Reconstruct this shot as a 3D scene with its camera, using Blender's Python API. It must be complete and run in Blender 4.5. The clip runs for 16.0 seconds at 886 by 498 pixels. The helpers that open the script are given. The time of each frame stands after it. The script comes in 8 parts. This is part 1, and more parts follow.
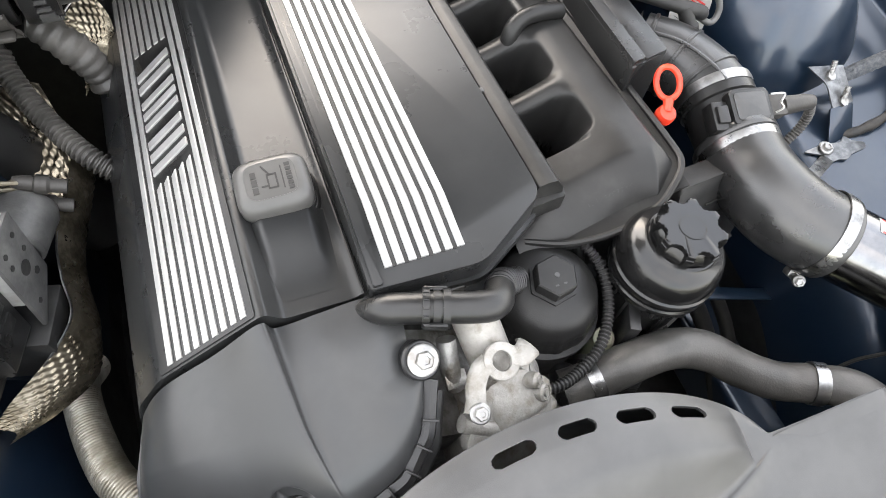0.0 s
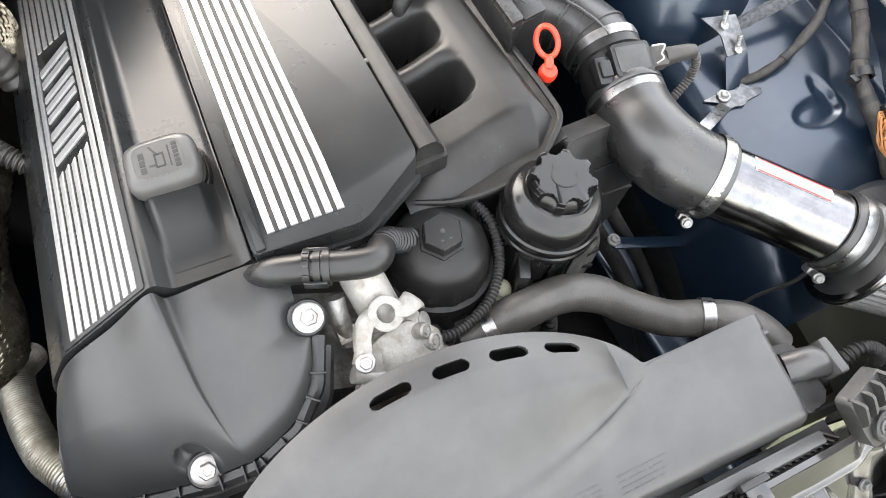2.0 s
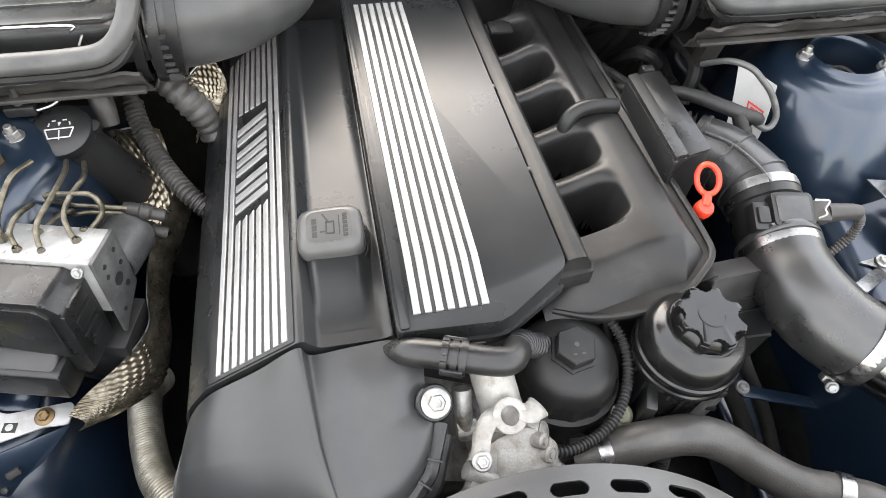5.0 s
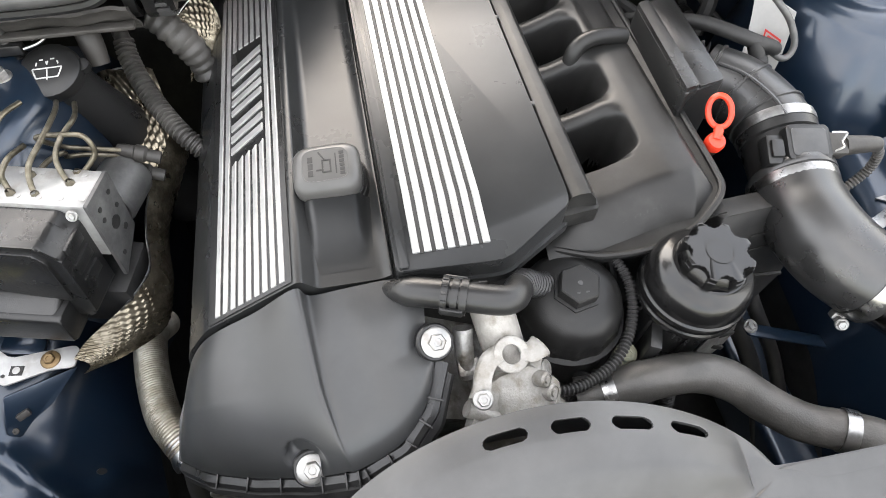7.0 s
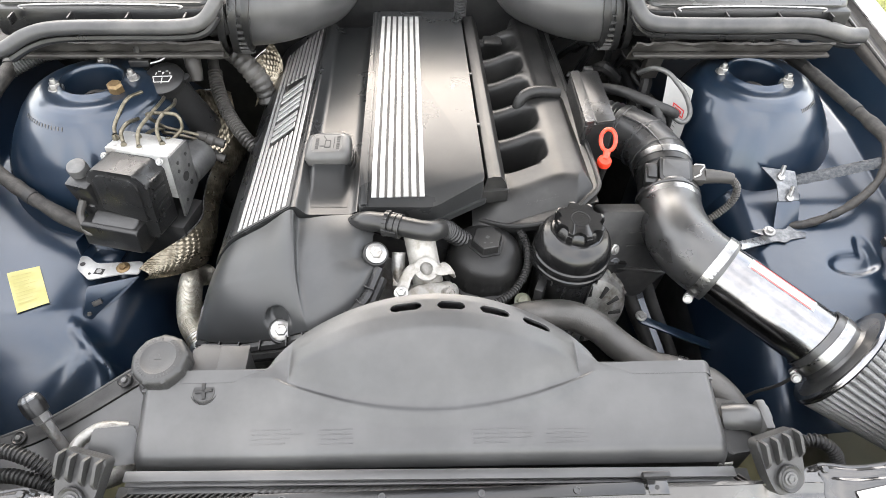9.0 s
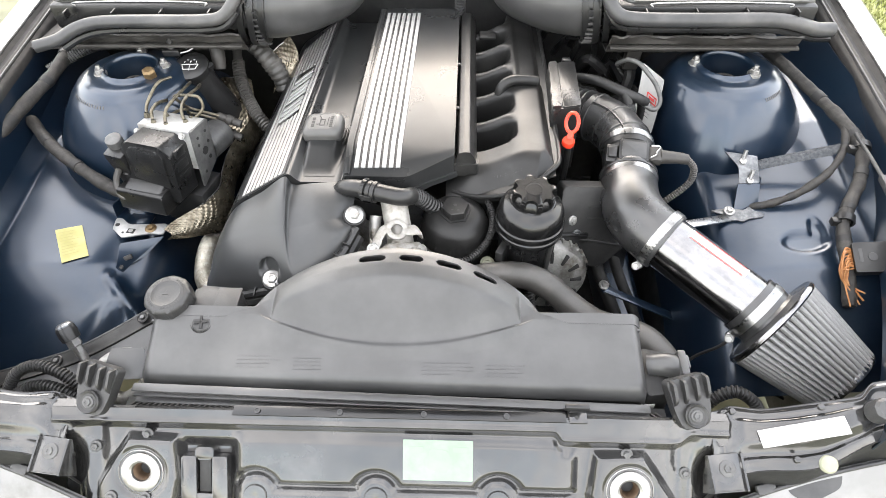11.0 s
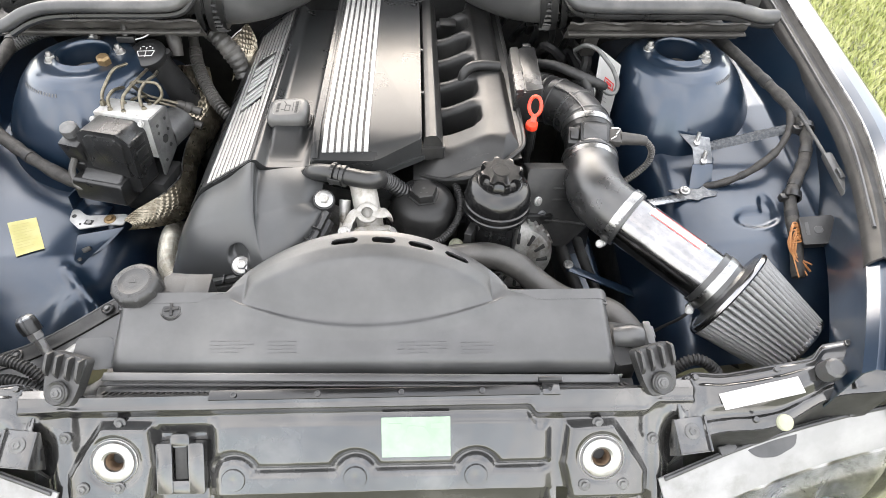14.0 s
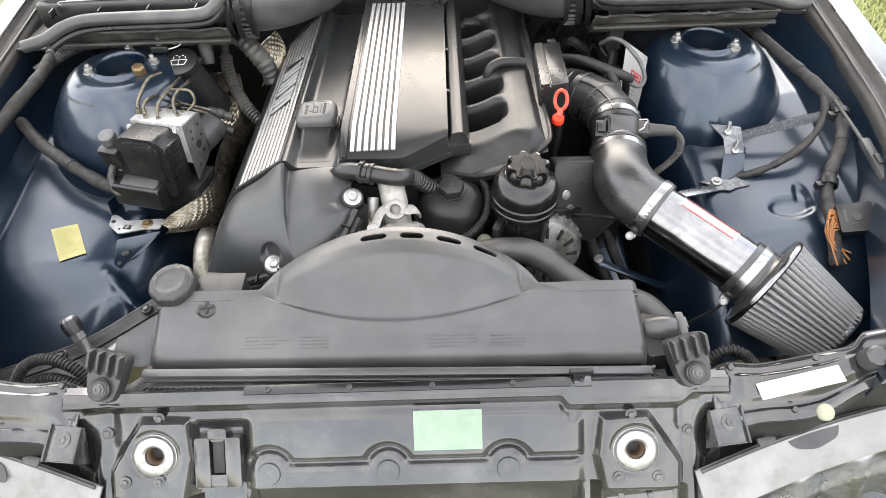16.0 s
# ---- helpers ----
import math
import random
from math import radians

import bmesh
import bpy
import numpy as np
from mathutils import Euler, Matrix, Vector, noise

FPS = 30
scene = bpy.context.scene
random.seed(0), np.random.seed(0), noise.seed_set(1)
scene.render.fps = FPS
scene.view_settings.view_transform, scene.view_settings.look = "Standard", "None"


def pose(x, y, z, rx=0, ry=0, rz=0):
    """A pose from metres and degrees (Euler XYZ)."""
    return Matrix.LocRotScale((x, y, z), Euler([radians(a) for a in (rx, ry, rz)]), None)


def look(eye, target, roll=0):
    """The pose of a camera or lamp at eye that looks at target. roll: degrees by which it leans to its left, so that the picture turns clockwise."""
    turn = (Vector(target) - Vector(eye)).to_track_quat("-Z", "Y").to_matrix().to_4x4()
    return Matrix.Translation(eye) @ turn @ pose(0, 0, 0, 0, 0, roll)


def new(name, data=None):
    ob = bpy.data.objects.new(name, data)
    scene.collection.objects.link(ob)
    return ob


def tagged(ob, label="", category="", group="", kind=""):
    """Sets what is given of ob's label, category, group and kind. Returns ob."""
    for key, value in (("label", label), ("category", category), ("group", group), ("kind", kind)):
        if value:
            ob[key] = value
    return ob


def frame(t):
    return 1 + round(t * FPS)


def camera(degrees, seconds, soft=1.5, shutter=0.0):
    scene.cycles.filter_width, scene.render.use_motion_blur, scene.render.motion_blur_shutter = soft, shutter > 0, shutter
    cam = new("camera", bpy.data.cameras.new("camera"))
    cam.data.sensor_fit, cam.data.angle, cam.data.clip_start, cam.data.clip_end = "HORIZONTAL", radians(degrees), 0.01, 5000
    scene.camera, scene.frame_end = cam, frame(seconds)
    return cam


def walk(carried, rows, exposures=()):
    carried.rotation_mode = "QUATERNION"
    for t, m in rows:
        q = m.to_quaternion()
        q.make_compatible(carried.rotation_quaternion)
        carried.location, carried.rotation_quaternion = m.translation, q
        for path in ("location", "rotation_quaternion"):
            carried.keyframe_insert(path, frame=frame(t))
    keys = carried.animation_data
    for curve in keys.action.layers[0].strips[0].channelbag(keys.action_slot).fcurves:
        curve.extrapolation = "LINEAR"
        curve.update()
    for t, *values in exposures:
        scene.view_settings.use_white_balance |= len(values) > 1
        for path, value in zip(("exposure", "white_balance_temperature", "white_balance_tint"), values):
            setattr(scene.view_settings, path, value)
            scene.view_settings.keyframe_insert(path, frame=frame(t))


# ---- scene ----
cam = camera(70.3, 16.0, soft=0.5)
PATH = [
    (0, (-0.121, 0.212, 1.385), (0.376, 1.115, -0.329), 9.4),
    (0.5, (-0.1, 0.175, 1.417), (0.526, 1.126, -0.227), 13.8),
    (1, (-0.062, 0.149, 1.438), (0.579, 1.153, -0.168), 13.4),
    (1.5, (-0.053, 0.143, 1.437), (0.559, 1.132, -0.19), 12.1),
    (2, (-0.044, 0.142, 1.408), (0.458, 0.994, -0.331), 6.7),
    (2.5, (-0.038, 0.133, 1.39), (0.413, 0.917, -0.394), 3.2),
    (3, (-0.053, 0.125, 1.395), (0.361, 0.969, -0.37), 2.5),
    (3.5, (-0.073, 0.132, 1.419), (0.276, 1.218, -0.224), 2.8),
    (4, (-0.091, 0.144, 1.428), (0.252, 1.314, -0.157), 4.7),
    (6.5, (-0.092, 0.158, 1.41), (0.133, 1.257, -0.246), 2.1),
    (7, (-0.081, 0.155, 1.407), (0.158, 1.198, -0.283), 2.5),
    (7.5, (-0.04, 0.119, 1.416), (0.109, 1.151, -0.291), -0.4),
    (8, (-0.036, 0.043, 1.438), (0.068, 1.27, -0.138), -1.5),
    (8.5, (-0.018, -0.086, 1.465), (0.061, 1.231, -0.037), 0.7),
    (9, (0.015, -0.173, 1.504), (0.108, 1.177, 0.031), 2.1),
    (9.5, (0.075, -0.187, 1.521), (0.105, 1.201, 0.082), -0.1),
    (10, (0.146, -0.22, 1.523), (0.097, 1.136, 0.053), -0.7),
    (10.2, (0.149, -0.245, 1.537), (0.072, 1.095, 0.054), -1.2),
    (12.3, (0.08, -0.31, 1.559), (0.141, 1.076, 0.118), 2.2),
    (12.5, (0.078, -0.308, 1.559), (0.175, 1.044, 0.09), 3.5),
    (13, (0.098, -0.32, 1.551), (0.232, 1.009, 0.063), 4.5),
    (13.5, (0.107, -0.323, 1.549), (0.223, 1.026, 0.077), 3.5),
    (14, (0.106, -0.318, 1.55), (0.186, 1.025, 0.07), 2.0),
    (14.5, (0.106, -0.313, 1.548), (0.141, 1.006, 0.045), 0.6),
    (15, (0.103, -0.316, 1.551), (0.098, 0.963, 0.013), -0.7),
    (15.5, (0.084, -0.331, 1.541), (0.123, 0.973, 0.025), 0.5),
    (16, (0.11, -0.333, 1.542), (0.091, 1.027, 0.075), -2.3),
]
EXPOSURES = [(t, ev, 6680, 12) for t, ev in ((0.0, 2.1), (1.0, 2.12), (2.5, 2.28), (4.0, 2.2), (7.0, 2.03), (8.5, 2.22), (10.0, 2.25), (13.0, 2.15), (14.5, 2.17), (16.0, 1.98))]
walk(cam, [(t, look(eye, target, roll)) for t, eye, target, roll in PATH], EXPOSURES)

# ---- world and light ----
world = bpy.data.worlds.new("overcast_sky")
scene.world = world
world.use_nodes = True
wn = world.node_tree
sky = wn.nodes.new("ShaderNodeTexSky")
sky.sky_type, sky.sun_disc = "NISHITA", False
sky.sun_elevation, sky.sun_rotation = radians(33), radians(353)
sky.air_density, sky.dust_density, sky.ozone_density = 1.6, 2.5, 0.6
# a drifting cloud layer over the clear sky
cloud = wn.nodes.new("ShaderNodeMix")
cloud.data_type = "RGBA"
drift = wn.nodes.new("ShaderNodeTexNoise")
drift.inputs["Scale"].default_value, drift.inputs["Detail"].default_value = 2.2, 5.0
thick = wn.nodes.new("ShaderNodeMapRange")
thick.inputs[1].default_value, thick.inputs[2].default_value, thick.inputs[3].default_value, thick.inputs[4].default_value = 0.38, 0.62, 0.42, 0.95
wn.links.new(drift.outputs["Fac"], thick.inputs[0])
wn.links.new(thick.outputs[0], cloud.inputs[0])
cloud.inputs[7].default_value = (6.0, 6.0, 6.0, 1)
wn.links.new(sky.outputs[0], cloud.inputs[6])
wn.links.new(cloud.outputs[2], wn.nodes["Background"].inputs[0])
wn.nodes["Background"].inputs[1].default_value = 0.19
sun_data = bpy.data.lights.new("sun", "SUN")
sun_data.energy, sun_data.angle, sun_data.color = 0.8, radians(48), (1.0, 0.97, 0.93)
sun = new("sun", sun_data)
sun.matrix_world = look((-0.5, 5.0, 3.7), (0.0, 0.7, 0.9))

# ---- helpers for shapes ----
IDENT = Matrix.Identity(4)


def V(*p):
    return Vector(p)


def finish(bm, name, material, loc=(0, 0, 0), angle=35):
    bmesh.ops.recalc_face_normals(bm, faces=bm.faces)
    me = bpy.data.meshes.new(name)
    bmesh.ops.translate(bm, verts=bm.verts, vec=-Vector(loc))
    for f in bm.faces:
        f.smooth = True
    bm.to_mesh(me)
    bm.free()
    me.set_sharp_from_angle(angle=radians(angle))
    me.materials.append(material)
    return me


def thing(name, label, category, loc, group="", kind=""):
    """An Empty at the base of a thing, which holds its parts."""
    ob = new(name)
    ob.location = loc
    ob.empty_display_size = 0.02
    return tagged(ob, label, category, group, kind)


def whereabouts(ob):
    at = Vector((0, 0, 0))
    while ob:
        at += ob.location
        ob = ob.parent
    return at


def part(name, bm, material, parent, label="", angle=35):
    me = finish(bm, name, material, whereabouts(parent), angle)
    ob = new(name, me)
    ob.parent = parent
    return tagged(ob, label)


def single(name, bm, material, label, category, loc, group="", kind="", angle=35):
    ob = new(name, finish(bm, name, material, loc, angle))
    ob.location = loc
    return tagged(ob, label, category, group, kind)


def structure(name, bm, material, label, angle=35):
    ob = new(name, finish(bm, name, material, (0, 0, 0), angle))
    return tagged(ob, label, "car body", "", "structure")


def settle(ob, k):
    """Scale a finished thing of the front end about the camera's late position over the car's nose, so that it keeps
    its place in view.
    """
    pivot = Vector((0.105, -0.315, 1.55))
    for o in (ob, *ob.children_recursive):
        if o.data:
            o.data.transform(Matrix.Scale(k, 4))
        o.location *= k
    ob.location += pivot * (1 - k)
    return ob


def frame_of(p, z, x=(1, 0, 0)):
    """A matrix at p whose local z points along z."""
    z = Vector(z).normalized()
    x = Vector(x) - z * Vector(x).dot(z)
    if x.length < 1e-4:
        x = Vector((0, 1, 0)) - z * z.y
    x.normalize()
    y = z.cross(x)
    m = Matrix((x, y, z)).transposed().to_4x4()
    m.translation = p
    return m


def box(bm, c, s, rot=(0, 0, 0), bev=0.002, seg=2, m=None):
    mat4 = (m or IDENT) @ pose(*c, *rot) @ Matrix.Diagonal((*s, 1))
    made = bmesh.ops.create_cube(bm, size=1.0, matrix=mat4)["verts"]
    if bev:
        edges = list({e for v in made for e in v.link_edges})
        bmesh.ops.bevel(bm, geom=edges, offset=bev, segments=seg, affect="EDGES", profile=0.5, clamp_overlap=True)
    return bm


def fillet(poly, r, n=4):
    """Round the corners of a closed 2D polygon; r may be one radius or one for each corner."""
    out = []
    k = len(poly)
    for i in range(k):
        ri = r[i] if isinstance(r, (list, tuple)) else r
        p, a, b = Vector(poly[i]), Vector(poly[i - 1]), Vector(poly[(i + 1) % k])
        da, db = a - p, b - p
        d = min(ri, da.length * 0.48, db.length * 0.48)
        if d < 1e-5:
            out.append(tuple(p))
            continue
        s, e = p + da.normalized() * d, p + db.normalized() * d
        for j in range(n + 1):
            t = j / n
            out.append(tuple((1 - t) ** 2 * s + 2 * t * (1 - t) * p + t * t * e))
    return out


def prism(bm, poly, z0, z1, m=None, bev=0.0, seg=2, f=None):
    """A closed polygon in local xy, drawn out from z0 to z1."""
    m = m or IDENT
    f = f or (lambda p: p)
    lo = [bm.verts.new(f(m @ Vector((*p, z0)))) for p in poly]
    hi = [bm.verts.new(f(m @ Vector((*p, z1)))) for p in poly]
    n = len(poly)
    bot, top = bm.faces.new(lo[::-1]), bm.faces.new(hi)
    for i in range(n):
        bm.faces.new((lo[i], lo[(i + 1) % n], hi[(i + 1) % n], hi[i]))
    if bev:
        bmesh.ops.bevel(bm, geom=list(top.edges), offset=bev, segments=seg, affect="EDGES", profile=0.5, clamp_overlap=True)
    return bm


def lathe(bm, prof, m=None, n=32, wave=None):
    """Turn a profile of (radius, height) round local z."""
    m = m or IDENT
    rings = []
    for r, h in prof:
        if r < 1e-6:
            rings.append([bm.verts.new(m @ Vector((0, 0, h)))])
        else:
            ring = []
            for i in range(n):
                a = 2 * math.pi * i / n
                q = r * (wave(a, h) if wave else 1)
                ring.append(bm.verts.new(m @ Vector((q * math.cos(a), q * math.sin(a), h))))
            rings.append(ring)
    for a, b in zip(rings, rings[1:]):
        for i in range(n):
            j = (i + 1) % n
            if len(a) == 1 and len(b) == 1:
                continue
            if len(a) == 1:
                bm.faces.new((a[0], b[j], b[i]))
            elif len(b) == 1:
                bm.faces.new((a[i], a[j], b[0]))
            else:
                bm.faces.new((a[i], a[j], b[j], b[i]))
    return bm


def smooth_path(pts, sub=6):
    pts = [Vector(p) for p in pts]
    if len(pts) < 3:
        return [pts[0].lerp(pts[1], i / sub) for i in range(sub + 1)]
    ext = [2 * pts[0] - pts[1]] + pts + [2 * pts[-1] - pts[-2]]
    out = []
    for i in range(1, len(ext) - 2):
        a, b, c, d = ext[i - 1 : i + 3]
        for j in range(sub):
            t = j / sub
            out.append(0.5 * (2 * b + (c - a) * t + (2 * a - 5 * b + 4 * c - d) * t * t + (3 * b - a - 3 * c + d) * t ** 3))
    return out + [pts[-1]]


def tube(bm, pts, r, n=12, sub=6, cap=True, rib=0.0, pitch=0.004, even=None, flat=1.0, wobble=0.0):
    """A round bar or hose along a smooth path. r: one radius or a function of 0..1. rib: depth of corrugation at that pitch."""
    path = smooth_path(pts, sub)
    if rib or even:
        step = even or pitch / 4
        line, acc = [path[0]], 0.0
        for a, b in zip(path, path[1:]):
            d = (b - a).length
            while acc + d >= step:
                q = (step - acc) / d
                a = a.lerp(b, q)
                line.append(a.copy())
                d = (b - a).length
                acc = 0.0
            acc += d
        path = line
    total = max(1e-6, sum((b - a).length for a, b in zip(path, path[1:])))
    rings, run, up = [], 0.0, None
    for i, p in enumerate(path):
        t = (path[min(i + 1, len(path) - 1)] - path[max(i - 1, 0)]).normalized()
        if up is None:
            up = Vector((0, 0, 1)) if abs(t.z) < 0.9 else Vector((1, 0, 0))
        up = (up - t * up.dot(t)).normalized()
        side = t.cross(up)
        if i:
            run += (p - path[i - 1]).length
        q = r(run / total) if callable(r) else r
        if rib:
            q += rib * (0.5 if (i % 4) in (0, 1) else -0.5)
        if wobble:
            q += wobble * noise.noise(p * 60)
        rings.append([bm.verts.new(p + q * (math.cos(2 * math.pi * k / n) * side + flat * math.sin(2 * math.pi * k / n) * up)) for k in range(n)])
    for a, b in zip(rings, rings[1:]):
        for k in range(n):
            bm.faces.new((a[k], a[(k + 1) % n], b[(k + 1) % n], b[k]))
    if cap:
        bm.faces.new(rings[0][::-1])
        bm.faces.new(rings[-1])
    return bm


def sheet(bm, fn, nu, nv, thick=0.0):
    """A surface fn(u, v), u and v from 0 to 1, with thickness."""
    vs = [[bm.verts.new(fn(i / nu, j / nv)) for j in range(nv + 1)] for i in range(nu + 1)]
    fs = []
    for i in range(nu):
        for j in range(nv):
            fs.append(bm.faces.new((vs[i][j], vs[i + 1][j], vs[i + 1][j + 1], vs[i][j + 1])))
    if thick:
        bmesh.ops.recalc_face_normals(bm, faces=fs)
        if fs[len(fs) // 2].normal.z < 0:
            bmesh.ops.reverse_faces(bm, faces=fs)
        bmesh.ops.solidify(bm, geom=fs, thickness=thick)
    return bm


def along(pts, t):
    """A point at 0..1 along a polyline, by its index."""
    k = t * (len(pts) - 1)
    i = min(int(k), len(pts) - 2)
    return Vector(pts[i]).lerp(Vector(pts[i + 1]), k - i)


def new_bm():
    return bmesh.new()


def hexbolt(bm, p, axis, r=0.008, h=0.006, washer=0.012, dome=0.0):
    """A flanged hexagon bolt head."""
    m = frame_of(p, axis)
    if washer:
        lathe(bm, [(0, -0.001), (washer, -0.001), (washer, 0.0012), (washer * 0.86, 0.0022), (0, 0.0022)], m, 20)
    lathe(bm, [(0, 0.001), (r, 0.001), (r, h - 0.0008), (r * 0.86, h), (r * 0.5, h), (r * 0.45, h - 0.001), (0, h - 0.001)], m, 6)
    return bm


# ---- materials ----
def material(name, col, col2=None, rough=0.5, rough2=None, metal=0.0, scale=30.0, bump=0.0, bscale=400.0, coat=0.0, spec=0.5, mix=(0.4, 0.65), stain=None, stain_scale=6.0, stain_mix=(0.5, 0.7), random_tint=0.0, stretch=None):
    """A surface with two scales of colour, roughness that varies, and fine relief."""
    m = bpy.data.materials.new(name)
    m.use_nodes = True
    nt = m.node_tree
    b = nt.nodes["Principled BSDF"]
    link = nt.links.new
    tc = nt.nodes.new("ShaderNodeTexCoord")
    co = tc.outputs["Object"]
    if stretch:
        mp = nt.nodes.new("ShaderNodeMapping")
        mp.inputs["Scale"].default_value = stretch
        link(co, mp.inputs[0])
        co = mp.outputs[0]

    def ramp(sc, lo, hi, detail=6.0):
        n = nt.nodes.new("ShaderNodeTexNoise")
        n.inputs["Scale"].default_value, n.inputs["Detail"].default_value, n.inputs["Roughness"].default_value = sc, detail, 0.6
        link(co, n.inputs["Vector"])
        r = nt.nodes.new("ShaderNodeMapRange")
        r.inputs[1].default_value, r.inputs[2].default_value = lo, hi
        link(n.outputs["Fac"], r.inputs[0])
        return r.outputs[0]

    def blend(fac, a, c):
        x = nt.nodes.new("ShaderNodeMix")
        x.data_type = "RGBA"
        link(fac, x.inputs[0])
        for s, v in ((x.inputs[6], a), (x.inputs[7], c)):
            if isinstance(v, tuple):
                s.default_value = (*v, 1)
            else:
                link(v, s)
        return x.outputs[2]

    colour = None
    col2 = col2 or tuple(min(1, c * 1.5 + 0.004) for c in col)
    f1 = ramp(scale, *mix)
    colour = blend(f1, col, col2)
    if stain:
        colour = blend(ramp(stain_scale, *stain_mix, 8.0), colour, stain)
    if random_tint:
        oi = nt.nodes.new("ShaderNodeObjectInfo")
        hs = nt.nodes.new("ShaderNodeHueSaturation")
        mr = nt.nodes.new("ShaderNodeMapRange")
        mr.inputs[3].default_value, mr.inputs[4].default_value = 1 - random_tint, 1 + random_tint
        link(oi.outputs["Random"], mr.inputs[0])
        link(mr.outputs[0], hs.inputs["Value"])
        link(colour, hs.inputs["Color"])
        colour = hs.outputs[0]
    link(colour, b.inputs["Base Color"])
    rr = nt.nodes.new("ShaderNodeMapRange")
    rr.inputs[3].default_value, rr.inputs[4].default_value = rough, rough2 if rough2 is not None else min(1, rough + 0.12)
    link(ramp(scale * 0.37 + 3, 0.35, 0.65), rr.inputs[0])
    link(rr.outputs[0], b.inputs["Roughness"])
    b.inputs["Metallic"].default_value = metal
    b.inputs["Specular IOR Level"].default_value = spec
    if coat:
        b.inputs["Coat Weight"].default_value, b.inputs["Coat Roughness"].default_value = coat, 0.2
    if bump:
        n = nt.nodes.new("ShaderNodeTexNoise")
        n.inputs["Scale"].default_value, n.inputs["Detail"].default_value = bscale, 3.0
        link(co, n.inputs["Vector"])
        bp = nt.nodes.new("ShaderNodeBump")
        bp.inputs["Strength"].default_value, bp.inputs["Distance"].default_value = bump, 0.001
        link(n.outputs["Fac"], bp.inputs["Height"])
        link(bp.outputs[0], b.inputs["Normal"])
    return m


BLACK = material("black_satin_plastic", (0.010, 0.0101, 0.0103), (0.018, 0.018, 0.0182), 0.25, 0.4, bump=0.15, bscale=1500, scale=14, spec=0.5, stain=(0.034, 0.0335, 0.0325), stain_scale=11, stain_mix=(0.58, 0.85))
COVER = material("grained_cover_plastic", (0.017, 0.0177, 0.0182), (0.025, 0.0257, 0.0262), 0.24, 0.33, bump=0.05, bscale=1700, scale=9, spec=0.36, stain=(0.026, 0.0265, 0.0265), stain_scale=7, stain_mix=(0.58, 0.85))
# cover plastic in a lighter tone: sky reflected on the nose, put into base colour
VALVEC = material("sky_lit_valve_cover", (0.03, 0.031, 0.032), (0.044, 0.0452, 0.0462), 0.28, 0.4, bump=0.06, bscale=1700, scale=8, spec=0.5, stain=(0.062, 0.062, 0.061), stain_scale=6, stain_mix=(0.52, 0.85))
MANIF = material("matt_manifold_plastic", (0.012, 0.0119, 0.0118), (0.02, 0.0198, 0.0194), 0.32, 0.44, bump=0.15, bscale=1300, scale=18, spec=0.36, stain=(0.042, 0.041, 0.039), stain_scale=9, stain_mix=(0.56, 0.82))
DUSTY = material("dusty_grey_plastic", (0.042, 0.0421, 0.0425), (0.06, 0.06, 0.0603), 0.3, 0.42, bump=0.12, bscale=1500, scale=11, spec=0.6, stain=(0.095, 0.094, 0.091), stain_scale=5, stain_mix=(0.52, 0.85))
GLOSSB = material("glossy_black_plastic", (0.005, 0.005, 0.0052), (0.009, 0.009, 0.0093), 0.16, 0.26, spec=0.55, scale=16, bump=0.06, bscale=900)
CAPGREY = material("handled_grey_cap", (0.07, 0.069, 0.067), (0.09, 0.088, 0.085), 0.3, 0.4, bump=0.08, bscale=1500, scale=16, spec=0.45, stain=(0.085, 0.083, 0.08), stain_scale=18)
DARK = material("dark_rubber", (0.010, 0.010, 0.0102), (0.022, 0.0215, 0.021), 0.48, 0.66, bump=0.2, bscale=900, scale=40)
HOSE = material("worn_rubber_hose", (0.045, 0.043, 0.04), (0.075, 0.071, 0.066), 0.36, 0.5, bump=0.3, bscale=500, scale=24, stain=(0.12, 0.113, 0.102), stain_scale=16, stain_mix=(0.54, 0.84))
SILIC = material("black_silicone", (0.017, 0.017, 0.0172), (0.028, 0.028, 0.0285), 0.25, 0.36, bump=0.15, bscale=1200, scale=20, spec=0.85)
STRIPE = material("silver_trim", (0.42, 0.42, 0.415), (0.5, 0.5, 0.49), 0.3, 0.42, metal=0.5, scale=50, stain=(0.42, 0.42, 0.41), stain_scale=20, stain_mix=(0.58, 0.85))
ALU = material("stained_cast_aluminium", (0.26, 0.256, 0.245), (0.4, 0.395, 0.38), 0.36, 0.55, metal=0.75, scale=55, bump=0.8, bscale=260, stain=(0.09, 0.075, 0.055), stain_scale=34, stain_mix=(0.48, 0.7))
ZINC = material("zinc_steel", (0.3, 0.297, 0.288), (0.39, 0.386, 0.375), 0.3, 0.44, metal=0.85, scale=90, bump=0.1, stain=(0.15, 0.125, 0.095), stain_scale=60, stain_mix=(0.56, 0.8))
CHROME = material("polished_aluminium", (0.19, 0.19, 0.196), (0.25, 0.25, 0.256), 0.13, 0.24, metal=1.0, scale=22, bump=0.05, bscale=130, stain=(0.28, 0.28, 0.285), stain_scale=30)
CASTPALE = material("pale_cast_aluminium", (0.27, 0.26, 0.24), (0.36, 0.348, 0.325), 0.42, 0.56, metal=0.3, scale=60, bump=0.5, bscale=420, stain=(0.15, 0.128, 0.095), stain_scale=42, stain_mix=(0.5, 0.72))
GALV = material("galvanised_sheet", (0.33, 0.33, 0.325), (0.42, 0.42, 0.41), 0.34, 0.48, metal=0.35, scale=40, stain=(0.22, 0.205, 0.18), stain_scale=25)
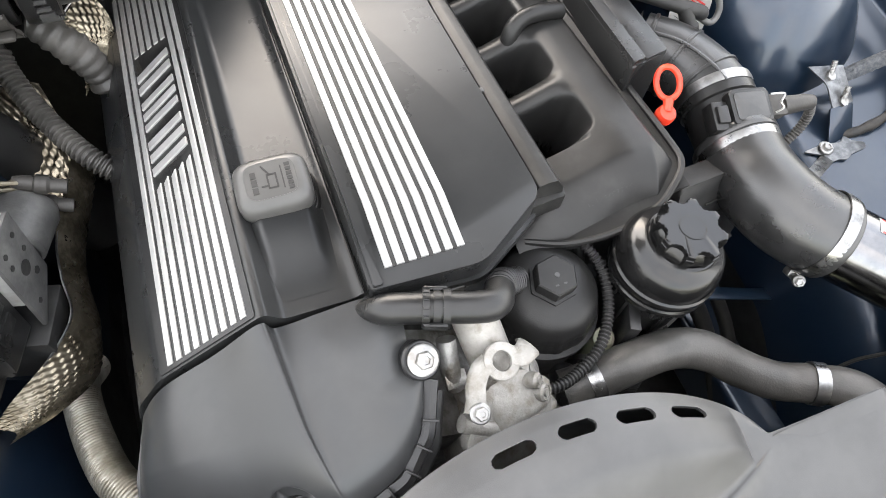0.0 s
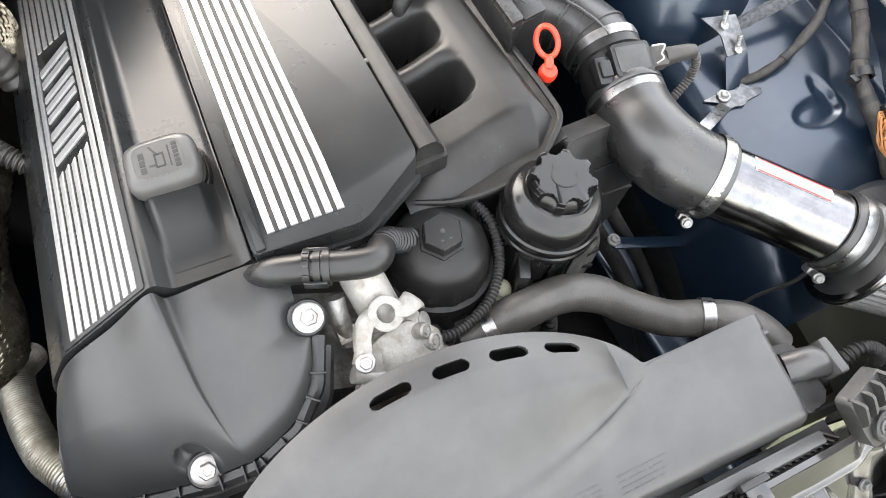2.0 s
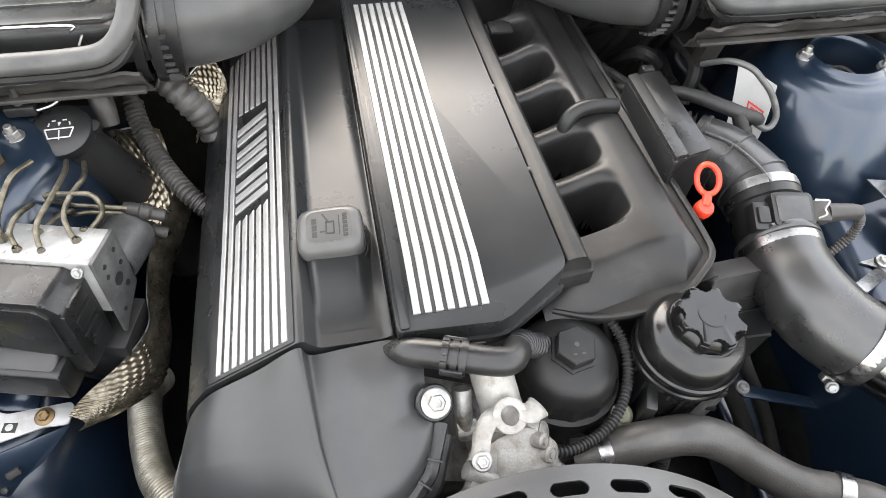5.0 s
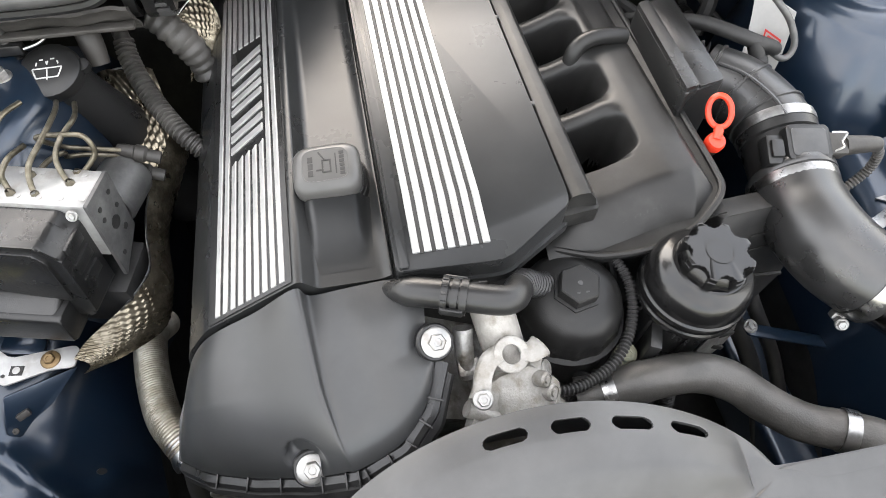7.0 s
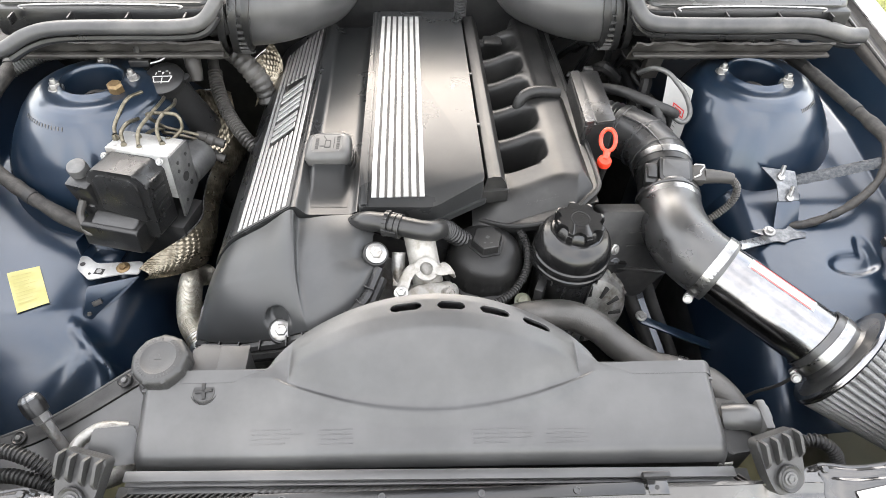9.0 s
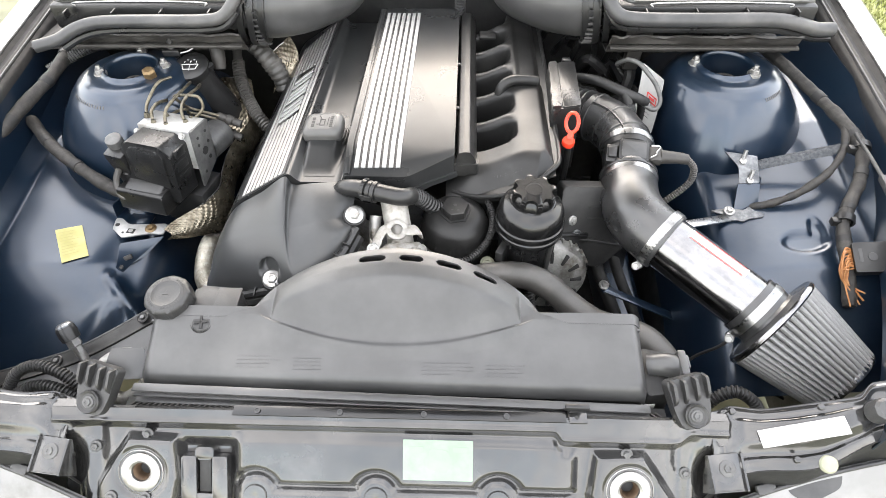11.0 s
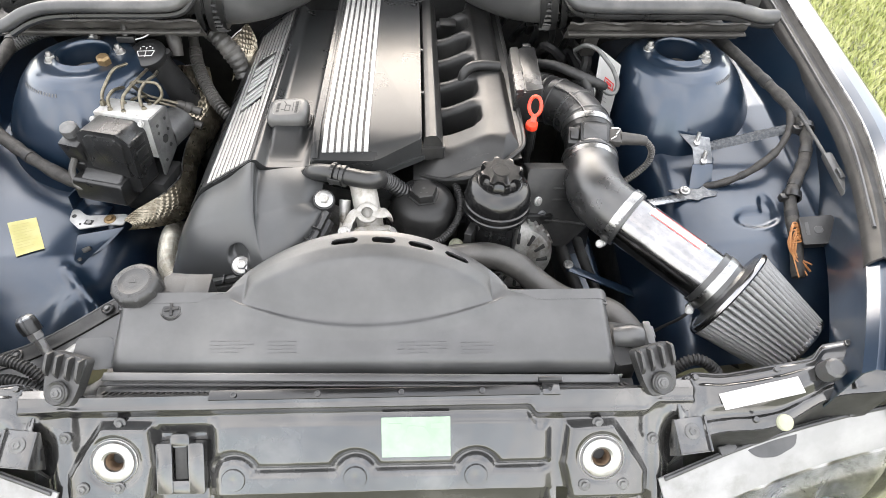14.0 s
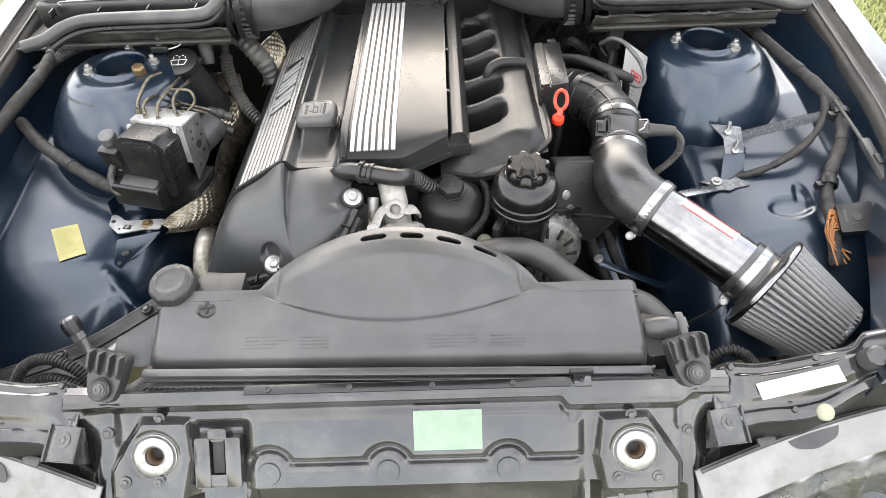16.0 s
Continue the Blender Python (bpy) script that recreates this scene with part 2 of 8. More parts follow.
CLAMP = material("bright_clamp_steel", (0.31, 0.31, 0.31), (0.42, 0.42, 0.42), 0.24, 0.38, metal=1.0, scale=60, stain=(0.15, 0.15, 0.146), stain_scale=70, stain_mix=(0.48, 0.72))
BLUE = material("dark_blue_metallic_paint", (0.007, 0.0185, 0.038), (0.011, 0.025, 0.047), 0.28, 0.4, metal=0.5, coat=1.0, scale=6, stain=(0.032, 0.044, 0.058), stain_scale=5, stain_mix=(0.58, 0.9), bump=0.1, bscale=45)
BLUE.node_tree.nodes["Principled BSDF"].inputs["Coat Roughness"].default_value = 0.17
PANEL = material("black_painted_steel", (0.022, 0.0219, 0.022), (0.05, 0.0495, 0.049), 0.1, 0.22, metal=0.3, coat=1.0, scale=10, bump=0.2, bscale=60, stain=(0.10, 0.097, 0.092), stain_scale=9, stain_mix=(0.5, 0.8))
PANEL.node_tree.nodes["Principled BSDF"].inputs["Coat Roughness"].default_value = 0.08
STEELGREY = material("grey_cast_bracket", (0.085, 0.085, 0.085), (0.14, 0.14, 0.137), 0.38, 0.52, metal=0.35, scale=40, bump=0.2)
DULLSTEEL = material("dull_bare_steel", (0.10, 0.105, 0.11), (0.22, 0.225, 0.23), 0.28, 0.45, metal=0.7, scale=70, stain=(0.06, 0.064, 0.07), stain_scale=40)
SHIELD = material("embossed_heat_shield", (0.17, 0.145, 0.105), (0.42, 0.375, 0.29), 0.24, 0.36, metal=0.9, scale=60, stain=(0.07, 0.06, 0.045), stain_scale=14, stain_mix=(0.48, 0.74))
FOIL = material("silver_foil_tube", (0.34, 0.32, 0.27), (0.46, 0.44, 0.39), 0.3, 0.48, metal=0.85, scale=70, bump=0.6, bscale=350, stain=(0.13, 0.11, 0.08), stain_scale=12)
RED = material("red_plastic", (0.62, 0.035, 0.015), (0.72, 0.06, 0.025), 0.3, 0.42, scale=40)
RUST = material("rust_brown_steel", (0.07, 0.045, 0.03), (0.13, 0.085, 0.05), 0.5, 0.7, metal=0.4, scale=60)
BRASS = material("tarnished_brass", (0.15, 0.10, 0.05), (0.22, 0.155, 0.08), 0.38, 0.52, metal=0.7, scale=80)
BRAKE = material("brake_pipe", (0.12, 0.108, 0.08), (0.2, 0.18, 0.14), 0.3, 0.45, metal=0.8, scale=90, stain=(0.04, 0.036, 0.03), stain_scale=50)
PAPER = material("white_paper", (0.42, 0.417, 0.405), (0.48, 0.476, 0.46), 0.55, 0.65, scale=30, spec=0.3)
YELLOW = material("yellow_sticker", (0.38, 0.35, 0.12), (0.43, 0.4, 0.17), 0.4, 0.5, scale=40)
GREEN = material("pale_green_sticker", (0.20, 0.275, 0.205), (0.245, 0.305, 0.25), 0.55, 0.65, scale=24, mix=(0.4, 0.6), spec=0.3)
GREENPALE = material("bleached_green_print", (0.215, 0.285, 0.22), (0.24, 0.30, 0.24), 0.55, 0.65, scale=30, spec=0.3)
FADED = material("faded_print", (0.33, 0.30, 0.10), (0.38, 0.35, 0.14), 0.5, scale=60)
INK = material("grey_ink", (0.05, 0.05, 0.05), (0.08, 0.08, 0.08), 0.5, scale=50)
PALEINK = material("pale_print", (0.6, 0.6, 0.58), (0.66, 0.66, 0.64), 0.5, scale=50)
REDINK = material("red_print", (0.6, 0.04, 0.04), (0.7, 0.08, 0.07), 0.4, scale=50)
ORANGE = material("orange_wire", (0.36, 0.15, 0.05), (0.45, 0.21, 0.08), 0.4, 0.5, scale=90)
TAPE = material("cloth_tape_harness", (0.018, 0.0168, 0.0155), (0.04, 0.0365, 0.033), 0.6, 0.78, scale=90, bump=0.6, bscale=500)
MESHF = material("steel_mesh_filter", (0.15, 0.15, 0.15), (0.29, 0.29, 0.288), 0.35, 0.5, metal=0.5, scale=900, bump=0.8, bscale=1400)
SEAL = material("grey_rubber_seal", (0.034, 0.0345, 0.0355), (0.055, 0.055, 0.0552), 0.32, 0.46, scale=20, bump=0.1, stain=(0.09, 0.088, 0.085), stain_scale=8)
COWL = material("weathered_cowl_plastic", (0.03, 0.028, 0.026), (0.055, 0.052, 0.048), 0.45, 0.6, scale=26, bump=0.2, stain=(0.03, 0.027, 0.024), stain_scale=14)
LID = material("dark_filter_lid", (0.028, 0.029, 0.028), (0.045, 0.046, 0.044), 0.22, 0.32, scale=18, spec=0.6)
YELLOWED = material("yellowed_plug", (0.22, 0.225, 0.16), (0.3, 0.3, 0.22), 0.4, 0.5, scale=40)
SEALANT = material("rough_grey_sealant", (0.022, 0.027, 0.034), (0.075, 0.078, 0.082), 0.45, 0.65, scale=220, bump=1.0, bscale=260)
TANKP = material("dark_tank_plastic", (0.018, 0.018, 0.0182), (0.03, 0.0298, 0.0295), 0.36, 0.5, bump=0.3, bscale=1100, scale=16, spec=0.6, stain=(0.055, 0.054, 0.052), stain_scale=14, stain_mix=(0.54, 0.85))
GRASS = material("dry_lawn", (0.105, 0.11, 0.066), (0.16, 0.163, 0.098), 0.7, 0.85, scale=9, stain=(0.18, 0.175, 0.105), stain_scale=3)
BLADE = material("grass_blades", (0.26, 0.29, 0.09), (0.42, 0.43, 0.2), 0.5, 0.7, scale=14)
LAMP_G = material("lamp_housing_grey", (0.2, 0.2, 0.2), (0.26, 0.26, 0.26), 0.3, 0.42, scale=14, stain=(0.11, 0.108, 0.10), stain_scale=9)
GLASS = bpy.data.materials.new("headlamp_glass")
GLASS.use_nodes = True
GLASS.node_tree.nodes["Principled BSDF"].inputs["Transmission Weight"].default_value = 1.0
GLASS.node_tree.nodes["Principled BSDF"].inputs["Roughness"].default_value = 0.03
GLASS.node_tree.nodes["Principled BSDF"].inputs["IOR"].default_value = 1.45


# ---- the car's shell and the ground ----
SLOPE = -0.072  # the engine sits lower at its rear


def es(p):
    p = Vector(p)
    return Vector((p.x, p.y, p.z + SLOPE * (p.y - 0.44)))


bm = new_bm()
sheet(bm, lambda u, v: V(-400 + 800 * u, -400 + 800 * v, 0.0), 2, 2)
tagged(new("ground", finish(bm, "ground", GRASS)), "pale dry lawn that the car stands on", "ground", "", "structure")

bm = new_bm()
rng = random.Random(5)
for i in range(70000):
    x, y = rng.uniform(1.0, 3.3), rng.uniform(0.7, 3.5)
    h, a, w = rng.uniform(0.015, 0.04), rng.uniform(0, 6.28), rng.uniform(0.003, 0.006)
    lean = rng.uniform(0.2, 0.9) * h
    dx, dy = math.cos(a), math.sin(a)
    vs = [bm.verts.new(q) for q in ((x - dy * w, y + dx * w, 0.0), (x + dy * w, y - dx * w, 0.0), (x + dx * lean, y + dy * lean, h))]
    bm.faces.new(vs)
tagged(new("lawn_grass", finish(bm, "lawn_grass", BLADE)), "short dry grass beside the car", "grass", "", "stuff")

def smoothstep(a, b, t):
    t = max(0.0, min(1.0, (t - a) / (b - a)))
    return t * t * (3 - 2 * t)


XC = 0.055  # the car's middle


TOWER_AT = {}


def tower(name, cx, cy, zt, side, label):
    """Strut tower: a pressed dome with a ringed hole on top, skirt running into the wheel arch."""
    bm = new_bm()
    prof = [(0.046, zt - 0.05), (0.046, zt + 0.004), (0.049, zt + 0.006), (0.053, zt + 0.003), (0.057, zt - 0.001), (0.078, zt - 0.002), (0.088, zt - 0.006), (0.1, zt - 0.014), (0.118, zt - 0.036), (0.137, zt - 0.068), (0.153, zt - 0.104), (0.166, zt - 0.15), (0.18, zt - 0.23), (0.195, zt - 0.4)]

    def at(u, v):
        k = v * (len(prof) - 1)
        i = min(int(k), len(prof) - 2)
        f = k - i
        r = prof[i][0] * (1 - f) + prof[i + 1][0] * f
        h = prof[i][1] * (1 - f) + prof[i + 1][1] * f
        a = 2 * math.pi * u
        grow = max(0.0, (r - 0.085) / 0.1)
        # broad flats and a pressed rib on the flank
        fac = 1 + grow * (0.05 * max(0, -math.sin(a)) ** 2 - 0.27 * max(0, -side * math.cos(a)) ** 2 + 0.15 * max(0, side * math.cos(a)) ** 2 + 0.01 * math.sin(5 * a))
        rib = -0.009 * grow * math.exp(-(((a - 4.55 + 0.12 * side) / 0.13) ** 2))
        dx, dy = r * (fac + rib / max(r, 0.01)) * math.cos(a), r * (fac + rib / max(r, 0.01)) * math.sin(a)
        return V(cx + dx, cy + dy, h - 0.05 * (dy) * 0.6 + 0.02 * side * dx)

    TOWER_AT[name] = at
    sheet(bm, at, 96, 48)
    bmesh.ops.remove_doubles(bm, verts=bm.verts, dist=1e-5)
    ob = structure(name, bm, BLUE, label, 60)
    bm = new_bm()
    lathe(bm, [(0, zt - 0.05), (0.045, zt - 0.05), (0.045, zt - 0.045), (0.03, zt - 0.035), (0.014, zt - 0.03), (0, zt - 0.03)], Matrix.Translation((cx, cy, 0)), 24)
    part("strut_mount", bm, STEELGREY, ob, "dusty strut mount down in the hole")
    bm = new_bm()
    tube(bm, [(cx - 0.03, cy - 0.02, zt - 0.028), (cx - 0.01, cy, zt - 0.02), (cx + 0.015, cy + 0.004, zt - 0.024), (cx + 0.035, cy - 0.01, zt - 0.032)], 0.0025, 6)
    part("mount_spring_clip", bm, COWL, ob)
    return ob


tower_l = tower("strut_tower_left", -0.505, 0.748, 0.917, -1, "dark blue painted strut tower with stamped number")
tower_r = tower("strut_tower_right", 0.616, 0.772, 0.915, 1, "dark blue painted strut tower with stamped number")


FENDER_AT = {}


def on_fender(side, wx, wy, up=0.0):
    """The point of an inner fender under or over (wx, wy)."""
    at, u, v = FENDER_AT[side], 0.4, 0.4
    for _ in range(30):
        p = at(u, v)
        u += (wx - p.x) * side / 0.36
        v += (wy - p.y) / 0.8
        u, v = max(0.0, min(1.0, u)), max(0.0, min(1.0, v))
    return at(u, v) + V(0, 0, up)


def inner_fender(name, side, label):
    """The wheel arch sheet before the tower: a broad pressed panel that falls to the inside."""

    def at(u, v):
        # u: inside to outside, v: front to rear
        y_front = 0.225 if side > 0 else 0.215 + 0.11 * (1 - u) ** 1.2
        y = y_front + (1.02 - y_front) * v
        x_in = 0.43 + 0.03 * math.sin(v * 3) + 0.04 * max(0, 0.35 - v)
        x = x_in + (0.80 - x_in) * u
        top = 0.74 + 0.045 * max(0, min(1, (v - 0.12) / 0.5)) - 0.10 * max(0, (0.22 - v) / 0.22) ** 1.5
        edge = min(1, u / 0.22)
        z = top - 0.14 * (1 - edge) ** 2 + 0.05 * u
        if u > 0.86:
            z += 0.07 * ((u - 0.86) / 0.14) ** 1.4
        if side > 0:
            # a pressed dimple with a tail
            wx, wy = XC + x - 0.01, y
            dx, dy = (wx - 0.700) / 0.034, (wy - 0.446) / 0.019
            tx_, ty_ = (wx - 0.724) / 0.011, (wy - 0.466) / 0.026
            z -= 0.007 * max(smoothstep(1.25, 0.75, math.hypot(dx, dy)), 0.8 * smoothstep(1.3, 0.6, math.hypot(tx_, ty_)))
        else:
            z -= 0.052
            # a sunk pocket with a sharp crease, and a raised lip round the drain hole
            dx, dy = (x - 0.505) / 0.05, (y - 0.425) / 0.06
            z -= 0.05 * math.exp(-dx * dx - dy * dy)
            for ax, ay, bx, by, hh in ((0.557, 0.413, 0.512, 0.370, 0.012), (0.505, 0.350, 0.478, 0.402, 0.014), (0.512, 0.370, 0.505, 0.350, 0.004)):
                q = max(0.0, min(1.0, ((x - ax) * (bx - ax) + (y - ay) * (by - ay)) / ((bx - ax) ** 2 + (by - ay) ** 2)))
                z += hh * math.exp(-((math.hypot(x - ax - q * (bx - ax), y - ay - q * (by - ay)) / 0.013) ** 2))
            ridge = (x - 0.548) + 0.55 * (y - 0.37)
            z += 0.014 * math.exp(-((ridge / 0.02) ** 2)) * math.exp(-(((y - 0.365) / 0.055) ** 2))
            lip = (x - 0.49) - 0.9 * (y - 0.345)
            z += 0.014 * math.exp(-((lip / 0.012) ** 2)) * math.exp(-(((y - 0.345) / 0.04) ** 2))
        z += 0.003 * noise.noise(V(x * 9, y * 9, side * 3.0))
        if u == 0:
            z -= 0.0
        return V(XC + side * (x - 0.01) if side > 0 else XC - x, y, z)

    FENDER_AT[side] = at
    bm = new_bm()
    sheet(bm, at, 110, 150, 0.002)
    ob = structure(name, bm, BLUE, label, 50)
    bm = new_bm()

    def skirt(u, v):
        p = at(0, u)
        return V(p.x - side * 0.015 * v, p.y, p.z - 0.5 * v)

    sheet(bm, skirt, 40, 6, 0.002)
    # body sheet coloured black, so the shade of the gap is in its colour
    part("arch_wall", bm, DARK, ob, "lower wall of the wheel arch, coloured black for its shade")
    return ob


inner_fender("inner_fender_left", -1, "dark blue dusty inner fender panel, creased toward the front")
fender_in_r = inner_fender("inner_fender_right", 1, "dark blue inner fender panel with a pressed dimple")


def outer_fender(name, side):
    ob = thing(name, "dark blue front fender with a black weatherstrip along its top", "fender", (XC + side * 0.8, 0.5, 0.0), "", "structure")
    # inner wall and gutter, then the rolled top edge and the outer skin
    rows = [(0.775, 0.80), (0.78, 0.86), (0.785, 0.895), (0.80, 0.905), (0.812, 0.902), (0.82, 0.915), (0.838, 0.925), (0.862, 0.922), (0.885, 0.905), (0.902, 0.86), (0.915, 0.78), (0.915, 0.6), (0.90, 0.35), (0.88, 0.25)]

    def at(u, v):
        k = v * (len(rows) - 1)
        i = min(int(k), len(rows) - 2)
        f = k - i
        x = rows[i][0] * (1 - f) + rows[i + 1][0] * f
        z = rows[i][1] * (1 - f) + rows[i + 1][1] * f
        y = 0.12 + 1.3 * u
        bow = 0.11 * max(0, (0.5 - (y - 0.12)) / 0.5) ** 2 - 0.055 * max(0, (y - 0.5) / 0.9)
        drop = 0.10 * max(0, (0.55 - y) / 0.45) ** 1.6 - 0.04 * max(0, (y - 0.55))
        p = V(XC + side * (x - bow - 0.01), y, z - drop * min(1, z / 0.7))
        return p.lerp(V(0.105, -0.315, 1.55), 0.14 * smoothstep(0.5, 0.12, y))

    bm = new_bm()
    sheet(bm, at, 50, 52, 0.002)
    part("fender_skin", bm, BLUE, ob)
    bm = new_bm()
    sheet(bm, lambda u, v: at(0.12 + 0.88 * u, (1.7 + 3.2 * v) / 13) + V(0, 0, 0.004 + 0.004 * math.sin(math.pi * v)), 40, 12, 0.003)
    part("weatherstrip", bm, DARK, ob, "black rubber weatherstrip")
    # bright steel bead stands in for the highlight along the strip
    bm = new_bm()
    tube(bm, [at(u, 4.95 / 13) + V(0, 0, 0.005) for u in (0.14, 0.3, 0.45, 0.6, 0.8, 1.0)], 0.0026, 6, 6)
    part("trim_bead", bm, CLAMP, ob, "thin bright bead as the highlight line beside the weatherstrip")
    bm = new_bm()
    tube(bm, [at(u, 2.6 / 13) + V(0, 0, 0.009) for u in (0.16, 0.3, 0.45, 0.6, 0.8, 1.0)], 0.0028, 6, 6)
    part("gutter_bead", bm, SEAL, ob)
    return ob


outer_fender("outer_fender_left", -1)
outer_fender("outer_fender_right", 1)

bm = new_bm()
box(bm, (XC, 0.58, 0.33), (1.0, 1.1, 0.06), bev=0.01)
structure("bay_floor", bm, DARK, "black undertray and subframe far down in the bay")
# added walls that keep the lawn out of the bay's reflections
for nm, x0, x1 in (("splash_wall_left", -0.90, -0.36), ("splash_wall_right", 0.42, 0.98)):
    bm = new_bm()
    sheet(bm, lambda u, v: V(x0 + (x1 - x0) * u, 0.112 + 0.01 * math.sin(9 * u), 0.02 + 0.62 * v), 12, 4, 0.004)
    structure(nm, bm, DARK, "black wall added behind the headlamp to block light from the lawn")
for nm, x in (("wheel_house_left", -0.86), ("wheel_house_right", 0.96)):
    bm = new_bm()
    box(bm, (x, 0.6, 0.35), (0.01, 1.0, 0.68), bev=0.002)
    structure(nm, bm, DARK, "black plastic wheel house liner")
bm = new_bm()
sheet(bm, lambda u, v: V(XC - 0.85 + 1.7 * u, 1.09 + 0.01 * math.sin(9 * u) + 0.05 * v, 0.3 + 0.75 * v), 30, 8, 0.01)
structure("firewall", bm, DARK, "black insulated firewall behind the engine")
bm = new_bm()
sheet(bm, lambda u, v: V(XC - 0.88 + 1.76 * u, 1.12 + 0.5 * v, 1.03 + 0.14 * v + 0.03 * math.sin(math.pi * u)), 30, 6, 0.01)
structure("windscreen_cowl", bm, COWL, "black plastic cowl under the windscreen")
for side in (-1, 1):
    bm = new_bm()
    box(bm, (XC + side * 0.72, 0.0, 0.26), (0.3, 0.2, 0.36), (0, 0, side * 20), 0.04, 3)
    structure("bumper_corner_right" if side > 0 else "bumper_corner_left", bm, BLUE, "dark blue bumper corner below the lamp")

# ---- front panel ----
TH = math.atan(1.05)
PN = Vector((0, -math.sin(TH), math.cos(TH)))


def on_panel(x, s, up=0.0):
    """A point of the lock panel's slope: s metres down from its top edge, up off the sheet."""
    return Vector((x, 0.15 - s * math.cos(TH), 0.712 - s * math.sin(TH))) + PN * up


LATCHES = ((-0.342, 0.093), (0.382, 0.103))
PLUGS = (-0.172, 0.009, 0.191)


def within(v, a, b, soft=0.008):
    return smoothstep(a - soft, a + soft, v) * (1 - smoothstep(b - soft, b + soft, v))


SEAT = [(-0.362, 0.040), (-0.292, 0.042), (-0.284, 0.102), (-0.298, 0.170), (-0.412, 0.160), (-0.412, 0.116)]


def in_seat(x, s, soft=0.007):
    """How far a point lies inside the six-sided latch seat, eased at its edge."""
    d = 1.0
    for (ax, ay), (bx, by) in zip(SEAT, SEAT[1:] + SEAT[:1]):
        ex, ey = bx - ax, by - ay
        d = min(d, (ex * (s - ay) - ey * (x - ax)) / math.hypot(ex, ey))
    return smoothstep(-soft, soft, d)


def panel_height(x, s):
    mid = within(x, -0.2, 0.302, 0.010)
    # rolled bright lip below the flat band, stepping down past its right end
    edge = 0.015 + 0.014 * smoothstep(0.27, 0.285, x) * (1 - smoothstep(0.45, 0.47, x))
    h = 0.003 * math.exp(-(((s - edge) / 0.0035) ** 2))
    h -= 0.014 * smoothstep(edge, edge + 0.016, s) * within(x, -0.44, 0.47, 0.02)
    # middle field proud of the two side bays
    h += 0.010 * mid * smoothstep(edge + 0.012, edge + 0.032, s)
    # latch seats
    h += 0.017 * in_seat(x, s) + 0.015 * in_seat(0.040 - x, s - 0.010)
    for hx, hs in LATCHES:
        h -= 0.003 * smoothstep(0.042, 0.037, math.hypot(x - hx, s - hs))
    # recess with the slotted plate
    h -= 0.010 * within(x, -0.284, -0.208, 0.007) * within(s, 0.05, 0.2, 0.01)
    # ledge with arches over the plugs, a groove along its edge
    d = s - 0.119
    for px in PLUGS:
        d = max(d, 0.03 - math.hypot(x - px, s - 0.127))
    ledge = within(x, -0.205, 0.302, 0.006)
    h -= ledge * (0.012 * math.exp(-(((d + 0.005) / 0.0060) ** 2)) + 0.002 * smoothstep(-0.002, 0.003, d))
    # below the ledge the sheet turns back to the grille
    h -= 0.016 * ledge * smoothstep(0.150, 0.156, s) + 0.35 * ledge * max(0.0, s - 0.156)
    # flange under the seats
    for fx in (-0.357, 0.397):
        h -= 0.012 * within(x, fx - 0.06, fx + 0.06, 0.006) * smoothstep(0.160, 0.172, s)
    # shoulders that drop to the lamps
    h -= 0.03 * smoothstep(0.465, 0.50, x) * smoothstep(0.03, 0.08, s)
    h -= 0.03 * smoothstep(-0.425, -0.46, x) * smoothstep(0.03, 0.08, s)
    h -= 0.004 * math.exp(-(((x - 0.455) / 0.012) ** 2)) + 0.004 * math.exp(-(((x + 0.412) / 0.012) ** 2))
    return h + 0.0012 * noise.noise(V(x * 14, s * 14, 1)) + 0.0004 * noise.noise(V(x * 45, s * 45, 2))


def is_open(x, s):
    """Holes of the panel: latches, kidney grilles and the two cut-outs beside them."""
    if any(math.hypot(x - hx, s - hs) < 0.024 for hx, hs in LATCHES):
        return True
    if -0.297 < x < -0.278 and s > 0.160 or 0.316 < x < 0.332 and 0.152 < s < 0.185:
        return True
    for k0, k1, tilt in ((-0.272, -0.028, 0.010), (0.042, 0.305, -0.006)):
        f = (x - k0) / (k1 - k0)
        if 0 < f < 1 and s > 0.198 + tilt * (f - 0.5) + 0.022 * abs(2 * f - 1) ** 6:
            return True
    return s > 0.192 and not (-0.417 < x < -0.297 or 0.332 < x < 0.46 or -0.29 < x < 0.33)


panel = thing("front_panel", "black painted steel radiator lock panel, dusty and scuffed", "body panel", (0.02, 0.1, 0.5), "", "structure")


def panel_fn(u, v):
    x = -0.475 + 0.995 * u
    s = -0.004 + 0.232 * v
    p = on_panel(x, s, panel_height(x, s))
    return p


bm = new_bm()
sheet(bm, panel_fn, 360, 150)
slope_of = lambda q: (q.x, (0.15 - q.y) * math.cos(TH) + (0.712 - q.z) * math.sin(TH))
bmesh.ops.delete(bm, geom=[f for f in bm.faces if is_open(*slope_of(f.calc_center_median()))], context="FACES")
bmesh.ops.recalc_face_normals(bm, faces=bm.faces)
if bm.faces[0].normal.z < 0:
    bmesh.ops.reverse_faces(bm, faces=bm.faces)
bmesh.ops.solidify(bm, geom=list(bm.faces), thickness=0.003)
part("panel_sheet", bm, PANEL, panel, "", 60)
bm = new_bm()
box(bm, (0.025, 0.12, 0.50), (0.95, 0.08, 0.2), bev=0.01)
part("panel_core", bm, DARK, panel)
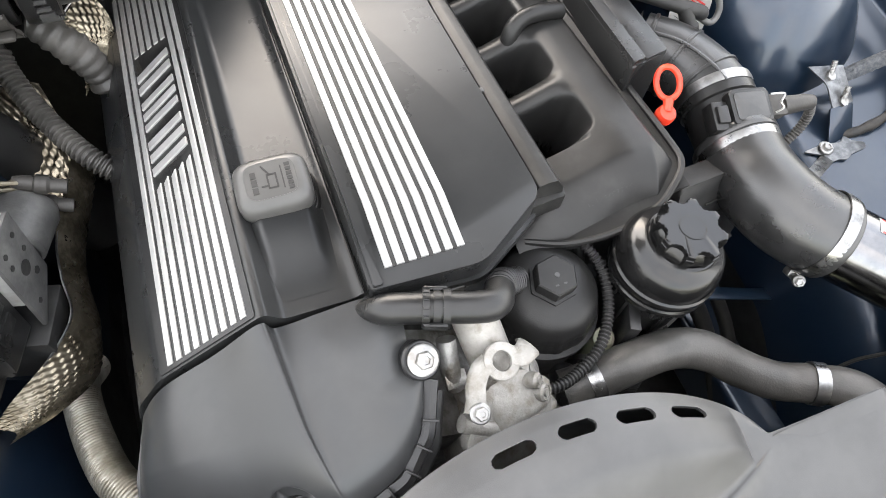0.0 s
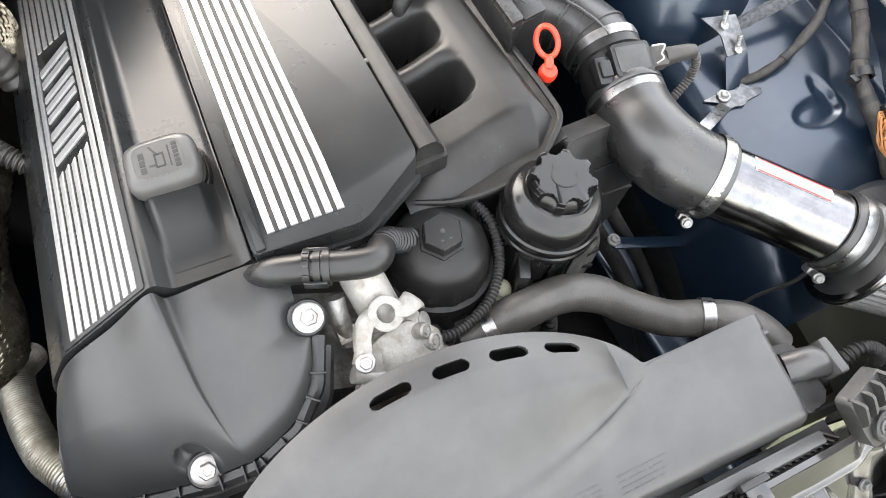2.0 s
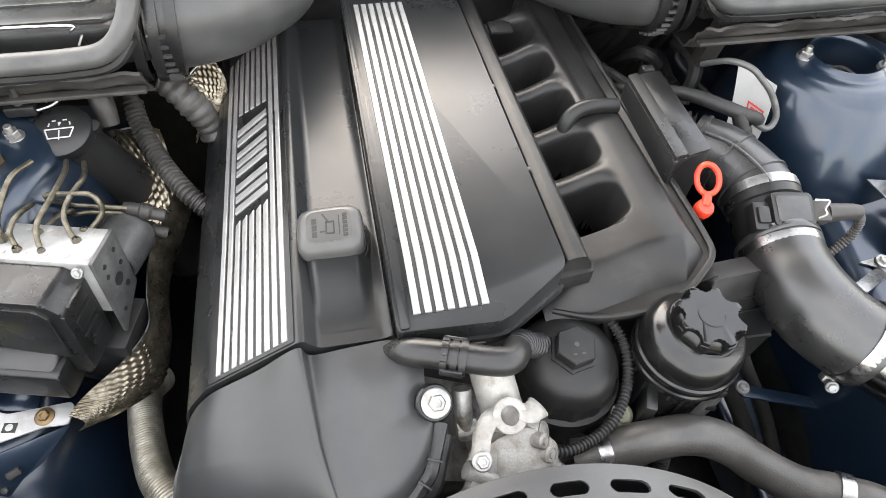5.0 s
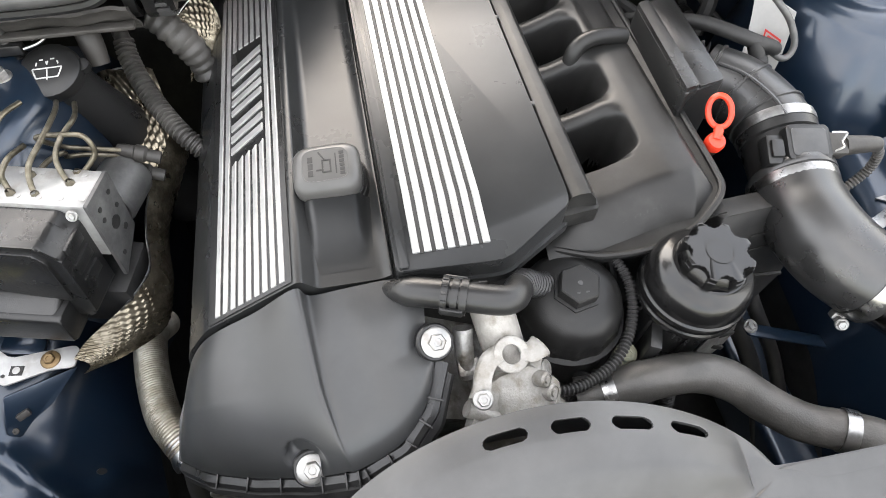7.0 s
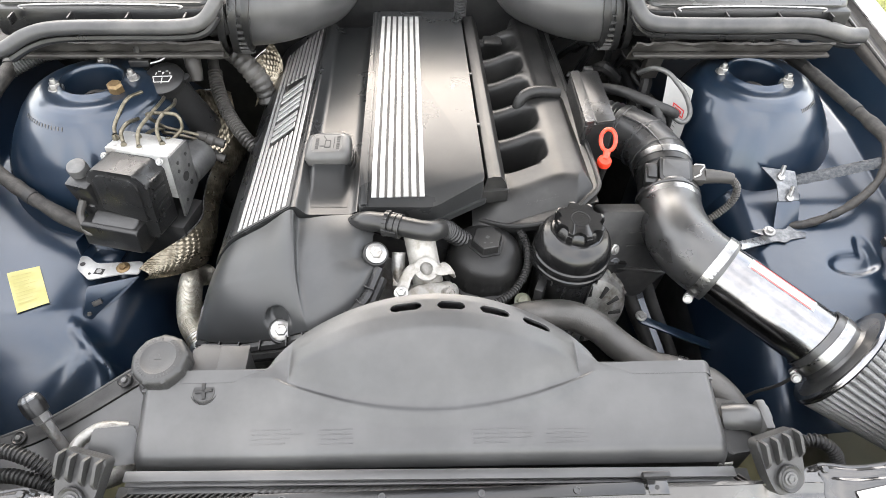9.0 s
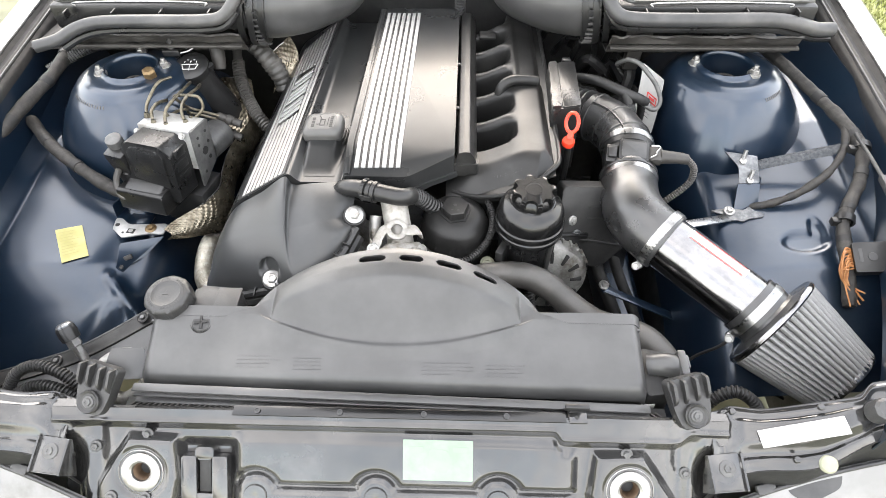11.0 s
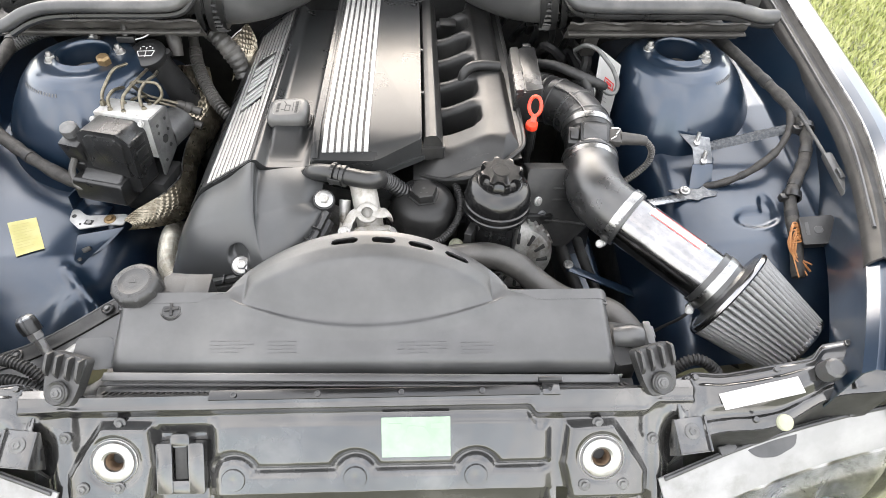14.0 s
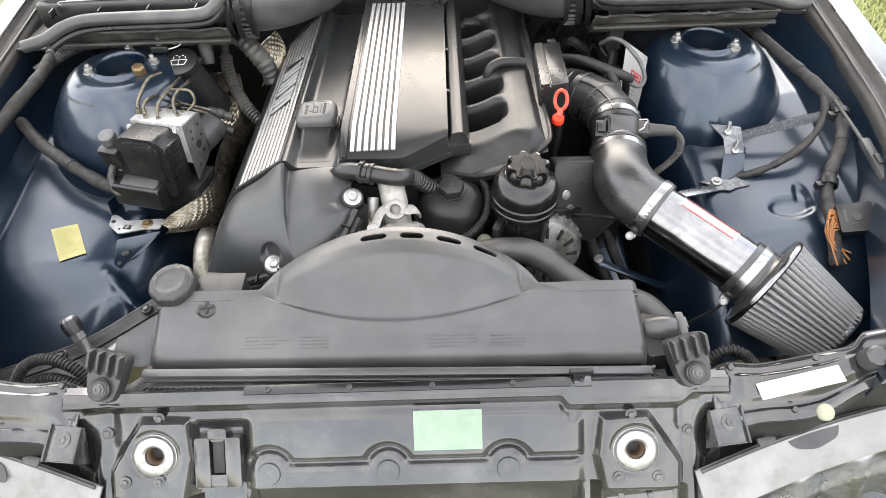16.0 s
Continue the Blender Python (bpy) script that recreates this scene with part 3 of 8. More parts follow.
for k0, k1 in ((-0.272, -0.028), (0.042, 0.305)):
    bm = new_bm()
    arc = [on_panel(k0 + (k1 - k0) * t, 0.2 + 0.022 * abs(2 * t - 1) ** 6, -0.032) for t in (0.0, 0.03, 0.08, 0.2, 0.35, 0.5, 0.65, 0.8, 0.92, 0.97, 1.0)]
    tube(bm, arc, 0.004, 8, 4)
    rim = part("grille_rim", bm, PANEL, panel, "rolled edge of the grille opening")
    for k in range(18):
        t = 0.05 + 0.9 * k / 17
        bm = new_bm()
        x = k0 + (k1 - k0) * t
        tube(bm, [on_panel(x + 0.01, 0.204, -0.05), on_panel(x - 0.008, 0.215, -0.03), on_panel(x - 0.02, 0.26, -0.03)], 0.0016, 6, 4)
        part("grille_bar", bm, SEAL, rim)
bm = new_bm()
sheet(bm, lambda u, v: V(-0.475 + 0.995 * u, 0.1535 + (0.006 + 0.008 * (1 - within(-0.475 + 0.995 * u, -0.43, 0.48, 0.01))) * v, 0.7145 - 0.003 * v), 120, 4, 0.003)
part("top_flange", bm, PANEL, panel)

for hx, hs in LATCHES:
    m = frame_of(on_panel(hx, hs, panel_height(hx, hs) + 0.001), PN)
    bm = new_bm()
    lathe(bm, [(0.034, -0.012), (0.0345, 0.0), (0.0335, 0.0006), (0.032, -0.0022), (0.0305, -0.002), (0.0295, 0.0014), (0.0275, 0.0026), (0.018, 0.0026), (0.0145, 0.0), (0.0135, -0.012)], m, 44)
    part("latch_ring", bm, ZINC, panel, "bright worn steel latch ring")
    bm = new_bm()
    lathe(bm, [(0.0138, -0.004), (0.0118, -0.006), (0.0105, -0.010), (0.0095, -0.014), (0.0095, -0.03), (0, -0.03)], m, 28)
    part("latch_funnel", bm, RUST, panel, "rust-brown funnel of the latch")
    bm = new_bm()
    lathe(bm, [(0, -0.020), (0.0116, -0.020), (0.0116, -0.022)], m, 20)
    part("latch_hole", bm, DARK, panel, "black latch hole")
for x, sl in ((-0.395, 0.178), (-0.357, 0.179), (-0.317, 0.181), (0.365, 0.182), (0.41, 0.184)):
    bm = new_bm()
    lathe(bm, [(0, 0.0022), (0.0038, 0.0022), (0.0046, 0.0012), (0.0046, -0.002)], frame_of(on_panel(x, sl, panel_height(x, sl) + 0.0005), PN), 16)
    part("flange_rivet", bm, STEELGREY, panel)
for x, s in ((0.377, 0.050), (0.464, 0.078), (0.355, 0.143), (0.414, 0.143), (-0.336, 0.038), (-0.419, 0.061), (-0.386, 0.130), (-0.336, 0.131)):
    bm = new_bm()
    p = on_panel(x, s, panel_height(x, s) + 0.001)
    hexbolt(bm, p, PN, 0.0056, 0.006, 0.0088)
    part("panel_bolt", bm, STEELGREY, panel)
for x in PLUGS:
    bm = new_bm()
    lathe(bm, [(0, 0.002), (0.002, 0.0028), (0.0165, 0.002), (0.0178, 0.0), (0.0178, -0.012)], frame_of(on_panel(x, 0.127, panel_height(x, 0.127) + 0.0005), PN), 32)
    part("panel_plug", bm, PANEL, panel, "round black plug")
bm = new_bm()
box(bm, (0.0425, 0.1515, 0.7175), (0.487, 0.0155, 0.003), (3, 0, 0), 0.001)
band = part("guide_band", bm, GLOSSB, panel, "flat black plastic band")
for x in (-0.165, -0.043, 0.08, 0.20):
    bm = new_bm()
    lathe(bm, [(0.0030, 0), (0.0045, 0.0012), (0.0045, 0.0018), (0.0032, 0.0018), (0.0028, 0.0004), (0, 0.0004)], frame_of((x, 0.151, 0.7188), (0, -0.1, 1)), 18)
    part("band_rivet", bm, SEAL, band, "small dull rivet")
bm = new_bm()
box(bm, (0.303, 0.1525, 0.7185), (0.026, 0.020, 0.004), (3, 0, 0), 0.001)
clip = part("band_clip", bm, PANEL, panel, "square black clip at the end of the band")
bm = new_bm()
lathe(bm, [(0, 0.0006), (0.0028, 0.0006), (0.0028, -0.002)], frame_of((0.301, 0.151, 0.7205), (0, -0.05, 1)), 14)
part("clip_hole", bm, DARK, clip, "dark hole")
part("clip_block", box(new_bm(), (0.303, 0.166, 0.722), (0.036, 0.008, 0.010), bev=0.002), BLACK, clip)
m = frame_of(on_panel(-0.25, 0.106, -0.016), PN)
bm = new_bm()
for dx in (-0.0235, 0.0235):
    prism(bm, fillet([(dx - 0.0115, -0.042), (dx + 0.0115, -0.042), (dx + 0.0115, 0.036), (dx - 0.0115, 0.036)], 0.003), -0.006, 0.008, m, 0.0015)
prism(bm, fillet([(-0.034, -0.042), (0.034, -0.042), (0.034, -0.022), (-0.034, -0.022)], 0.002), -0.006, 0.0065, m, 0.001)
prism(bm, fillet([(-0.014, 0.03), (0.014, 0.03), (0.014, 0.05), (-0.014, 0.05)], 0.005), -0.008, 0.007, m, 0.003)
part("latch_plate", bm, PANEL, panel, "black slotted latch guide")
bm = new_bm()
box(bm, (0, 0.004, 0.0), (0.018, 0.05, 0.006), bev=0.001, m=m)
part("latch_slot", bm, DARK, panel, "dark slot")

gs = thing("green_sticker", "pale green faded sticker on the lock panel", "sticker", on_panel(0.101, 0.065))
bm = new_bm()
prism(bm, fillet([(-0.0515, -0.0305), (0.0515, -0.0305), (0.0515, 0.0305), (-0.0515, 0.0305)], 0.001), 0, 0.0008, frame_of(on_panel(0.101, 0.065, panel_height(0.101, 0.065) + 0.001), PN))
part("sticker_sheet", bm, GREEN, gs)
bm = new_bm()
gm = frame_of(on_panel(0.101, 0.065, panel_height(0.101, 0.065) + 0.002), PN)
prism(bm, fillet([(-0.017, -0.012), (0.012, -0.020), (0.022, 0.0), (0.014, 0.016), (-0.012, 0.018)], 0.006), 0, 0.0003, gm)
for dx, dy in ((-0.032, 0.017), (0.032, 0.017)):
    prism(bm, fillet([(dx - 0.01, dy - 0.004), (dx + 0.01, dy - 0.004), (dx + 0.01, dy + 0.004), (dx - 0.01, dy + 0.004)], 0.002), 0, 0.0003, gm)
part("faded_print", bm, GREENPALE, gs, "faded white print")


def radiator_lug(x, side):
    """Ribbed plastic bracket that bolts the radiator to the panel."""
    ob = thing("radiator_bracket", "grey ribbed plastic radiator bracket bolted to the panel", "bracket", (x, 0.158, 0.70), "radiator brackets")
    m = pose(x, 0.158, 0.726, 38, 0, side * 16)
    bm = new_bm()
    prism(bm, fillet([(-0.020, -0.02), (0.020, -0.02), (0.027, 0.004), (0.032, 0.054), (-0.032, 0.054), (-0.027, 0.004)], 0.009), -0.016, 0.002, m, 0.002)
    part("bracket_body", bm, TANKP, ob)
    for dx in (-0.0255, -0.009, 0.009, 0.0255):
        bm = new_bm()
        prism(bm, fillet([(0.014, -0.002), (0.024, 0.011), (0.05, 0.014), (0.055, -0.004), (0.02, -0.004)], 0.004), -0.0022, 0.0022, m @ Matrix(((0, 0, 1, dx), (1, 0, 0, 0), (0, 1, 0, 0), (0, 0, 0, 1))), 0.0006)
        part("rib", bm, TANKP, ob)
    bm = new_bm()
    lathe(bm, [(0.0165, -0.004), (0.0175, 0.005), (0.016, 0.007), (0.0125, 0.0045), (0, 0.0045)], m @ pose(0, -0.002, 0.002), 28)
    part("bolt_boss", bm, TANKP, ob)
    bm = new_bm()
    hexbolt(bm, m @ V(0, -0.002, 0.0065), m.to_3x3() @ V(0, 0, 1), 0.0062, 0.0045, 0.009)
    part("bolt", bm, STEELGREY, ob)
    return ob


radiator_lug(-0.412, -1)
radiator_lug(0.468, 1)
XF = 0.0225  # the middle of the front end


def headlamp(side):
    ob = thing("headlamp", "clear-glass headlamp in a pale grey dusty housing", "headlamp", (XF + side * 0.62, 0.05, 0.45), "headlamps")
    g = lambda x, y, z: V(XF + side * (x - XF), y, z)

    def rim(u):
        return (0.47 + 0.40 * u, 0.055 + 0.088 * u + 0.014 * math.sin(3 * u), 0.612 + 0.06 * u)

    def top(u, v):
        x, y, z = rim(u)
        return g(x + 0.02 * v, y - (0.052 - 0.012 * u) * v, z - 0.045 * v - 0.012 * v * v)

    bm = new_bm()
    sheet(bm, top, 40, 12, 0.004)
    hs = part("lamp_housing", bm, LAMP_G, ob)
    bm = new_bm()
    tube(bm, [top(u, 0.06) + V(0, 0, 0.002) for u in (0.02, 0.25, 0.5, 0.75, 0.98)], 0.0035, 8, 6)
    part("rim_seal", bm, SEAL, ob, "dark rubber rim")
    bm = new_bm()
    prism(bm, fillet([(-0.045, 0.02), (0.05, 0.024), (0.038, -0.004), (0.0, -0.012), (-0.03, -0.004)], 0.01), 0.0, 0.0015, frame_of(top(0.45, 0.35) + V(0, 0, 0.003), (0, -0.6, 1), (side, 0.22 * 1, 0.15)))
    part("housing_boss", bm, SEAL, hs, "darker moulded field")
    for u in (0.28, 0.8):
        bm = new_bm()
        box(bm, top(u, 0.05) + V(0, 0.004, 0.004), (0.03, 0.014, 0.007), (20, 0, side * 14), 0.002)
        part("rim_catch", bm, SEAL, ob)

    def lens(u, v):
        a = top(u, 1.0)
        w = v * 1.45
        return a + V(side * 0.006 * v, -0.004 - 0.05 * math.sin(w), -0.003 - 0.13 * (1 - math.cos(w)) - 0.02 * v)

    bm = new_bm()
    sheet(bm, lens, 40, 14, 0.003)
    part("lamp_glass", bm, GLASS, ob, "clear glass lens")
    bm = new_bm()
    sheet(bm, lambda u, v: lens(u, v) + V(0, 0.03, -0.012) + V(0, 0.010 * math.sin(u * 26), 0.006 * math.sin(v * 9)), 60, 16, 0.002)
    part("reflector", bm, CLAMP, ob, "bright reflector behind the glass")
    return ob


headlamp(1)
headlamp(-1)


def lamp_carrier(side):
    """The pressed carrier from the lock panel to the fender, over the lamp."""
    ob = thing("lamp_carrier_right" if side > 0 else "lamp_carrier_left", "dusty black pressed lamp carrier between panel and fender", "body panel", (XF + side * 0.6, 0.14, 0.55), "", "structure")
    g = lambda x, y, z: V(XF + side * (x - XF), y, z)

    def at(u, v):
        x = 0.497 + 0.31 * u
        yt = 0.163 + 0.014 * u + 0.014 * math.exp(-(((u - 0.08) / 0.1) ** 2)) + 0.018 * smoothstep(0.62, 0.7, u)
        yl = 0.078 + 0.055 * u + 0.008 * math.sin(11 * u)
        y = yt + (yl - yt) * v
        z = 0.706 + 0.085 * u - 0.022 * v - 0.018 * v ** 3
        z += 0.004 * within(v, 0.22, 0.62, 0.05) * within(u, 0.12, 0.62, 0.03)
        z -= 0.007 * math.exp(-(((v - 0.74) / 0.08) ** 2)) * within(u, 0.08, 0.75, 0.05)
        z += 0.003 * math.exp(-(((v - 0.1) / 0.05) ** 2))
        z -= 0.008 * math.exp(-(((u - 0.05) / 0.03) ** 2))
        return g(x, y, z + 0.001 * noise.noise(V(u * 12, v * 6, side)))

    bm = new_bm()
    sheet(bm, at, 90, 40, 0.003)
    part("carrier_sheet", bm, PANEL, ob, "", 60)
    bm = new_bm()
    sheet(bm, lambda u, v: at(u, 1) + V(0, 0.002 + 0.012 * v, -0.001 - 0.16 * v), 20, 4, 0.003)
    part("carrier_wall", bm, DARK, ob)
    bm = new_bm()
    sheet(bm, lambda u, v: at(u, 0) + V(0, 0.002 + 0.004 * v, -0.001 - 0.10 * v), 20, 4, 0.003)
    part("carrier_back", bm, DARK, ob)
    for u, v in ((0.10, 0.1), (0.46, 0.1), (0.8, 0.08), (0.34, 0.86)):
        bm = new_bm()
        lathe(bm, [(0, 0.0035), (0.004, 0.0035), (0.0048, 0.0025), (0.0048, -0.002)], frame_of(at(u, v) + V(0, 0, 0.001), (0, -0.2, 1)), 16)
        part("rivet", bm, PANEL, ob, "small round rivet")
    bm = new_bm()
    lathe(bm, [(0, 0.002), (0.011, 0.002), (0.013, 0.0), (0.013, -0.004)], frame_of(at(0.47, 0.97) + V(0, -0.002, -0.001), (0, -0.5, 1)), 24)
    part("yellowed_plug", bm, YELLOWED, ob, "pale grey-green oval plug")
    for u, yo, zo in ((0.05, -0.006, 0.006), (0.87, 0.02, 0.004)):
        p = at(u, 0.85) + V(0, yo, zo)
        tilt = (24, 0, side * 6)
        bm = new_bm()
        m = pose(*p, *tilt)
        prism(bm, fillet([(-0.025, -0.024), (0.025, -0.024), (0.021, 0.026), (-0.021, 0.026)], 0.003), -0.002, 0.002, m, 0.001)
        for s in (-1, 1):
            prism(bm, fillet([(-0.026, -0.04), (0.026, -0.004), (0.026, 0.004), (-0.026, 0.004)], 0.002), -0.0015, 0.0015, m @ Matrix(((0, 0, 1, s * 0.0235), (1, 0, 0, 0), (0, 1, 0, 0.001), (0, 0, 0, 1))), 0.0004)
        box(bm, (0, -0.024, -0.018), (0.048, 0.003, 0.04), bev=0.0006, m=m)
        br = part("lamp_bracket", bm, PANEL, ob, "black folded steel lamp bracket")
        bm = new_bm()
        hexbolt(bm, m @ V(0, 0.006, 0.0025), m.to_3x3() @ V(0, 0, 1), 0.0062, 0.005, 0.0115)
        part("bolt", bm, STEELGREY, br)
    return ob


lamp_carrier(1)
lamp_carrier(-1)


# ---- radiator cover, tank ----
cover = thing("radiator_cover", "dusty dark grey plastic radiator cover with a domed fan shroud", "fan shroud", (0.03, 0.2, 0.60))


CL, CW = -0.297, 0.665  # left end and width of the cover


def cover_front(x):
    """Front edge of the cover's top at x."""
    return 0.125 + 0.018 * (0.368 - x), 0.8435 - 0.010 * (0.368 - x)


def cover_plane(x, y):
    yf, zf = cover_front(x)
    return zf + (0.859 - zf) * (y - yf) / (0.2 - yf)


SLOT_X = ((-0.014, 0.023), (0.042, 0.075), (0.093, 0.128), (0.144, 0.177))


def cover_profile(x):
    """Stations (y, z) of the cover at x: front lip, flat top, lens-shaped field, crease, band with the slots, rim."""
    yf, zf = cover_front(x)
    q = max(0.0, 1 - ((x - 0.038) / 0.170) ** 2) ** 0.5
    w = max(0.0, 1 - ((x - 0.038) / 0.196) ** 2) ** 0.5
    end = 0.010 * min(1.0, max(0.0, (abs(x - CL - CW / 2) - CW / 2 + 0.012) / 0.012)) ** 2
    bend = max(0.0, 1 - ((x - 0.038) / 0.190) ** 2)
    low = 0.216 - 0.046 * bend
    top = low + 0.012 + (0.244 - low - 0.012) * q
    rim = 0.226 - 0.014 * smoothstep(0.19, 0.24, abs(x - 0.038)) + 0.074 * w ** 1.15
    base = cover_plane(x, low)
    z_top = base + 0.056 * q ** 1.25 + 0.0012 * (1 - q)
    z_rim = cover_plane(x, 0.214) - 0.003 + 0.049 * w ** 2.3
    return [(yf - 0.006, zf - 0.024 - end), (yf - 0.002, zf - 0.005 - end), (yf + 0.004, zf + 0.0005 - end), (low - 0.012, cover_plane(x, low - 0.012) - end), (low, base + 0.0068 * min(1.0, 2 * bend) - end), (0.86 * low + 0.14 * top, 0.9 * base + 0.1 * z_top - 0.0005 * q - end), (top, z_top + 0.003 * q - end), *[((1 - f) * top + f * rim, (1 - f) * z_top + f * z_rim + 0.016 * w * f * (1 - f) - end) for f in (0.48, 0.84, 1.0)]]


def cover_column(x):
    st = cover_profile(x)
    cuts = (0, 3, 6, 28, 33, 38, 50, 58, 86, 90)
    pts = []
    for (p, q), i, j in zip(zip(st, st[1:]), cuts, cuts[1:]):
        pts += [(p[0] + (q[0] - p[0]) * k / (j - i), p[1] + (q[1] - p[1]) * k / (j - i)) for k in range(j - i)]
    pts.append(st[-1])
    for _ in range(5):
        pts = pts[:1] + [(0.25 * a[0] + 0.5 * b[0] + 0.25 * c[0], 0.25 * a[1] + 0.5 * b[1] + 0.25 * c[1]) for a, b, c in zip(pts, pts[1:], pts[2:])] + pts[-1:]
    return [V(x, *p) for p in pts]


bm = new_bm()
xs = [CL + (-0.03 - CL) * i / 110 for i in range(110)] + [-0.03 + 0.225 * i / 300 for i in range(300)] + [0.195 + (CL + CW - 0.195) * i / 90 for i in range(91)]
NX = len(xs) - 1
vs = [[bm.verts.new(p) for p in cover_column(x)] for x in xs]
fs = []
for i in range(NX):
    xm = 0.5 * (xs[i] + xs[i + 1])
    for j in range(90):
        f = 0.48 + 0.36 * (j + 0.5 - 58) / 28 if 58 <= j < 86 else -9
        if any(math.hypot(max(0.0, abs(xm - (lo + hi) / 2) - (hi - lo) / 2 + 0.008) / 0.008, (f - 0.66) / 0.105) < 1 for lo, hi in SLOT_X):
            continue
        fs.append(bm.faces.new((vs[i][j], vs[i + 1][j], vs[i + 1][j + 1], vs[i][j + 1])))
bmesh.ops.recalc_face_normals(bm, faces=fs)
if fs[len(fs) // 2].normal.z < 0:
    bmesh.ops.reverse_faces(bm, faces=fs)
bmesh.ops.solidify(bm, geom=fs, thickness=0.003)
part("top_panel", bm, DUSTY, cover, "", 50)
bm = new_bm()
for z, dy, h in ((0.831, -0.012, 0.004), (0.822, -0.014, 0.004), (0.812, -0.018, 0.005)):
    box(bm, (0.0355, 0.122 + dy, z), (0.668, 0.012, h), (0, 0.57, -1.03), 0.0015)
part("front_seam", bm, DUSTY, cover)
bm = new_bm()
box(bm, (0.0355, 0.134, 0.79), (0.66, 0.012, 0.06), (0, 0, -1.03), 0.001)
part("seal_gap", bm, DARK, cover)


bm = new_bm()
rims = [cover_profile(-0.16 + 0.396 * i / 80)[-1] for i in range(81)]
sheet(bm, lambda u, v: V(-0.16 + 0.396 * u, rims[round(80 * u)][0] + 0.001 + 0.002 * v, rims[round(80 * u)][1] - 0.002 - 0.2 * v), 80, 3, 0.003)
part("shroud_ring", bm, DUSTY, cover)
# side shoulder and the right end cap with its pipe stub
bm = new_bm()
def rear_wall(u, v):
    x = CL + CW * u
    sunk = 0.035 if -0.165 < x < 0.24 else 0.004
    return V(x, 0.208 + 0.002 * v, cover_plane(x, 0.208) - sunk - 0.2 * v)


sheet(bm, rear_wall, 90, 4, 0.003)
part("rear_wall", bm, DUSTY, cover)
for x in (CL + 0.003, CL + CW - 0.003):
    bm = new_bm()
    yf, zf = cover_front(x)
    sheet(bm, lambda u, v: V(x, yf - 0.001 + (0.208 - yf) * u, 0.78 + (zf - 0.012 - 0.78 + 0.017 * u) * v), 8, 4, 0.003)
    part("end_wall", bm, DUSTY, cover)
rng = random.Random(3)
for gx, gy, gw in ((-0.135, 0.152, 0.062), (-0.065, 0.150, 0.05), (0.115, 0.146, 0.066), (0.19, 0.144, 0.05)):
    bm = new_bm()
    for k in range(4):
        y = gy + 0.008 - 0.0048 * k
        x, xe = gx - gw / 2, gx - gw / 2 + gw * rng.uniform(0.6, 1.0)
        while x < xe:
            w = rng.uniform(0.003, 0.009)
            box(bm, (x, y, cover_plane(x, y) + 0.0001), (w, 0.0013, 0.0003), (11, 0, 0), 0)
            x += w + 0.0022
    tagged(part("moulded_print", bm, DUSTY, cover, "faint moulded lines of print"), "faint moulded lines of print", "", "", "stuff")

tank = thing("expansion_tank", "dusty grey plastic expansion tank with a ribbed screw cap", "coolant tank", (-0.26, 0.235, 0.60))
bm = new_bm()
prism(bm, fillet([(-0.25, 0.217), (-0.185, 0.217), (-0.183, 0.262), (-0.25, 0.268)], 0.008), 0.70, 0.860, None, 0.006, 3)
prism(bm, fillet([(-0.316, 0.216), (-0.24, 0.216), (-0.24, 0.268), (-0.314, 0.272)], 0.02, 6), 0.70, 0.842, None, 0.012, 4)
box(bm, (-0.2, 0.2375, 0.8612), (0.034, 0.05, 0.002), bev=0.0008)
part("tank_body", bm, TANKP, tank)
bm = new_bm()
tm = frame_of((-0.277, 0.238, 0.85), (-0.06, -0.1, 1))
lathe(bm, [(0.035, -0.03), (0.031, -0.004), (0.0295, 0.008)], tm, 48)
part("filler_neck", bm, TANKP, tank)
bm = new_bm()
lathe(bm, [(0, 0.0315), (0.003, 0.0322), (0.010, 0.0315), (0.019, 0.0315), (0.0205, 0.0325), (0.0265, 0.032), (0.0295, 0.0305), (0.0312, 0.028), (0.0318, 0.024), (0.0318, 0.008), (0.031, 0.005), (0, 0.005)], tm, 240, lambda a, h: 1 + (0.03 * smoothstep(0.45, 0.95, math.sin(9 * a)) if 0.004 < h < 0.03 else 0))
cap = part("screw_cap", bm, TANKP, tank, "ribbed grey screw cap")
bm = new_bm()
for i in range(40):
    if i % 10 in (8, 9):
        continue
    a = i / 40 * 2 * math.pi
    box(bm, (0.0238 * math.cos(a), 0.0238 * math.sin(a), 0.0322), (0.0034, 0.0014, 0.0009), (0, 0, math.degrees(a)), 0, m=tm)
prism(bm, [(-0.004, -0.0025), (0.004, -0.0025), (0, 0.0045)], 0.031, 0.0326, tm)
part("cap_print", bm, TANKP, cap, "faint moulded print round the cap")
bm = new_bm()
bmv = frame_of((-0.226, 0.203, 0.8575), (0, -0.2, 1))
lathe(bm, [(0.0, 0.003), (0.012, 0.003), (0.0135, 0.001), (0.015, 0.002), (0.016, -0.006)], bmv, 32)
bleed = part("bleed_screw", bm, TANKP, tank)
bm = new_bm()
box(bm, (0, 0, 0.0038), (0.019, 0.004, 0.002), (0, 0, 8), 0.0006, m=bmv)
box(bm, (0, 0, 0.0038), (0.004, 0.019, 0.002), (0, 0, 8), 0.0006, m=bmv)
part("cross_slot", bm, DARK, bleed, "dark cross slot")
bm = new_bm()
tube(bm, [(-0.19, 0.235, 0.82), (-0.165, 0.24, 0.815), (-0.15, 0.25, 0.80)], 0.016, 14)
part("hose_stub", bm, DARK, tank)

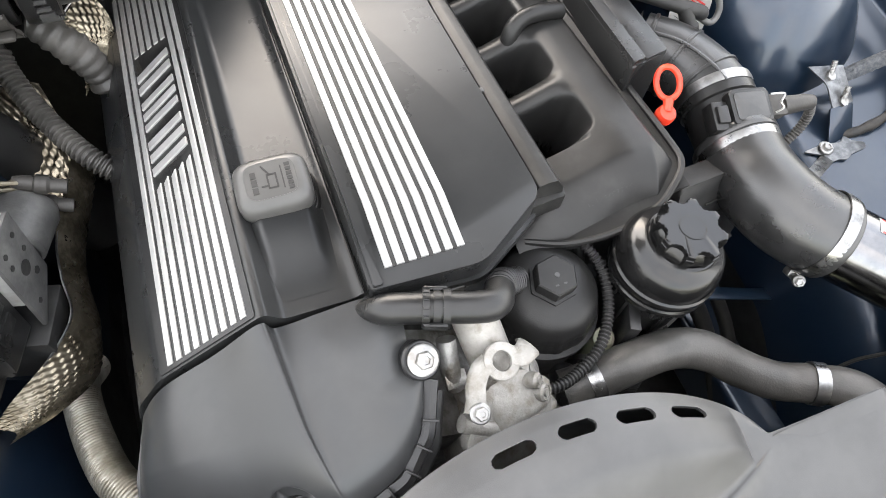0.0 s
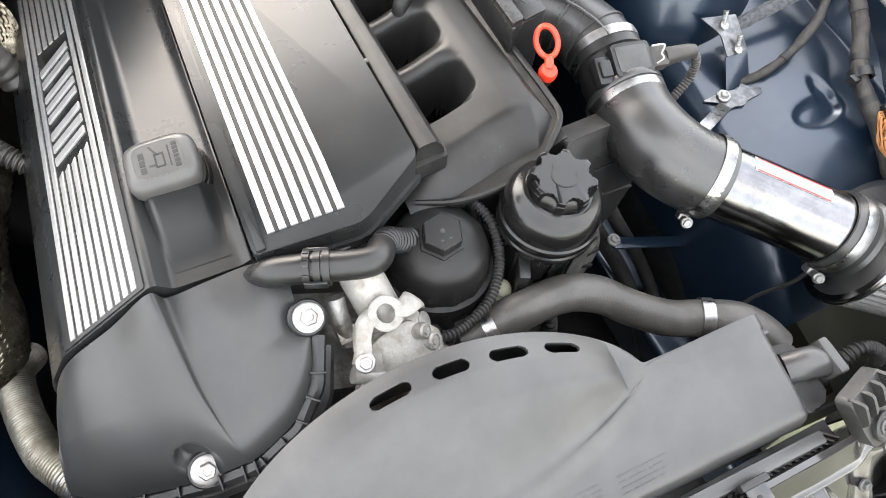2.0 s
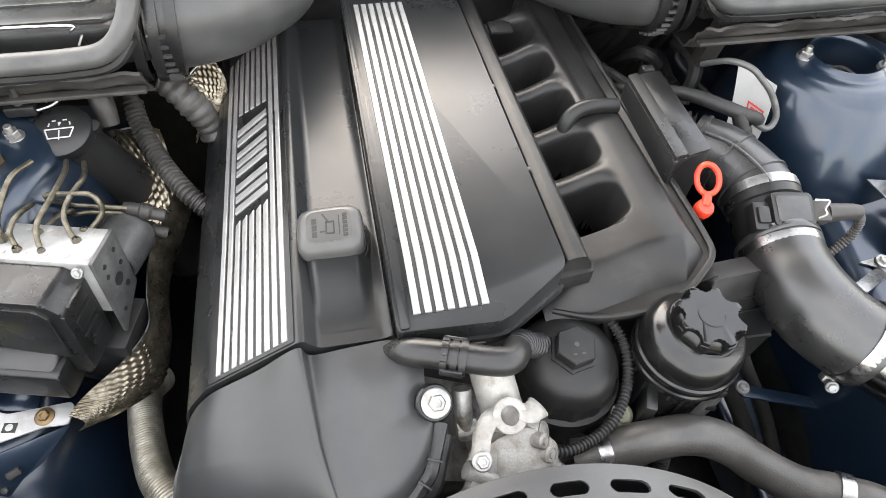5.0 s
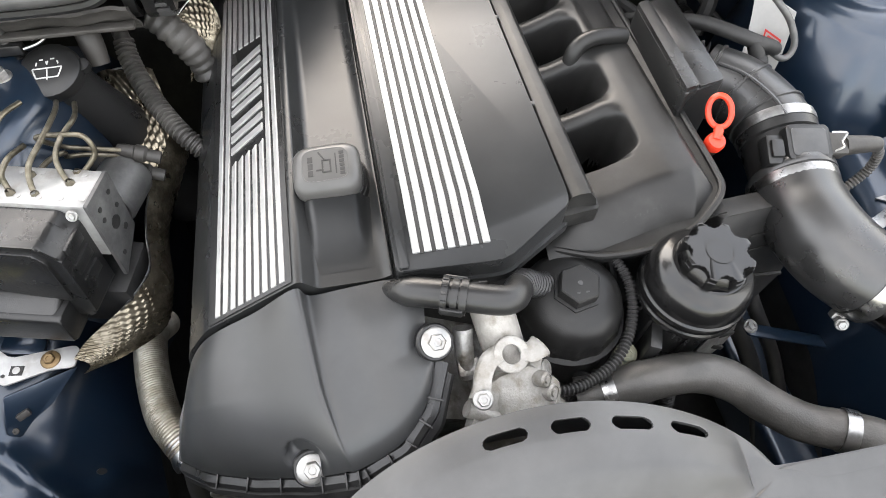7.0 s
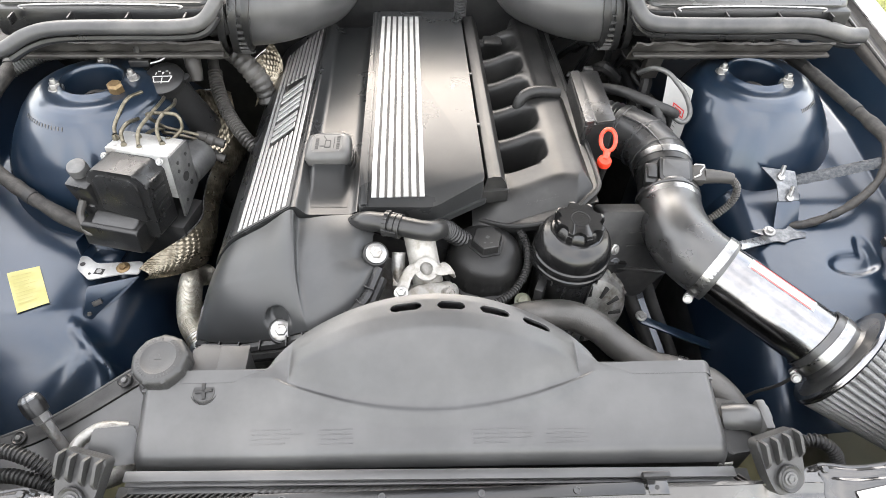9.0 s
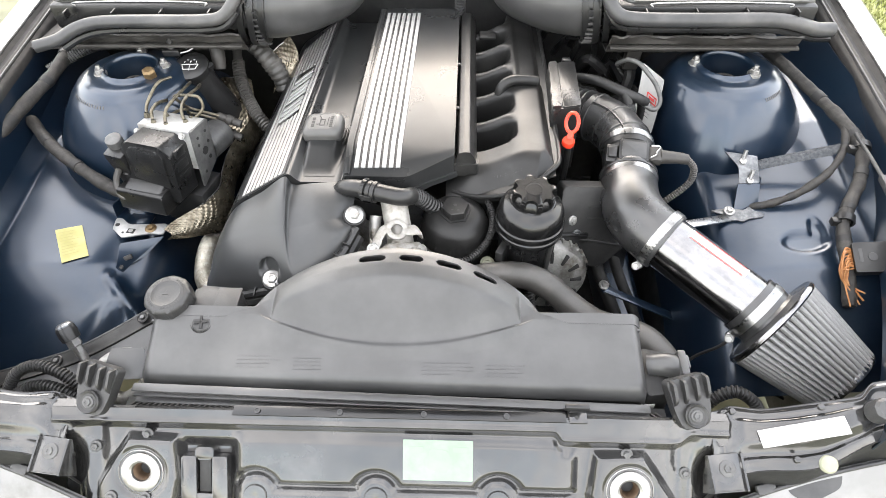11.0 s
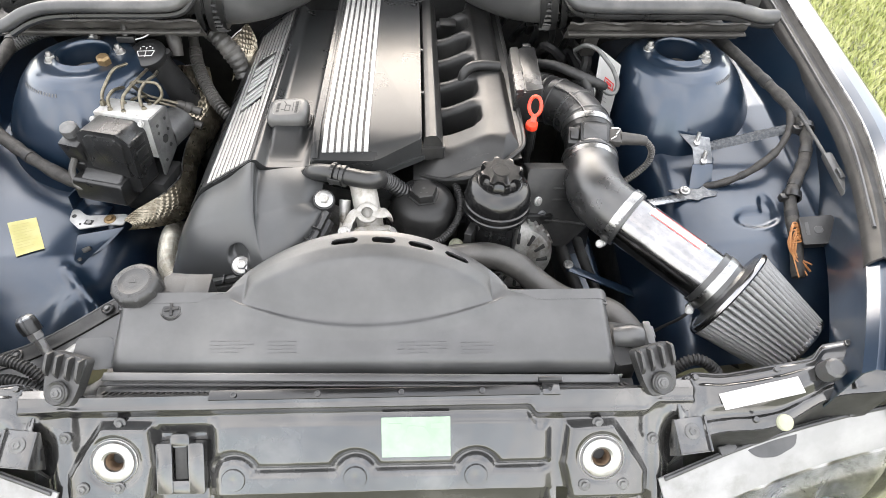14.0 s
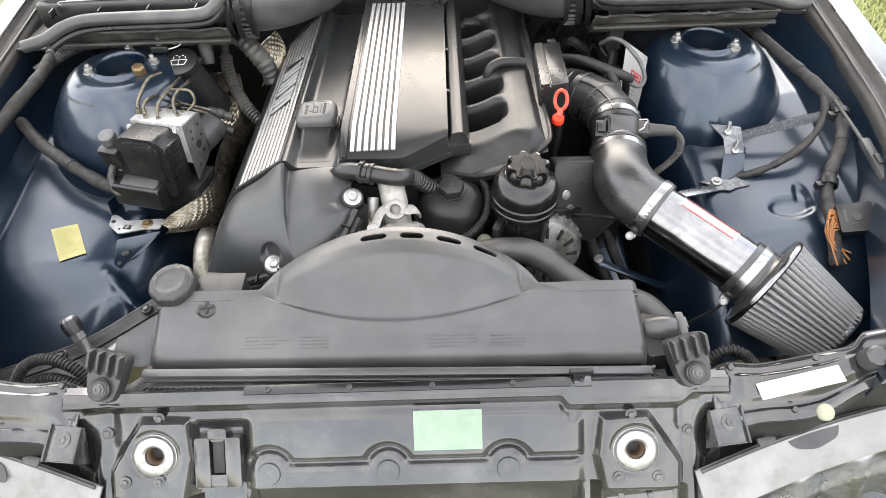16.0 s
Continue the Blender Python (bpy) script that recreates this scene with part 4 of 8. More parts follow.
# right end cap of the radiator with its pipe
endcap = thing("radiator_end_tank", "black dusty radiator end tank beside the cover", "radiator", (0.41, 0.19, 0.55))
bm = new_bm()
prism(bm, fillet([(0.388, 0.155), (0.425, 0.16), (0.43, 0.225), (0.388, 0.235)], 0.008), 0.5, 0.775, None, 0.005)
part("tank_block", bm, DARK, endcap)
bm = new_bm()
tube(bm, [(0.40, 0.205, 0.775), (0.42, 0.20, 0.785), (0.437, 0.196, 0.782)], 0.017, 16)
box(bm, (0.44, 0.195, 0.782), (0.012, 0.04, 0.04), bev=0.003)
box(bm, (0.446, 0.2, 0.79), (0.01, 0.02, 0.012), bev=0.002)
part("pipe_stub", bm, DUSTY, endcap)
bm = new_bm()
box(bm, (0.395, 0.16, 0.745), (0.02, 0.012, 0.012), bev=0.003)
part("white_clip", bm, PAPER, endcap, "small white clip")

radiator = thing("radiator_core", "black radiator core below the cover", "radiator", (0.03, 0.2, 0.36))
bm = new_bm()
box(bm, (0.03, 0.165, 0.60), (0.64, 0.05, 0.36), bev=0.004)
part("core", bm, DARK, radiator)

# air guide with slanted fins between cover and panel
guide = thing("air_guide", "black finned plastic air guide in front of the radiator", "air guide", (0.03, 0.16, 0.69))
bm = new_bm()
box(bm, (0.03, 0.172, 0.688), (0.82, 0.026, 0.006), bev=0.001)
part("guide_bar", bm, DARK, guide)
for i in range(92):
    x = -0.37 + i * 0.0088
    if 0.30 < x < 0.325:
        continue
    bm = new_bm()
    box(bm, (x, 0.168, 0.694), (0.0022, 0.021, 0.006), (0, 0, -50 if x < 0.3 else 50), 0)
    part("guide_fin", bm, COWL, guide)

# ---- engine ----
block = thing("engine_block", "dirty dark cast engine block under its covers", "engine", (0.0, 0.7, 0.36))
bm = new_bm()
prism(bm, fillet([(-0.26, 0.36), (0.20, 0.36), (0.24, 0.78), (0.14, 0.80), (0.05, 0.85), (-0.06, 0.885), (-0.13, 0.89), (-0.245, 0.80)], 0.01), 0, 0.62, Matrix(((1, 0, 0, 0), (0, 0, 1, 0.43), (0, 1, 0, 0), (0, 0, 0, 1))), 0.004, f=es)
part("block_body", bm, DARK, block)
bm = new_bm()
prism(bm, fillet([(-0.27, 0.40), (0.16, 0.40), (0.16, 0.72), (0.02, 0.80), (-0.06, 0.86), (-0.2, 0.78), (-0.275, 0.73)], 0.01), 0, 0.13, Matrix(((1, 0, 0, 0), (0, 0, 1, 0.325), (0, 1, 0, 0), (0, 0, 0, 1))), 0.004)
part("timing_case", bm, ALU, block, "stained aluminium timing case")
bm = new_bm()
rng = random.Random(11)
for i in range(16):
    box(bm, (rng.uniform(-0.03, 0.2), rng.uniform(0.33, 0.42), rng.uniform(0.66, 0.78)), (rng.uniform(0.015, 0.05), rng.uniform(0.015, 0.04), rng.uniform(0.015, 0.05)), (rng.uniform(-30, 30), rng.uniform(-30, 30), rng.uniform(0, 90)), 0.004)
part("block_bosses", bm, STEELGREY, block)

# valve cover, front end
vc = thing("valve_cover", "satin black plastic valve cover with a rounded nose and bolted rim", "engine cover", (-0.15, 0.4, 0.72))
G = [(-0.280, 0.436, 0.770), (-0.268, 0.436, 0.812), (-0.240, 0.438, 0.853), (-0.19, 0.438, 0.887), (-0.149, 0.438, 0.919), (-0.137, 0.438, 0.903), (-0.10, 0.438, 0.907), (-0.062, 0.440, 0.906), (-0.035, 0.436, 0.898)]
BR = [(-0.292, 0.395, 0.762), (-0.276, 0.385, 0.802), (-0.245, 0.375, 0.837), (-0.19, 0.364, 0.868), (-0.142, 0.357, 0.8945), (-0.130, 0.357, 0.8875), (-0.09, 0.360, 0.898), (-0.06, 0.369, 0.900), (-0.040, 0.390, 0.895)]
RM = [(-0.300, 0.362, 0.735), (-0.266, 0.338, 0.760), (-0.215, 0.317, 0.788), (-0.16, 0.300, 0.822), (-0.125, 0.293, 0.845), (-0.113, 0.292, 0.850), (-0.075, 0.303, 0.866), (-0.050, 0.328, 0.878), (-0.034, 0.366, 0.890)]


GS, BS, RS = smooth_path(G, 10), smooth_path(BR, 10), smooth_path(RM, 10)


def vc_fn(u, v):
    g, b, r = along(GS, u), along(BS, u), along(RS, u)
    if v < 0.5:
        f = v / 0.5
        p = g.lerp(b, f)
        p.z += 0.004 * math.sin(math.pi * f)
    else:
        f = (v - 0.5) / 0.5
        mid = b.lerp(r, 0.5) + V(0, -0.015, 0.0095)
        p = (1 - f) ** 2 * b + 2 * f * (1 - f) * mid + f * f * r
    # pocket round the lower bolt
    d = (p - V(-0.158, 0.312, 0.842)).length
    p.y += 0.016 * smoothstep(1.25, 0.7, d / 0.018)
    d = (p - V(-0.040, 0.376, 0.898)).length
    p.z -= 0.008 * math.exp(-((d / 0.02) ** 2))
    return p


bm = new_bm()
sheet(bm, vc_fn, 160, 72, 0.003)
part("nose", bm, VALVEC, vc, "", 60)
bm = new_bm()


def side_fn(u, v):
    a = Vector(G[0]).lerp(Vector(BR[0]), min(1, u * 2)) if u < 0.5 else Vector(BR[0]).lerp(Vector(RM[0]), u * 2 - 1)
    return a + V(0.006 * v, 0, -0.10 * v)


sheet(bm, side_fn, 12, 6, 0.003)
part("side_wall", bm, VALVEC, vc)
bm = new_bm()
rim = [along(RM, t / 24) for t in range(25)]
tube(bm, [p + V(0.003, -0.004, -0.006) for p in rim], 0.0085, 8, 3, flat=0.8)
part("rim_flange", bm, BLACK, vc)
bm = new_bm()
tube(bm, [p + V(0.006, -0.010, -0.018) for p in rim], 0.008, 8, 3, flat=1.2)
part("gasket", bm, DARK, vc, "dark rubber gasket")
for t in (0.14, 0.22, 0.30, 0.40, 0.48, 0.56, 0.63, 0.70, 0.77, 0.84, 0.91):
    p, q = along(RM, t - 0.01), along(RM, t + 0.01)
    bm = new_bm()
    m = frame_of(along(RM, t) + V(0.004, -0.008, 0.001), (0, -0.35, 1), q - p)
    box(bm, (0, 0.0, 0.001), (0.0018, 0.014, 0.006), bev=0.0005, m=m)
    part("rim_rib", bm, BLACK, vc)
for p in ((-0.034, 0.376, 0.897), (-0.157, 0.306, 0.829)):
    bm = new_bm()
    ax = (0.15, -0.45, 0.9)
    lathe(bm, [(0.017, -0.02), (0.017, 0.0), (0.0155, 0.002), (0.0, 0.002)], frame_of(p, ax), 28)
    boss = part("bolt_boss", bm, BLACK, vc)
    bm = new_bm()
    hexbolt(bm, Vector(p) + Vector(ax).normalized() * 0.004, ax, 0.0078, 0.0085, 0.0135)
    part("bolt", bm, ZINC, boss, "bright flanged bolt")

# coil cover with the stripes
cc = thing("coil_cover", "satin black engine cover with silver stripes and raised lettering shapes", "engine cover", (-0.17, 0.7, 0.74))
LP = [(-0.286, 0.75), (-0.272, 0.812), (-0.243, 0.8555), (-0.147, 0.9195), (-0.142, 0.9195), (-0.129, 0.904), (-0.070, 0.904), (-0.060, 0.910), (-0.06, 0.85), (-0.2, 0.78)]
bm = new_bm()
toy = Matrix(((1, 0, 0, 0), (0, 0, 1, 0), (0, 1, 0, 0), (0, 0, 0, 1)))
prism(bm, fillet(LP, [0, 0.012, 0.008, 0.004, 0.004, 0.006, 0.006, 0.004, 0, 0], 5), 0.4435, 1.03, toy, f=es)
part("cover_shell", bm, COVER, cc)
ux = Vector((0.832, 0, 0.555))
uy = Vector((0, 1, SLOPE)).normalized()
uz = ux.cross(uy).normalized()
ML = Matrix((ux, uy, uz)).transposed().to_4x4()
ML.translation = es((-0.243, 0.44, 0.8555))
bm = new_bm()
prism(bm, fillet([(0.005, 0.006), (0.112, 0.006), (0.112, 0.585), (0.005, 0.585)], 0.003), -0.001, 0.0012, ML, 0.0006)
part("stripe_field", bm, BLACK, cc)
S0, PITCH = 0.0165, 0.0103
for i in range(9):
    s = S0 + PITCH * i + 0.003
    spans = [(0.010 , 0.535 + 0.004 * i)] if i < 2 or i > 6 else [(0.010, 0.198 + 0.002 * (i - 2)), (0.402 - 0.001 * i, 0.535 + 0.004 * i)]
    for a, b in spans:
        bm = new_bm()
        prism(bm, [(s - 0.0031, a), (s + 0.0031, a), (s + 0.0031, b + 0.003), (s - 0.0031, b - 0.003)], 0.001, 0.0028, ML, 0.0005, 1)
        part("stripe", bm, STRIPE, cc, "silver stripe")
# maker's mark as plain raised blocks
s1, s2 = S0 + PITCH * 2 - 0.001, S0 + PITCH * 6 + 0.006
w = s2 - s1


def mark(polys):
    bm = new_bm()
    for poly in polys:
        prism(bm, [(s1 + w * a, b) for a, b in poly], 0.001, 0.0032, ML, 0.0004, 1)
    part("mark_block", bm, STRIPE, cc, "silver raised block of the maker's mark")


for lo, hi, n in ((0.336, 0.376, 2), (0.278, 0.329, 3), (0.214, 0.270, 3)):
    step = (hi - lo) / n
    mark([[(0, lo + k * step), (1, lo + 0.010 + k * step), (1, lo + 0.010 + (k + 0.55) * step), (0, lo + (k + 0.55) * step)] for k in range(n)])

bm = new_bm()
sheet(bm, lambda u, v: es((-0.106 + (0.030 + 0.006 * v) * (2 * u - 1), 0.458 + 0.085 * v, 0.9045 + 0.016 * smoothstep(0, 1, v) * smoothstep(0.0, 0.22, min(u, 1 - u)))), 24, 20)
part("filler_ramp", bm, COVER, cc, "sloping ramp under the filler cap")

oc = thing("oil_filler_cap", "square grey-black oil filler cap with printed symbol", "oil cap", es((-0.105, 0.565, 0.90)))
OM = Matrix.Translation(es((-0.106, 0.567, 0.904))) @ pose(0, 0, 0, 4, -4, -2)


def rounded_square(bm, levels, m, power=4.5, n=64):
    """A pillow-like body: rings of half-width w at height z."""
    rings = []
    for w, z in levels:
        ring = []
        for k in range(n):
            a = 2 * math.pi * (k + 0.5) / n
            r = w / (abs(math.cos(a)) ** power + abs(math.sin(a)) ** power) ** (1 / power)
            ring.append(bm.verts.new(m @ V(1.14 * r * math.cos(a), 0.96 * r * math.sin(a), z)))
        rings.append(ring)
    for p, q in zip(rings, rings[1:]):
        for k in range(n):
            bm.faces.new((p[k], p[(k + 1) % n], q[(k + 1) % n], q[k]))
    bm.faces.new(rings[-1])
    return bm


bm = new_bm()
rounded_square(bm, [(0.034, -0.018), (0.034, -0.004), (0.033, 0.002), (0.0315, 0.005), (0.0305, 0.0055), (0.0305, 0.012), (0.029, 0.013)], OM, 3.2)
part("neck", bm, BLACK, oc, "black collar of the filler neck")
bm = new_bm()
rounded_square(bm, [(0.0265, 0.0125), (0.0285, 0.0135), (0.0295, 0.0165), (0.0298, 0.024), (0.0292, 0.0285), (0.0272, 0.0325), (0.0235, 0.0352), (0.0205, 0.0362), (0.0198, 0.0363), (0.0194, 0.0359), (0.012, 0.0360)], OM)
head = part("cap_head", bm, CAPGREY, oc)
bm = new_bm()
# bars in place of the maker's words, and an oil can between them
for k in range(3):
    box(bm, (-0.0145, -0.009 + 0.0082 * k, 0.0361), (0.005, 0.0066, 0.0005), bev=0, m=OM)
for k in range(6):
    box(bm, (0.0165, -0.0125 + 0.0049 * k, 0.0361), (0.0048, 0.0036, 0.0005), bev=0, m=OM)
box(bm, (0.0105, 0.0, 0.0361), (0.0012, 0.024, 0.0005), bev=0, m=OM)
for c, sz, rz in (((-0.003, -0.002), (0.0016, 0.014), 0), ((0.006, -0.002), (0.0016, 0.014), 0), ((0.0015, -0.009), (0.009, 0.0016), 0), ((0.0015, 0.005), (0.009, 0.0016), 0), ((-0.0035, 0.010), (0.0016, 0.013), 30), ((-0.007, -0.006), (0.006, 0.0016), 0)):
    box(bm, (0.85 * c[0], c[1], 0.0361), (*sz, 0.0005), (0, 0, rz), 0, m=OM)
part("cap_print", bm, DARK, head, "dark printed bars and an oil can symbol")

# intake cover
def facet(bm):
    """Bend what lies before the fold line of the intake cover down to its front edge."""
    bmesh.ops.bisect_plane(bm, geom=[*bm.verts, *bm.edges, *bm.faces], plane_co=(0, 0.506, 0), plane_no=(0.1, 1, 0))
    for v in bm.verts:
        v.co.z -= 0.20 * max(0.0, 0.506 - v.co.y - 0.1 * v.co.x)
    return bm


ic = thing("intake_cover", "satin black intake cover with seven silver stripes and a chamfered corner", "engine cover", (0.03, 0.7, 0.83))
bm = new_bm()
RC = [(-0.058, 0.436), (0.043, 0.432), (0.114, 0.478), (0.114, 1.03), (-0.058, 1.03)]
prism(bm, fillet(RC, [0.006, 0.012, 0.006, 0.003, 0.003], 4), 0.898, 0.939, None, 0.006, 4, f=es)
part("cover_shell", facet(bm), COVER, ic)
bm = new_bm()
prism(bm, fillet([(-0.062, 0.432), (0.044, 0.428), (0.119, 0.476), (0.119, 1.03), (-0.062, 1.03)], [0.006, 0.012, 0.006, 0.003, 0.003], 4), 0.893, 0.902, None, 0.002, 2, f=es)
part("cover_lip", bm, COVER, ic)
bm = new_bm()
prism(bm, fillet([(-0.055, 0.437), (-0.046, 0.437), (-0.046, 1.02), (-0.055, 1.02)], 0.002), 0.936, 0.9425, None, 0.002, 2, f=es)
part("edge_bead", facet(bm), COVER, ic)
MR = Matrix((Vector((1, 0, 0)), uy, Vector((1, 0, 0)).cross(uy))).transposed().to_4x4()
MR.translation = es((0, 0.44, 0.9398))
for i in range(7):
    x = -0.0375 + i * 0.0108
    bm = new_bm()
    prism(bm, [(x - 0.0034, 0.011), (x + 0.0034, 0.011), (x + 0.0034, 0.562), (x - 0.0034, 0.562)], -0.001, 0.0016, MR, 0.0005, 1)
    part("stripe", facet(bm), STRIPE, ic, "silver stripe")
bm = new_bm()
for i in range(6):
    x = -0.0375 + (i + 0.5) * 0.0108
    box(bm, (x, 0.285, 0.0003), (0.0032, 0.55, 0.0008), bev=0, m=MR)
part("stripe_groove", facet(bm), DARK, ic, "dark grooves between the stripes")
# rail
bm = new_bm()
prism(bm, fillet([(0.1155, 0.915), (0.119, 0.931), (0.128, 0.934), (0.138, 0.934), (0.146, 0.922), (0.150, 0.905), (0.15, 0.885), (0.1155, 0.885)], 0.002), 0.487, 1.02, toy, f=es)
part("cover_rail", bm, MANIF, ic)
bm = new_bm()
prism(bm, fillet([(0.112, 0.478), (0.150, 0.482), (0.152, 0.50), (0.112, 0.50)], 0.003), 0.893, 0.913, None, 0.003, f=es)
part("rail_foot", bm, MANIF, ic)
for y in (0.62, 0.78):
    bm = new_bm()
    box(bm, es((0.1165, y, 0.9345)), (0.006, 0.006, 0.003), bev=0.001)
    part("rail_clip", bm, SEAL, ic)
bm = new_bm()
box(bm, es((0.018, 0.437, 0.882)), (0.016, 0.02, 0.03), bev=0.002)
part("rubber_mount", bm, COWL, ic, "pale rubber mount under the front edge")

# intake manifold
im = thing("intake_manifold", "matt black plastic intake manifold with deep openings between its runners", "manifold", (0.2, 0.7, 0.70))


def ease(a, b, x):
    x = max(0.0, min(1.0, (x - a) / (b - a)))
    return x * x * (3 - 2 * x)


def lip_height(x):
    return 0.866 + 0.020 * ease(0.12, 0.22, x) + 0.032 * ease(0.2, 0.28, x)


def manifold_top(u, v):
    """Plenum and runners as one moulding, with a deep opening before each runner."""
    x, y = 0.100 + 0.172 * u, 0.455 + 0.575 * v
    d = min((0.272 - x) / 0.014, (y - 0.455) / 0.052, ((0.272 - x) + (y - 0.455) - 0.03) / 0.042)
    crown = 0.872 + 0.025 * ease(0.098, 0.148, x) + 0.030 * ease(0.146, 0.235, x) - 0.002 * ease(0.245, 0.275, x)
    lip = lip_height(x)
    z = crown - (crown - lip + 0.004) * (1 - max(0.0, min(1.0, d))) ** 1.8
    if y > 0.54:
        p = ((y - 0.546) / 0.0905) % 1.0 if y > 0.546 else 0.0
        # rounded openings, and runners that arch between them
        dx, dy = abs(x - 0.172) / 0.042, abs(p - 0.33) / 0.33
        pit = 1 - ease(0.66, 1.10, (dx ** 4 + dy ** 4) ** 0.25)
        z -= 0.098 * pit
        z += (0.010 * math.sin(math.pi * max(0.0, min(1.0, (p - 0.62) / 0.38))) - 0.006) * (1 - ease(0.196, 0.222, x)) * ease(0.55, 0.6, y)
    # a shallow mould step across the plenum
    z -= 0.003 * ease(0.728, 0.734, y) * ease(0.222, 0.234, x)
    return es((x, y, z))


bm = new_bm()
sheet(bm, manifold_top, 108, 300)
floor_z = lambda f: f.calc_center_median().z - SLOPE * (f.calc_center_median().y - 0.44)
bmesh.ops.delete(bm, geom=[f for f in bm.faces if floor_z(f) < 0.842], context="FACES")
bmesh.ops.recalc_face_normals(bm, faces=bm.faces)
if bm.faces[0].normal.z < 0:
    bmesh.ops.reverse_faces(bm, faces=bm.faces)
bmesh.ops.solidify(bm, geom=list(bm.faces), thickness=0.002)
part("plenum_top", bm, MANIF, im, "", 60)
bm = new_bm()
PL = fillet([(0.148, 0.458), (0.235, 0.460), (0.266, 0.49), (0.268, 1.03), (0.236, 1.03), (0.236, 0.53), (0.148, 0.53)], [0.01, 0.014, 0.02, 0.0, 0.0, 0.02, 0.008], 5)
prism(bm, PL, 0.76, 0.862, None, 0.004, 2, f=es)
part("plenum_body", bm, MANIF, im)
bm = new_bm()
prism(bm, fillet([(0.11, 0.468), (0.15, 0.450), (0.195, 0.442), (0.235, 0.447), (0.258, 0.460), (0.278, 0.480), (0.284, 1.03), (0.25, 1.03), (0.25, 0.5), (0.146, 0.5)], [0, 0.006, 0.012, 0.012, 0.012, 0.02, 0, 0, 0, 0], 4), -0.012, -0.002, None, 0.0, f=lambda p: es((p.x, p.y, p.z + lip_height(p.x))))
part("plenum_flange", bm, MANIF, im)
bm = new_bm()
tube(bm, [es((x, y, lip_height(x))) for x, y in ((0.11, 0.469), (0.15, 0.451), (0.195, 0.443), (0.235, 0.448), (0.258, 0.461), (0.276, 0.480), (0.281, 0.51), (0.282, 0.6), (0.283, 0.8), (0.283, 1.0))], 0.0036, 8, 6)
part("flange_lip", bm, MANIF, im)
for k in range(6):
    y = 0.575 + 0.0905 * k
    bm = new_bm()
    tube(bm, [es(p) for p in ((0.135, y, 0.79), (0.17, y, 0.795), (0.21, y, 0.77))], 0.021, 16, 5)
    part("lower_runner", bm, DARK, im)
bm = new_bm()
tube(bm, [es(p) for p in ((0.190, 0.706, 0.895), (0.196, 0.712, 0.922), (0.210, 0.718, 0.932), (0.232, 0.721, 0.934), (0.262, 0.722, 0.930))], 0.0100, 14, 6)
part("vent_bar", bm, MANIF, im)
bm = new_bm()
box(bm, es((0.175, 0.963, 0.908)), (0.035, 0.03, 0.006), bev=0.002)
part("rear_pad", bm, MANIF, im)
bm = new_bm()
rng = random.Random(8)
x = 0.178
while x < 0.222:
    wd = rng.uniform(0.002, 0.004)
    at = [manifold_top((x + i - 0.100) / 0.172, 0.035 + j) for i, j in ((0, 0), (0.002, 0), (0, 0.006))]
    box(bm, (0, 0, 0), (wd * 0.7, 0.0036, 0.0007), bev=0, m=frame_of(at[0], (at[1] - at[0]).cross(at[2] - at[0]), at[1] - at[0]))
    x += wd + 0.0012
part("moulded_number", bm, MANIF, im, "small moulded part number")
bm = new_bm()
tube(bm, [es(p) for p in ((0.268, 0.74, 0.905), (0.262, 0.78, 0.912), (0.258, 0.84, 0.912), (0.255, 0.92, 0.91))], 0.0018, 6, 6)
part("lock_wire", bm, CLAMP, im, "bright spring wire along the plenum edge")


# ---- engine front: filter, reservoir, hoses ----
of = thing("oil_filter_housing", "matt black oil filter cap with a large hexagon on its housing", "oil filter", (0.112, 0.42, 0.62))
FM = frame_of((0.116, 0.42, 0.860), (0.02, -0.06, 1)) @ Matrix.Diagonal((1.12, 1.12, 1.0, 1))
bm = new_bm()
lathe(bm, [(0.052, -0.2), (0.053, -0.055), (0.055, -0.05), (0.055, -0.042), (0.049, -0.04)], FM, 40)
part("housing", bm, DARK, of)
bm = new_bm()
lathe(bm, [(0.050, -0.045), (0.050, -0.03), (0.0475, -0.026), (0.0475, -0.02), (0.0465, -0.016), (0.0445, -0.009), (0.040, -0.002), (0.033, 0.002), (0.024, 0.0045), (0.0, 0.006)], FM, 112, lambda a, h: 1 + (0.022 if h < -0.019 and math.sin(14 * a) > 0.2 else 0))
fcap = part("filter_cap", bm, MANIF, of)
bm = new_bm()
lathe(bm, [(0.0225, 0.005), (0.0222, 0.0065), (0.0192, 0.007), (0.0192, 0.020), (0.018, 0.0215), (0.0, 0.0215)], FM @ pose(0, 0, 0, 0, 0, 12), 6)
part("hexagon", bm, MANIF, fcap)
bm = new_bm()
lathe(bm, [(0, 0.0221), (0.0022, 0.0221), (0.0022, 0.0212)], FM, 12)
for k in (-1, 1):
    box(bm, (k * 0.004, -0.009, 0.0216), (0.003, 0.0014, 0.0003), bev=0, m=FM)
part("hexagon_print", bm, DUSTY, fcap, "faint moulded marks")

